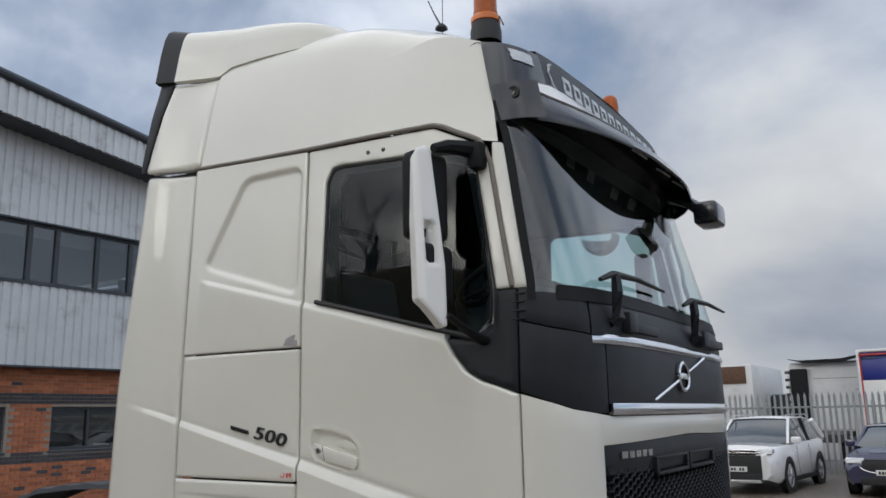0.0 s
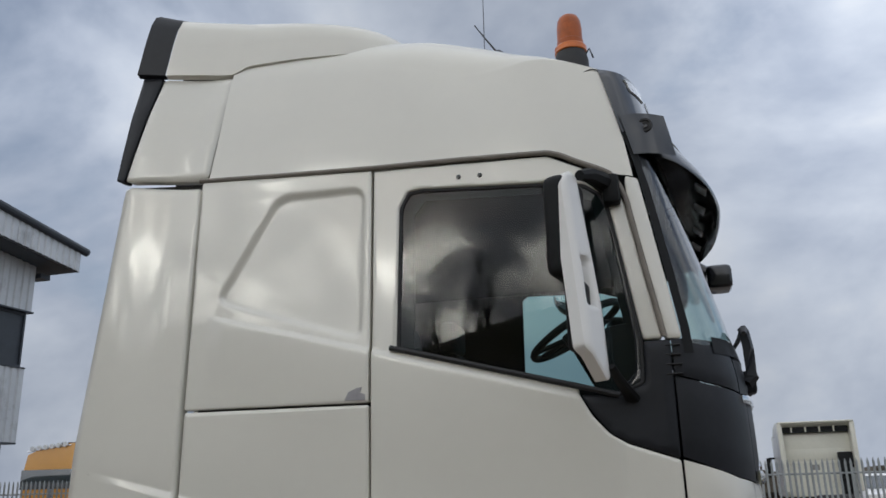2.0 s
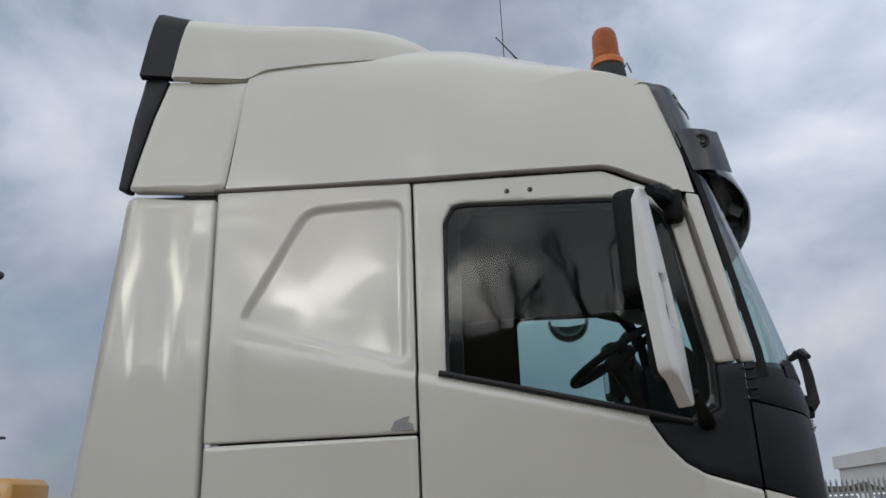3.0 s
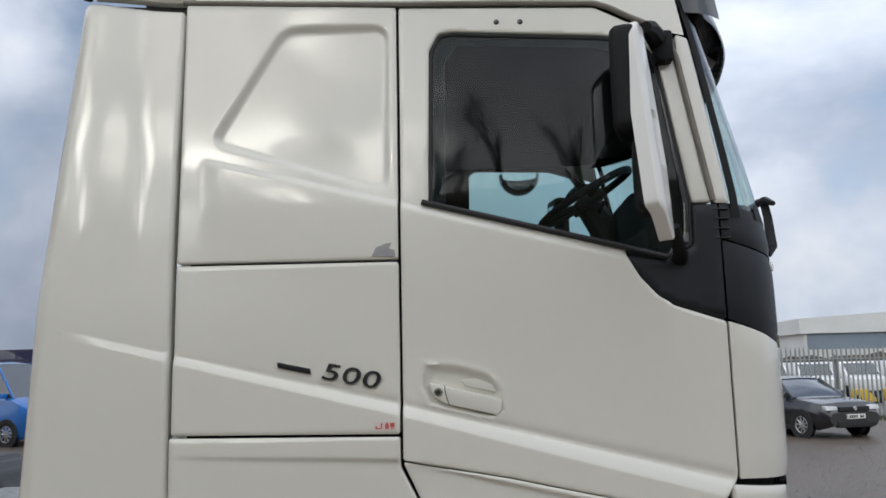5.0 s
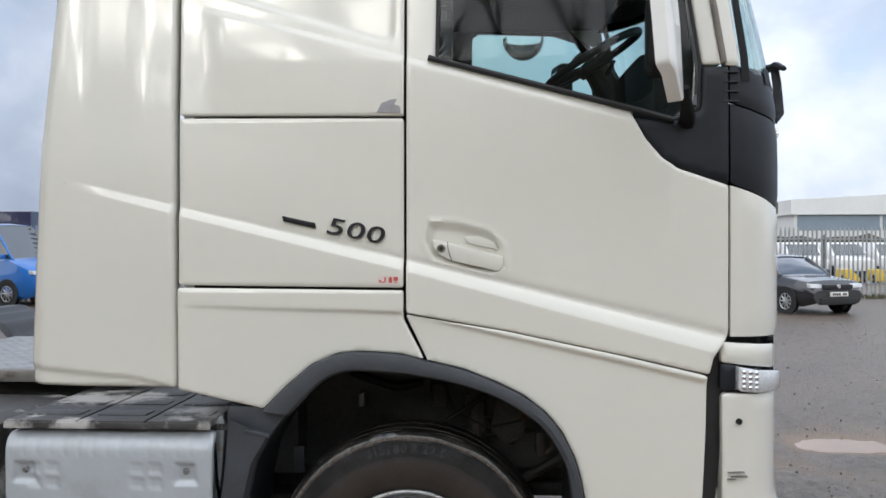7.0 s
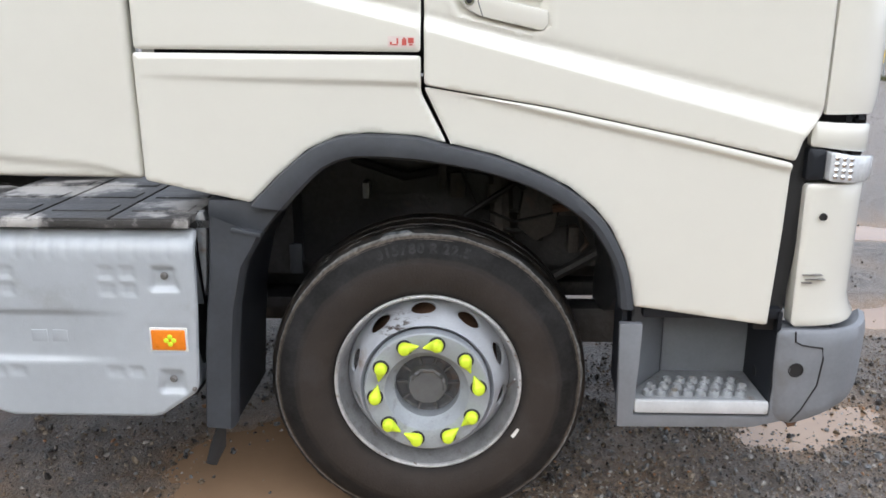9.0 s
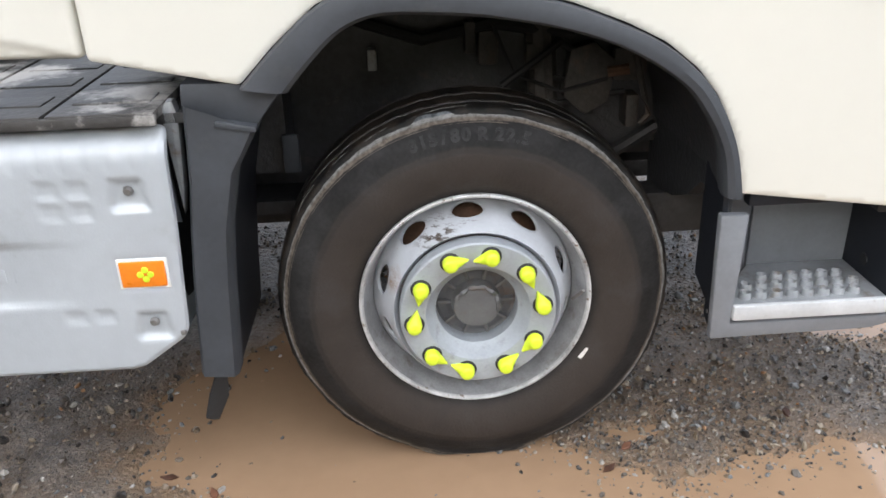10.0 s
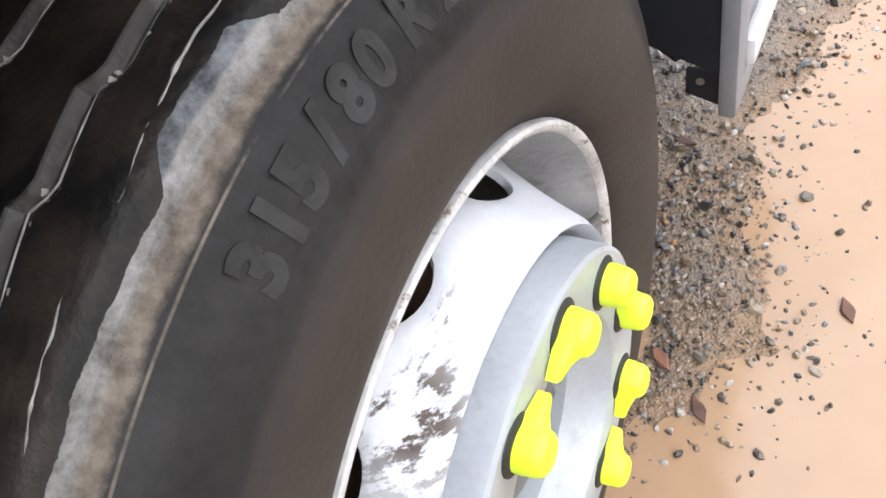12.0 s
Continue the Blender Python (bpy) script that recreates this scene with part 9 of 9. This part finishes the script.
part("box_body", bm_box(-19.3, -14.9, 23.6, 26.0, 0.9, 2.86, 0.04), NAVY, blueb)
part("underframe", bm_box(-19.0, -15.3, 23.8, 25.8, 0.3, 0.9), DARK, blueb)

# ---- far shed, parked vans and yellow machines behind the fence ----
SHEDW = mat("white_shed_cladding", (0.62, 0.63, 0.62), 0.6, var=0.05, scale=0.3)
SHEDB = mat("blue_grey_band", (0.20, 0.25, 0.30), 0.6, var=0.08, scale=0.4)
shed = thing("warehouse", "long low white warehouse with a grey-blue window band", "building", (50, 75, 0))
part("shed_wall", bm_box(28.0, 110.0, 70.0, 95.0, 0.0, 4.45), SHEDW, shed, smooth=False)
part("shed_roof", bm_from(*prism([(27.6, 5.72), (69.0, 7.9), (110.4, 5.72), (110.4, 4.4), (27.6, 4.4)], 69.6, 95.4)), SHEDW, shed, "white shallow gable roof", smooth=False)
for k in range(11):
    part("window_band", bm_box(28.3 + k * 7.4, 35.4 + k * 7.4, 69.9, 70.05, 3.0, 4.35), SHEDB, shed, smooth=False)
part("shed_lower_band", bm_box(28.0, 110, 69.85, 69.95, 2.0, 2.95), SHEDW, shed, smooth=False)
HEDGE = mat("brown_hedge", (0.075, 0.062, 0.045), 0.9, var=0.35, scale=1.2, bump=0.8, bscale=6)
hv, hf = [], []
for k in range(90):
    x = 6 + k * 0.9
    hv += [(x, 52 + rng.uniform(-0.2, 0.2), 0.9), (x + rng.uniform(-0.2, 0.2), 52.4, 2.1 + rng.uniform(-0.3, 0.3)), (x, 53.4, 2.3 + rng.uniform(-0.3, 0.3)), (x, 54, 0.0)]
hf = [(k * 4 + j, k * 4 + 4 + j, k * 4 + 5 + j, k * 4 + 1 + j) for k in range(89) for j in range(3)]
tagged(mk("hedge", hv, hf, HEDGE), "low brown winter hedge beyond the fence", "hedge", kind="stuff")
for k in range(16):
    x = 10.5 + k * 2.35
    r = thing("parked_van", "small white van parked in a row beyond the fence", "van", (x, 42.0, 0), "row of white vans")
    part("van_body", bm_from(*prism([(40.2, 0.35), (40.15, 0.95), (41.0, 1.15), (41.7, 1.85), (44.4, 1.90), (44.5, 0.35)], x - 0.9, x + 0.9, "x"), bevel=0.08), SUVW, r)
    part("van_screen", bm_from(*prism([(40.95, 1.18), (41.58, 1.76), (41.66, 1.74), (41.05, 1.14)], x - 0.78, x + 0.78, "x")), CARGLASS, r)
    for xx in (x - 0.82, x + 0.82):
        mk("van_tyre", *lathe([(0.05, -0.1), (0.30, -0.1), (0.30, 0.1), (0.05, 0.1)], 14, (0, 0, 0)), CARTYRE, r).matrix_basis = Matrix.Translation((xx, 41.0, 0.32)) @ Matrix.Rotation(radians(90), 4, "Z")
MACH = mat("machine_yellow", (0.70, 0.46, 0.01), 0.4, var=0.08)
for k, x in enumerate((16.6, 17.9)):
    r = thing("yellow_machine", "small low yellow plant machine beyond the fence", "machine", (x, 33.5, 0), "yellow plant machines")
    part("machine_body", bm_from(*prism([(x - 0.45, 0.62), (x - 0.2, 0.66), (x + 0.15, 0.30), (x + 0.2, 0.12), (x - 0.45, 0.12)], 33.0, 34.0), bevel=0.03), MACH, r)
    part("machine_hood", bm_box(x - 0.20, x + 0.45, 33.2, 34.0, 0.12, 0.56, 0.06, 2), RUBBER, r)
    for xx in (x - 0.35, x + 0.35):
        mk("machine_tyre", *lathe([(0.05, -0.14), (0.20, -0.14), (0.20, 0.14), (0.05, 0.14)], 14, (0, 0, 0)), CARTYRE, r).matrix_basis = Matrix.Translation((xx, 33.2, 0.21)) @ Matrix.Rotation(radians(90), 4, "Z")

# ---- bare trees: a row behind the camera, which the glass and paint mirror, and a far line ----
BARK = mat("dark_winter_bark", (0.030, 0.026, 0.021), 0.9, var=0.3, scale=6, bump=0.4, bscale=25)


def bare_tree(seed, height, spread_, depth=6):
    """Trunk, limbs and twigs of a leafless tree, as two meshes' data."""
    rg = random.Random(seed)
    tv, tf, bv, bf = [], [], [], []

    def limb(p, d, ln, r, lvl):
        V, F = (tv, tf) if lvl == 0 else (bv, bf)
        seg = 5 if lvl < 3 else 3
        n = 4 if lvl < 4 else 2
        pts, rad = [p], [r]
        q, dd = p.copy(), d.copy()
        for k in range(n):
            dd = (dd + Vector((rg.uniform(-1, 1), rg.uniform(-1, 1), rg.uniform(-0.4, 0.8))) * (0.16 + 0.03 * lvl)).normalized()
            q = q + dd * ln / n
            pts.append(q.copy())
            rad.append(r * (1 - 0.55 * (k + 1) / n))
        v, f = tube(pts, rad, seg)
        b = len(V)
        V.extend(v)
        F.extend(tuple(i + b for i in g) for g in f)
        if lvl >= depth:
            return
        kids = rg.choice((3, 4)) if lvl < 2 else rg.choice((2, 3, 3))
        for k in range(kids):
            t = rg.uniform(0.35, 1.0) if k else 1.0
            i = min(n, max(1, int(t * n)))
            ax = Vector((rg.uniform(-1, 1), rg.uniform(-1, 1), rg.uniform(-0.15, 0.7))).normalized()
            nd = (dd * (1.0 if k == 0 else 0.55) + ax * spread_).normalized()
            limb(pts[i], nd, ln * rg.uniform(0.58, 0.80), max(rad[i] * rg.uniform(0.55, 0.8), 0.020), lvl + 1)
    limb(Vector((0, 0, -0.1)), Vector((rg.uniform(-0.05, 0.05), rg.uniform(-0.05, 0.05), 1)), height * 0.30, height * 0.022, 0)
    return (tv, tf), (bv, bf)


def tree(label, seed, height, spread_, depth, at):
    r = thing("bare_tree", label, "tree", group="bare trees along the yard edge")
    (tv, tf), (bv, bf) = bare_tree(seed, height, spread_, depth)
    mk("trunk", tv, tf, BARK, r)
    mk("crown", bv, bf, BARK, r, "leafless twigs")
    r.matrix_basis = Matrix.Translation(at)
    return r


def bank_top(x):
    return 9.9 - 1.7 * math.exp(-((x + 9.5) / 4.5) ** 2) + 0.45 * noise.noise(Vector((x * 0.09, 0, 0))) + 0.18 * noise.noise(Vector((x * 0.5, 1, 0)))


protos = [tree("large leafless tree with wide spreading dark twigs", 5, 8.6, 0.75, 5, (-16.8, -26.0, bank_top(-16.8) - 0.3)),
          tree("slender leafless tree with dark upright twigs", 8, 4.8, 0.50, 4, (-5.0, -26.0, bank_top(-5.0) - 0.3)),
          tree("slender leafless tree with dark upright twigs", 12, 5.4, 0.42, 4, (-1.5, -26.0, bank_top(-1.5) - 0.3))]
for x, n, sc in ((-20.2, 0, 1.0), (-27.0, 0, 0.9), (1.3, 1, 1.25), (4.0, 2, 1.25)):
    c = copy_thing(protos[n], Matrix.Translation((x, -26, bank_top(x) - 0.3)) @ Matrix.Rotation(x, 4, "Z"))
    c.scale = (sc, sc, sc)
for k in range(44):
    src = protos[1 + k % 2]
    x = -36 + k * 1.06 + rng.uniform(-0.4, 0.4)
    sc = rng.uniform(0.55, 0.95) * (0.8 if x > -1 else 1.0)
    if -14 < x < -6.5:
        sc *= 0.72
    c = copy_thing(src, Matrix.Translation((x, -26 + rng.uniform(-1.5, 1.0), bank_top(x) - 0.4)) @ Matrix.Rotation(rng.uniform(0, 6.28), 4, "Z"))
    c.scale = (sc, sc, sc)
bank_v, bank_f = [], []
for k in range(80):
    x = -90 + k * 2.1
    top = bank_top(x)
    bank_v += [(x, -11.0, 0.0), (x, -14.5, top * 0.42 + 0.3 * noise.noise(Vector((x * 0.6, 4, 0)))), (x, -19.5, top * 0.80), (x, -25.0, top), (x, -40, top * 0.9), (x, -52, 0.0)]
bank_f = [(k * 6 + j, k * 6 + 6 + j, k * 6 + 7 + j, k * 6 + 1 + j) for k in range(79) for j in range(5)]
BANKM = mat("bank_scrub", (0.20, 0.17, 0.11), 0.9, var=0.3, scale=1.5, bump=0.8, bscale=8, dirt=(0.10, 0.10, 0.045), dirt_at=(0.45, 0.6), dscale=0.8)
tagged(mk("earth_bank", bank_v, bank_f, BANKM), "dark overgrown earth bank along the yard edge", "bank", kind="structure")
for k in range(16):
    src = protos[1 + k % 2]
    c = copy_thing(src, Matrix.Translation((16 + k * 7.5 + rng.uniform(-2, 2), 120 + rng.uniform(-10, 10), 0)) @ Matrix.Rotation(rng.uniform(0, 6.28), 4, "Z"))
    c.scale = (1.3, 1.3, 1.1)

# ---- bricks of the office wall: nearest courses singly, the rest joined ----
bw, bh, gap = 0.215, 0.065, 0.010
bme = []
for mt in (BRICK, BRICKD):
    v = [(FD * (s * bw / 2) + FN * o) for s in (-1, 1) for o in (0.0, 0.012)]
    vs = [(p.x, p.y, z) for p in v for z in (0, bh)]
    me = bpy.data.meshes.new("brick")
    me.from_pydata(vs, [], [(0, 1, 3, 2), (4, 6, 7, 5), (0, 4, 5, 1), (2, 3, 7, 6), (0, 2, 6, 4), (1, 5, 7, 3)])
    me.materials.append(mt)
    bme.append((me, vs))
rest = {0: ([], []), 1: ([], [])}
single = 0
for row in range(40):
    z = 0.01 + row * (bh + gap)
    darkrow = 0
    if 2.22 < z + 0.03 < 2.45 or 1.02 < z + 0.03 < 1.25:
        darkrow = 1
    s = 0.26 + (bw / 2 if row % 2 else 0) + bw / 2
    while s < 16.0:
        if not any(g[0] - bw / 2 - 0.01 < s < g[1] + bw / 2 + 0.01 and g[2] - bh - 0.04 < z < g[3] for g in GW):
            p = fac(s, -0.335, z)
            d = darkrow or (rng.rand() < 0.04)
            d = int(d)
            if single < 290 and z > 1.0 and 3.0 < s < 6.6:
                ob = new("brick", bme[d][0])
                ob.parent = brickwall
                ob.matrix_basis = Matrix.Translation(p)
                single += 1
            else:
                b = len(rest[d][0])
                rest[d][0].extend((p.x + a, p.y + c, p.z + e) for a, c, e in bme[d][1])
                rest[d][1].extend(tuple(i + b for i in f) for f in [(0, 1, 3, 2), (4, 6, 7, 5), (0, 4, 5, 1), (2, 3, 7, 6), (0, 2, 6, 4), (1, 5, 7, 3)])
        s += bw + gap
tagged(mk("brick_field", *rest[0], BRICKS, brickwall, smooth=False), kind="stuff")
tagged(mk("brick_band_field", *rest[1], BRICKD, brickwall, smooth=False), kind="stuff")
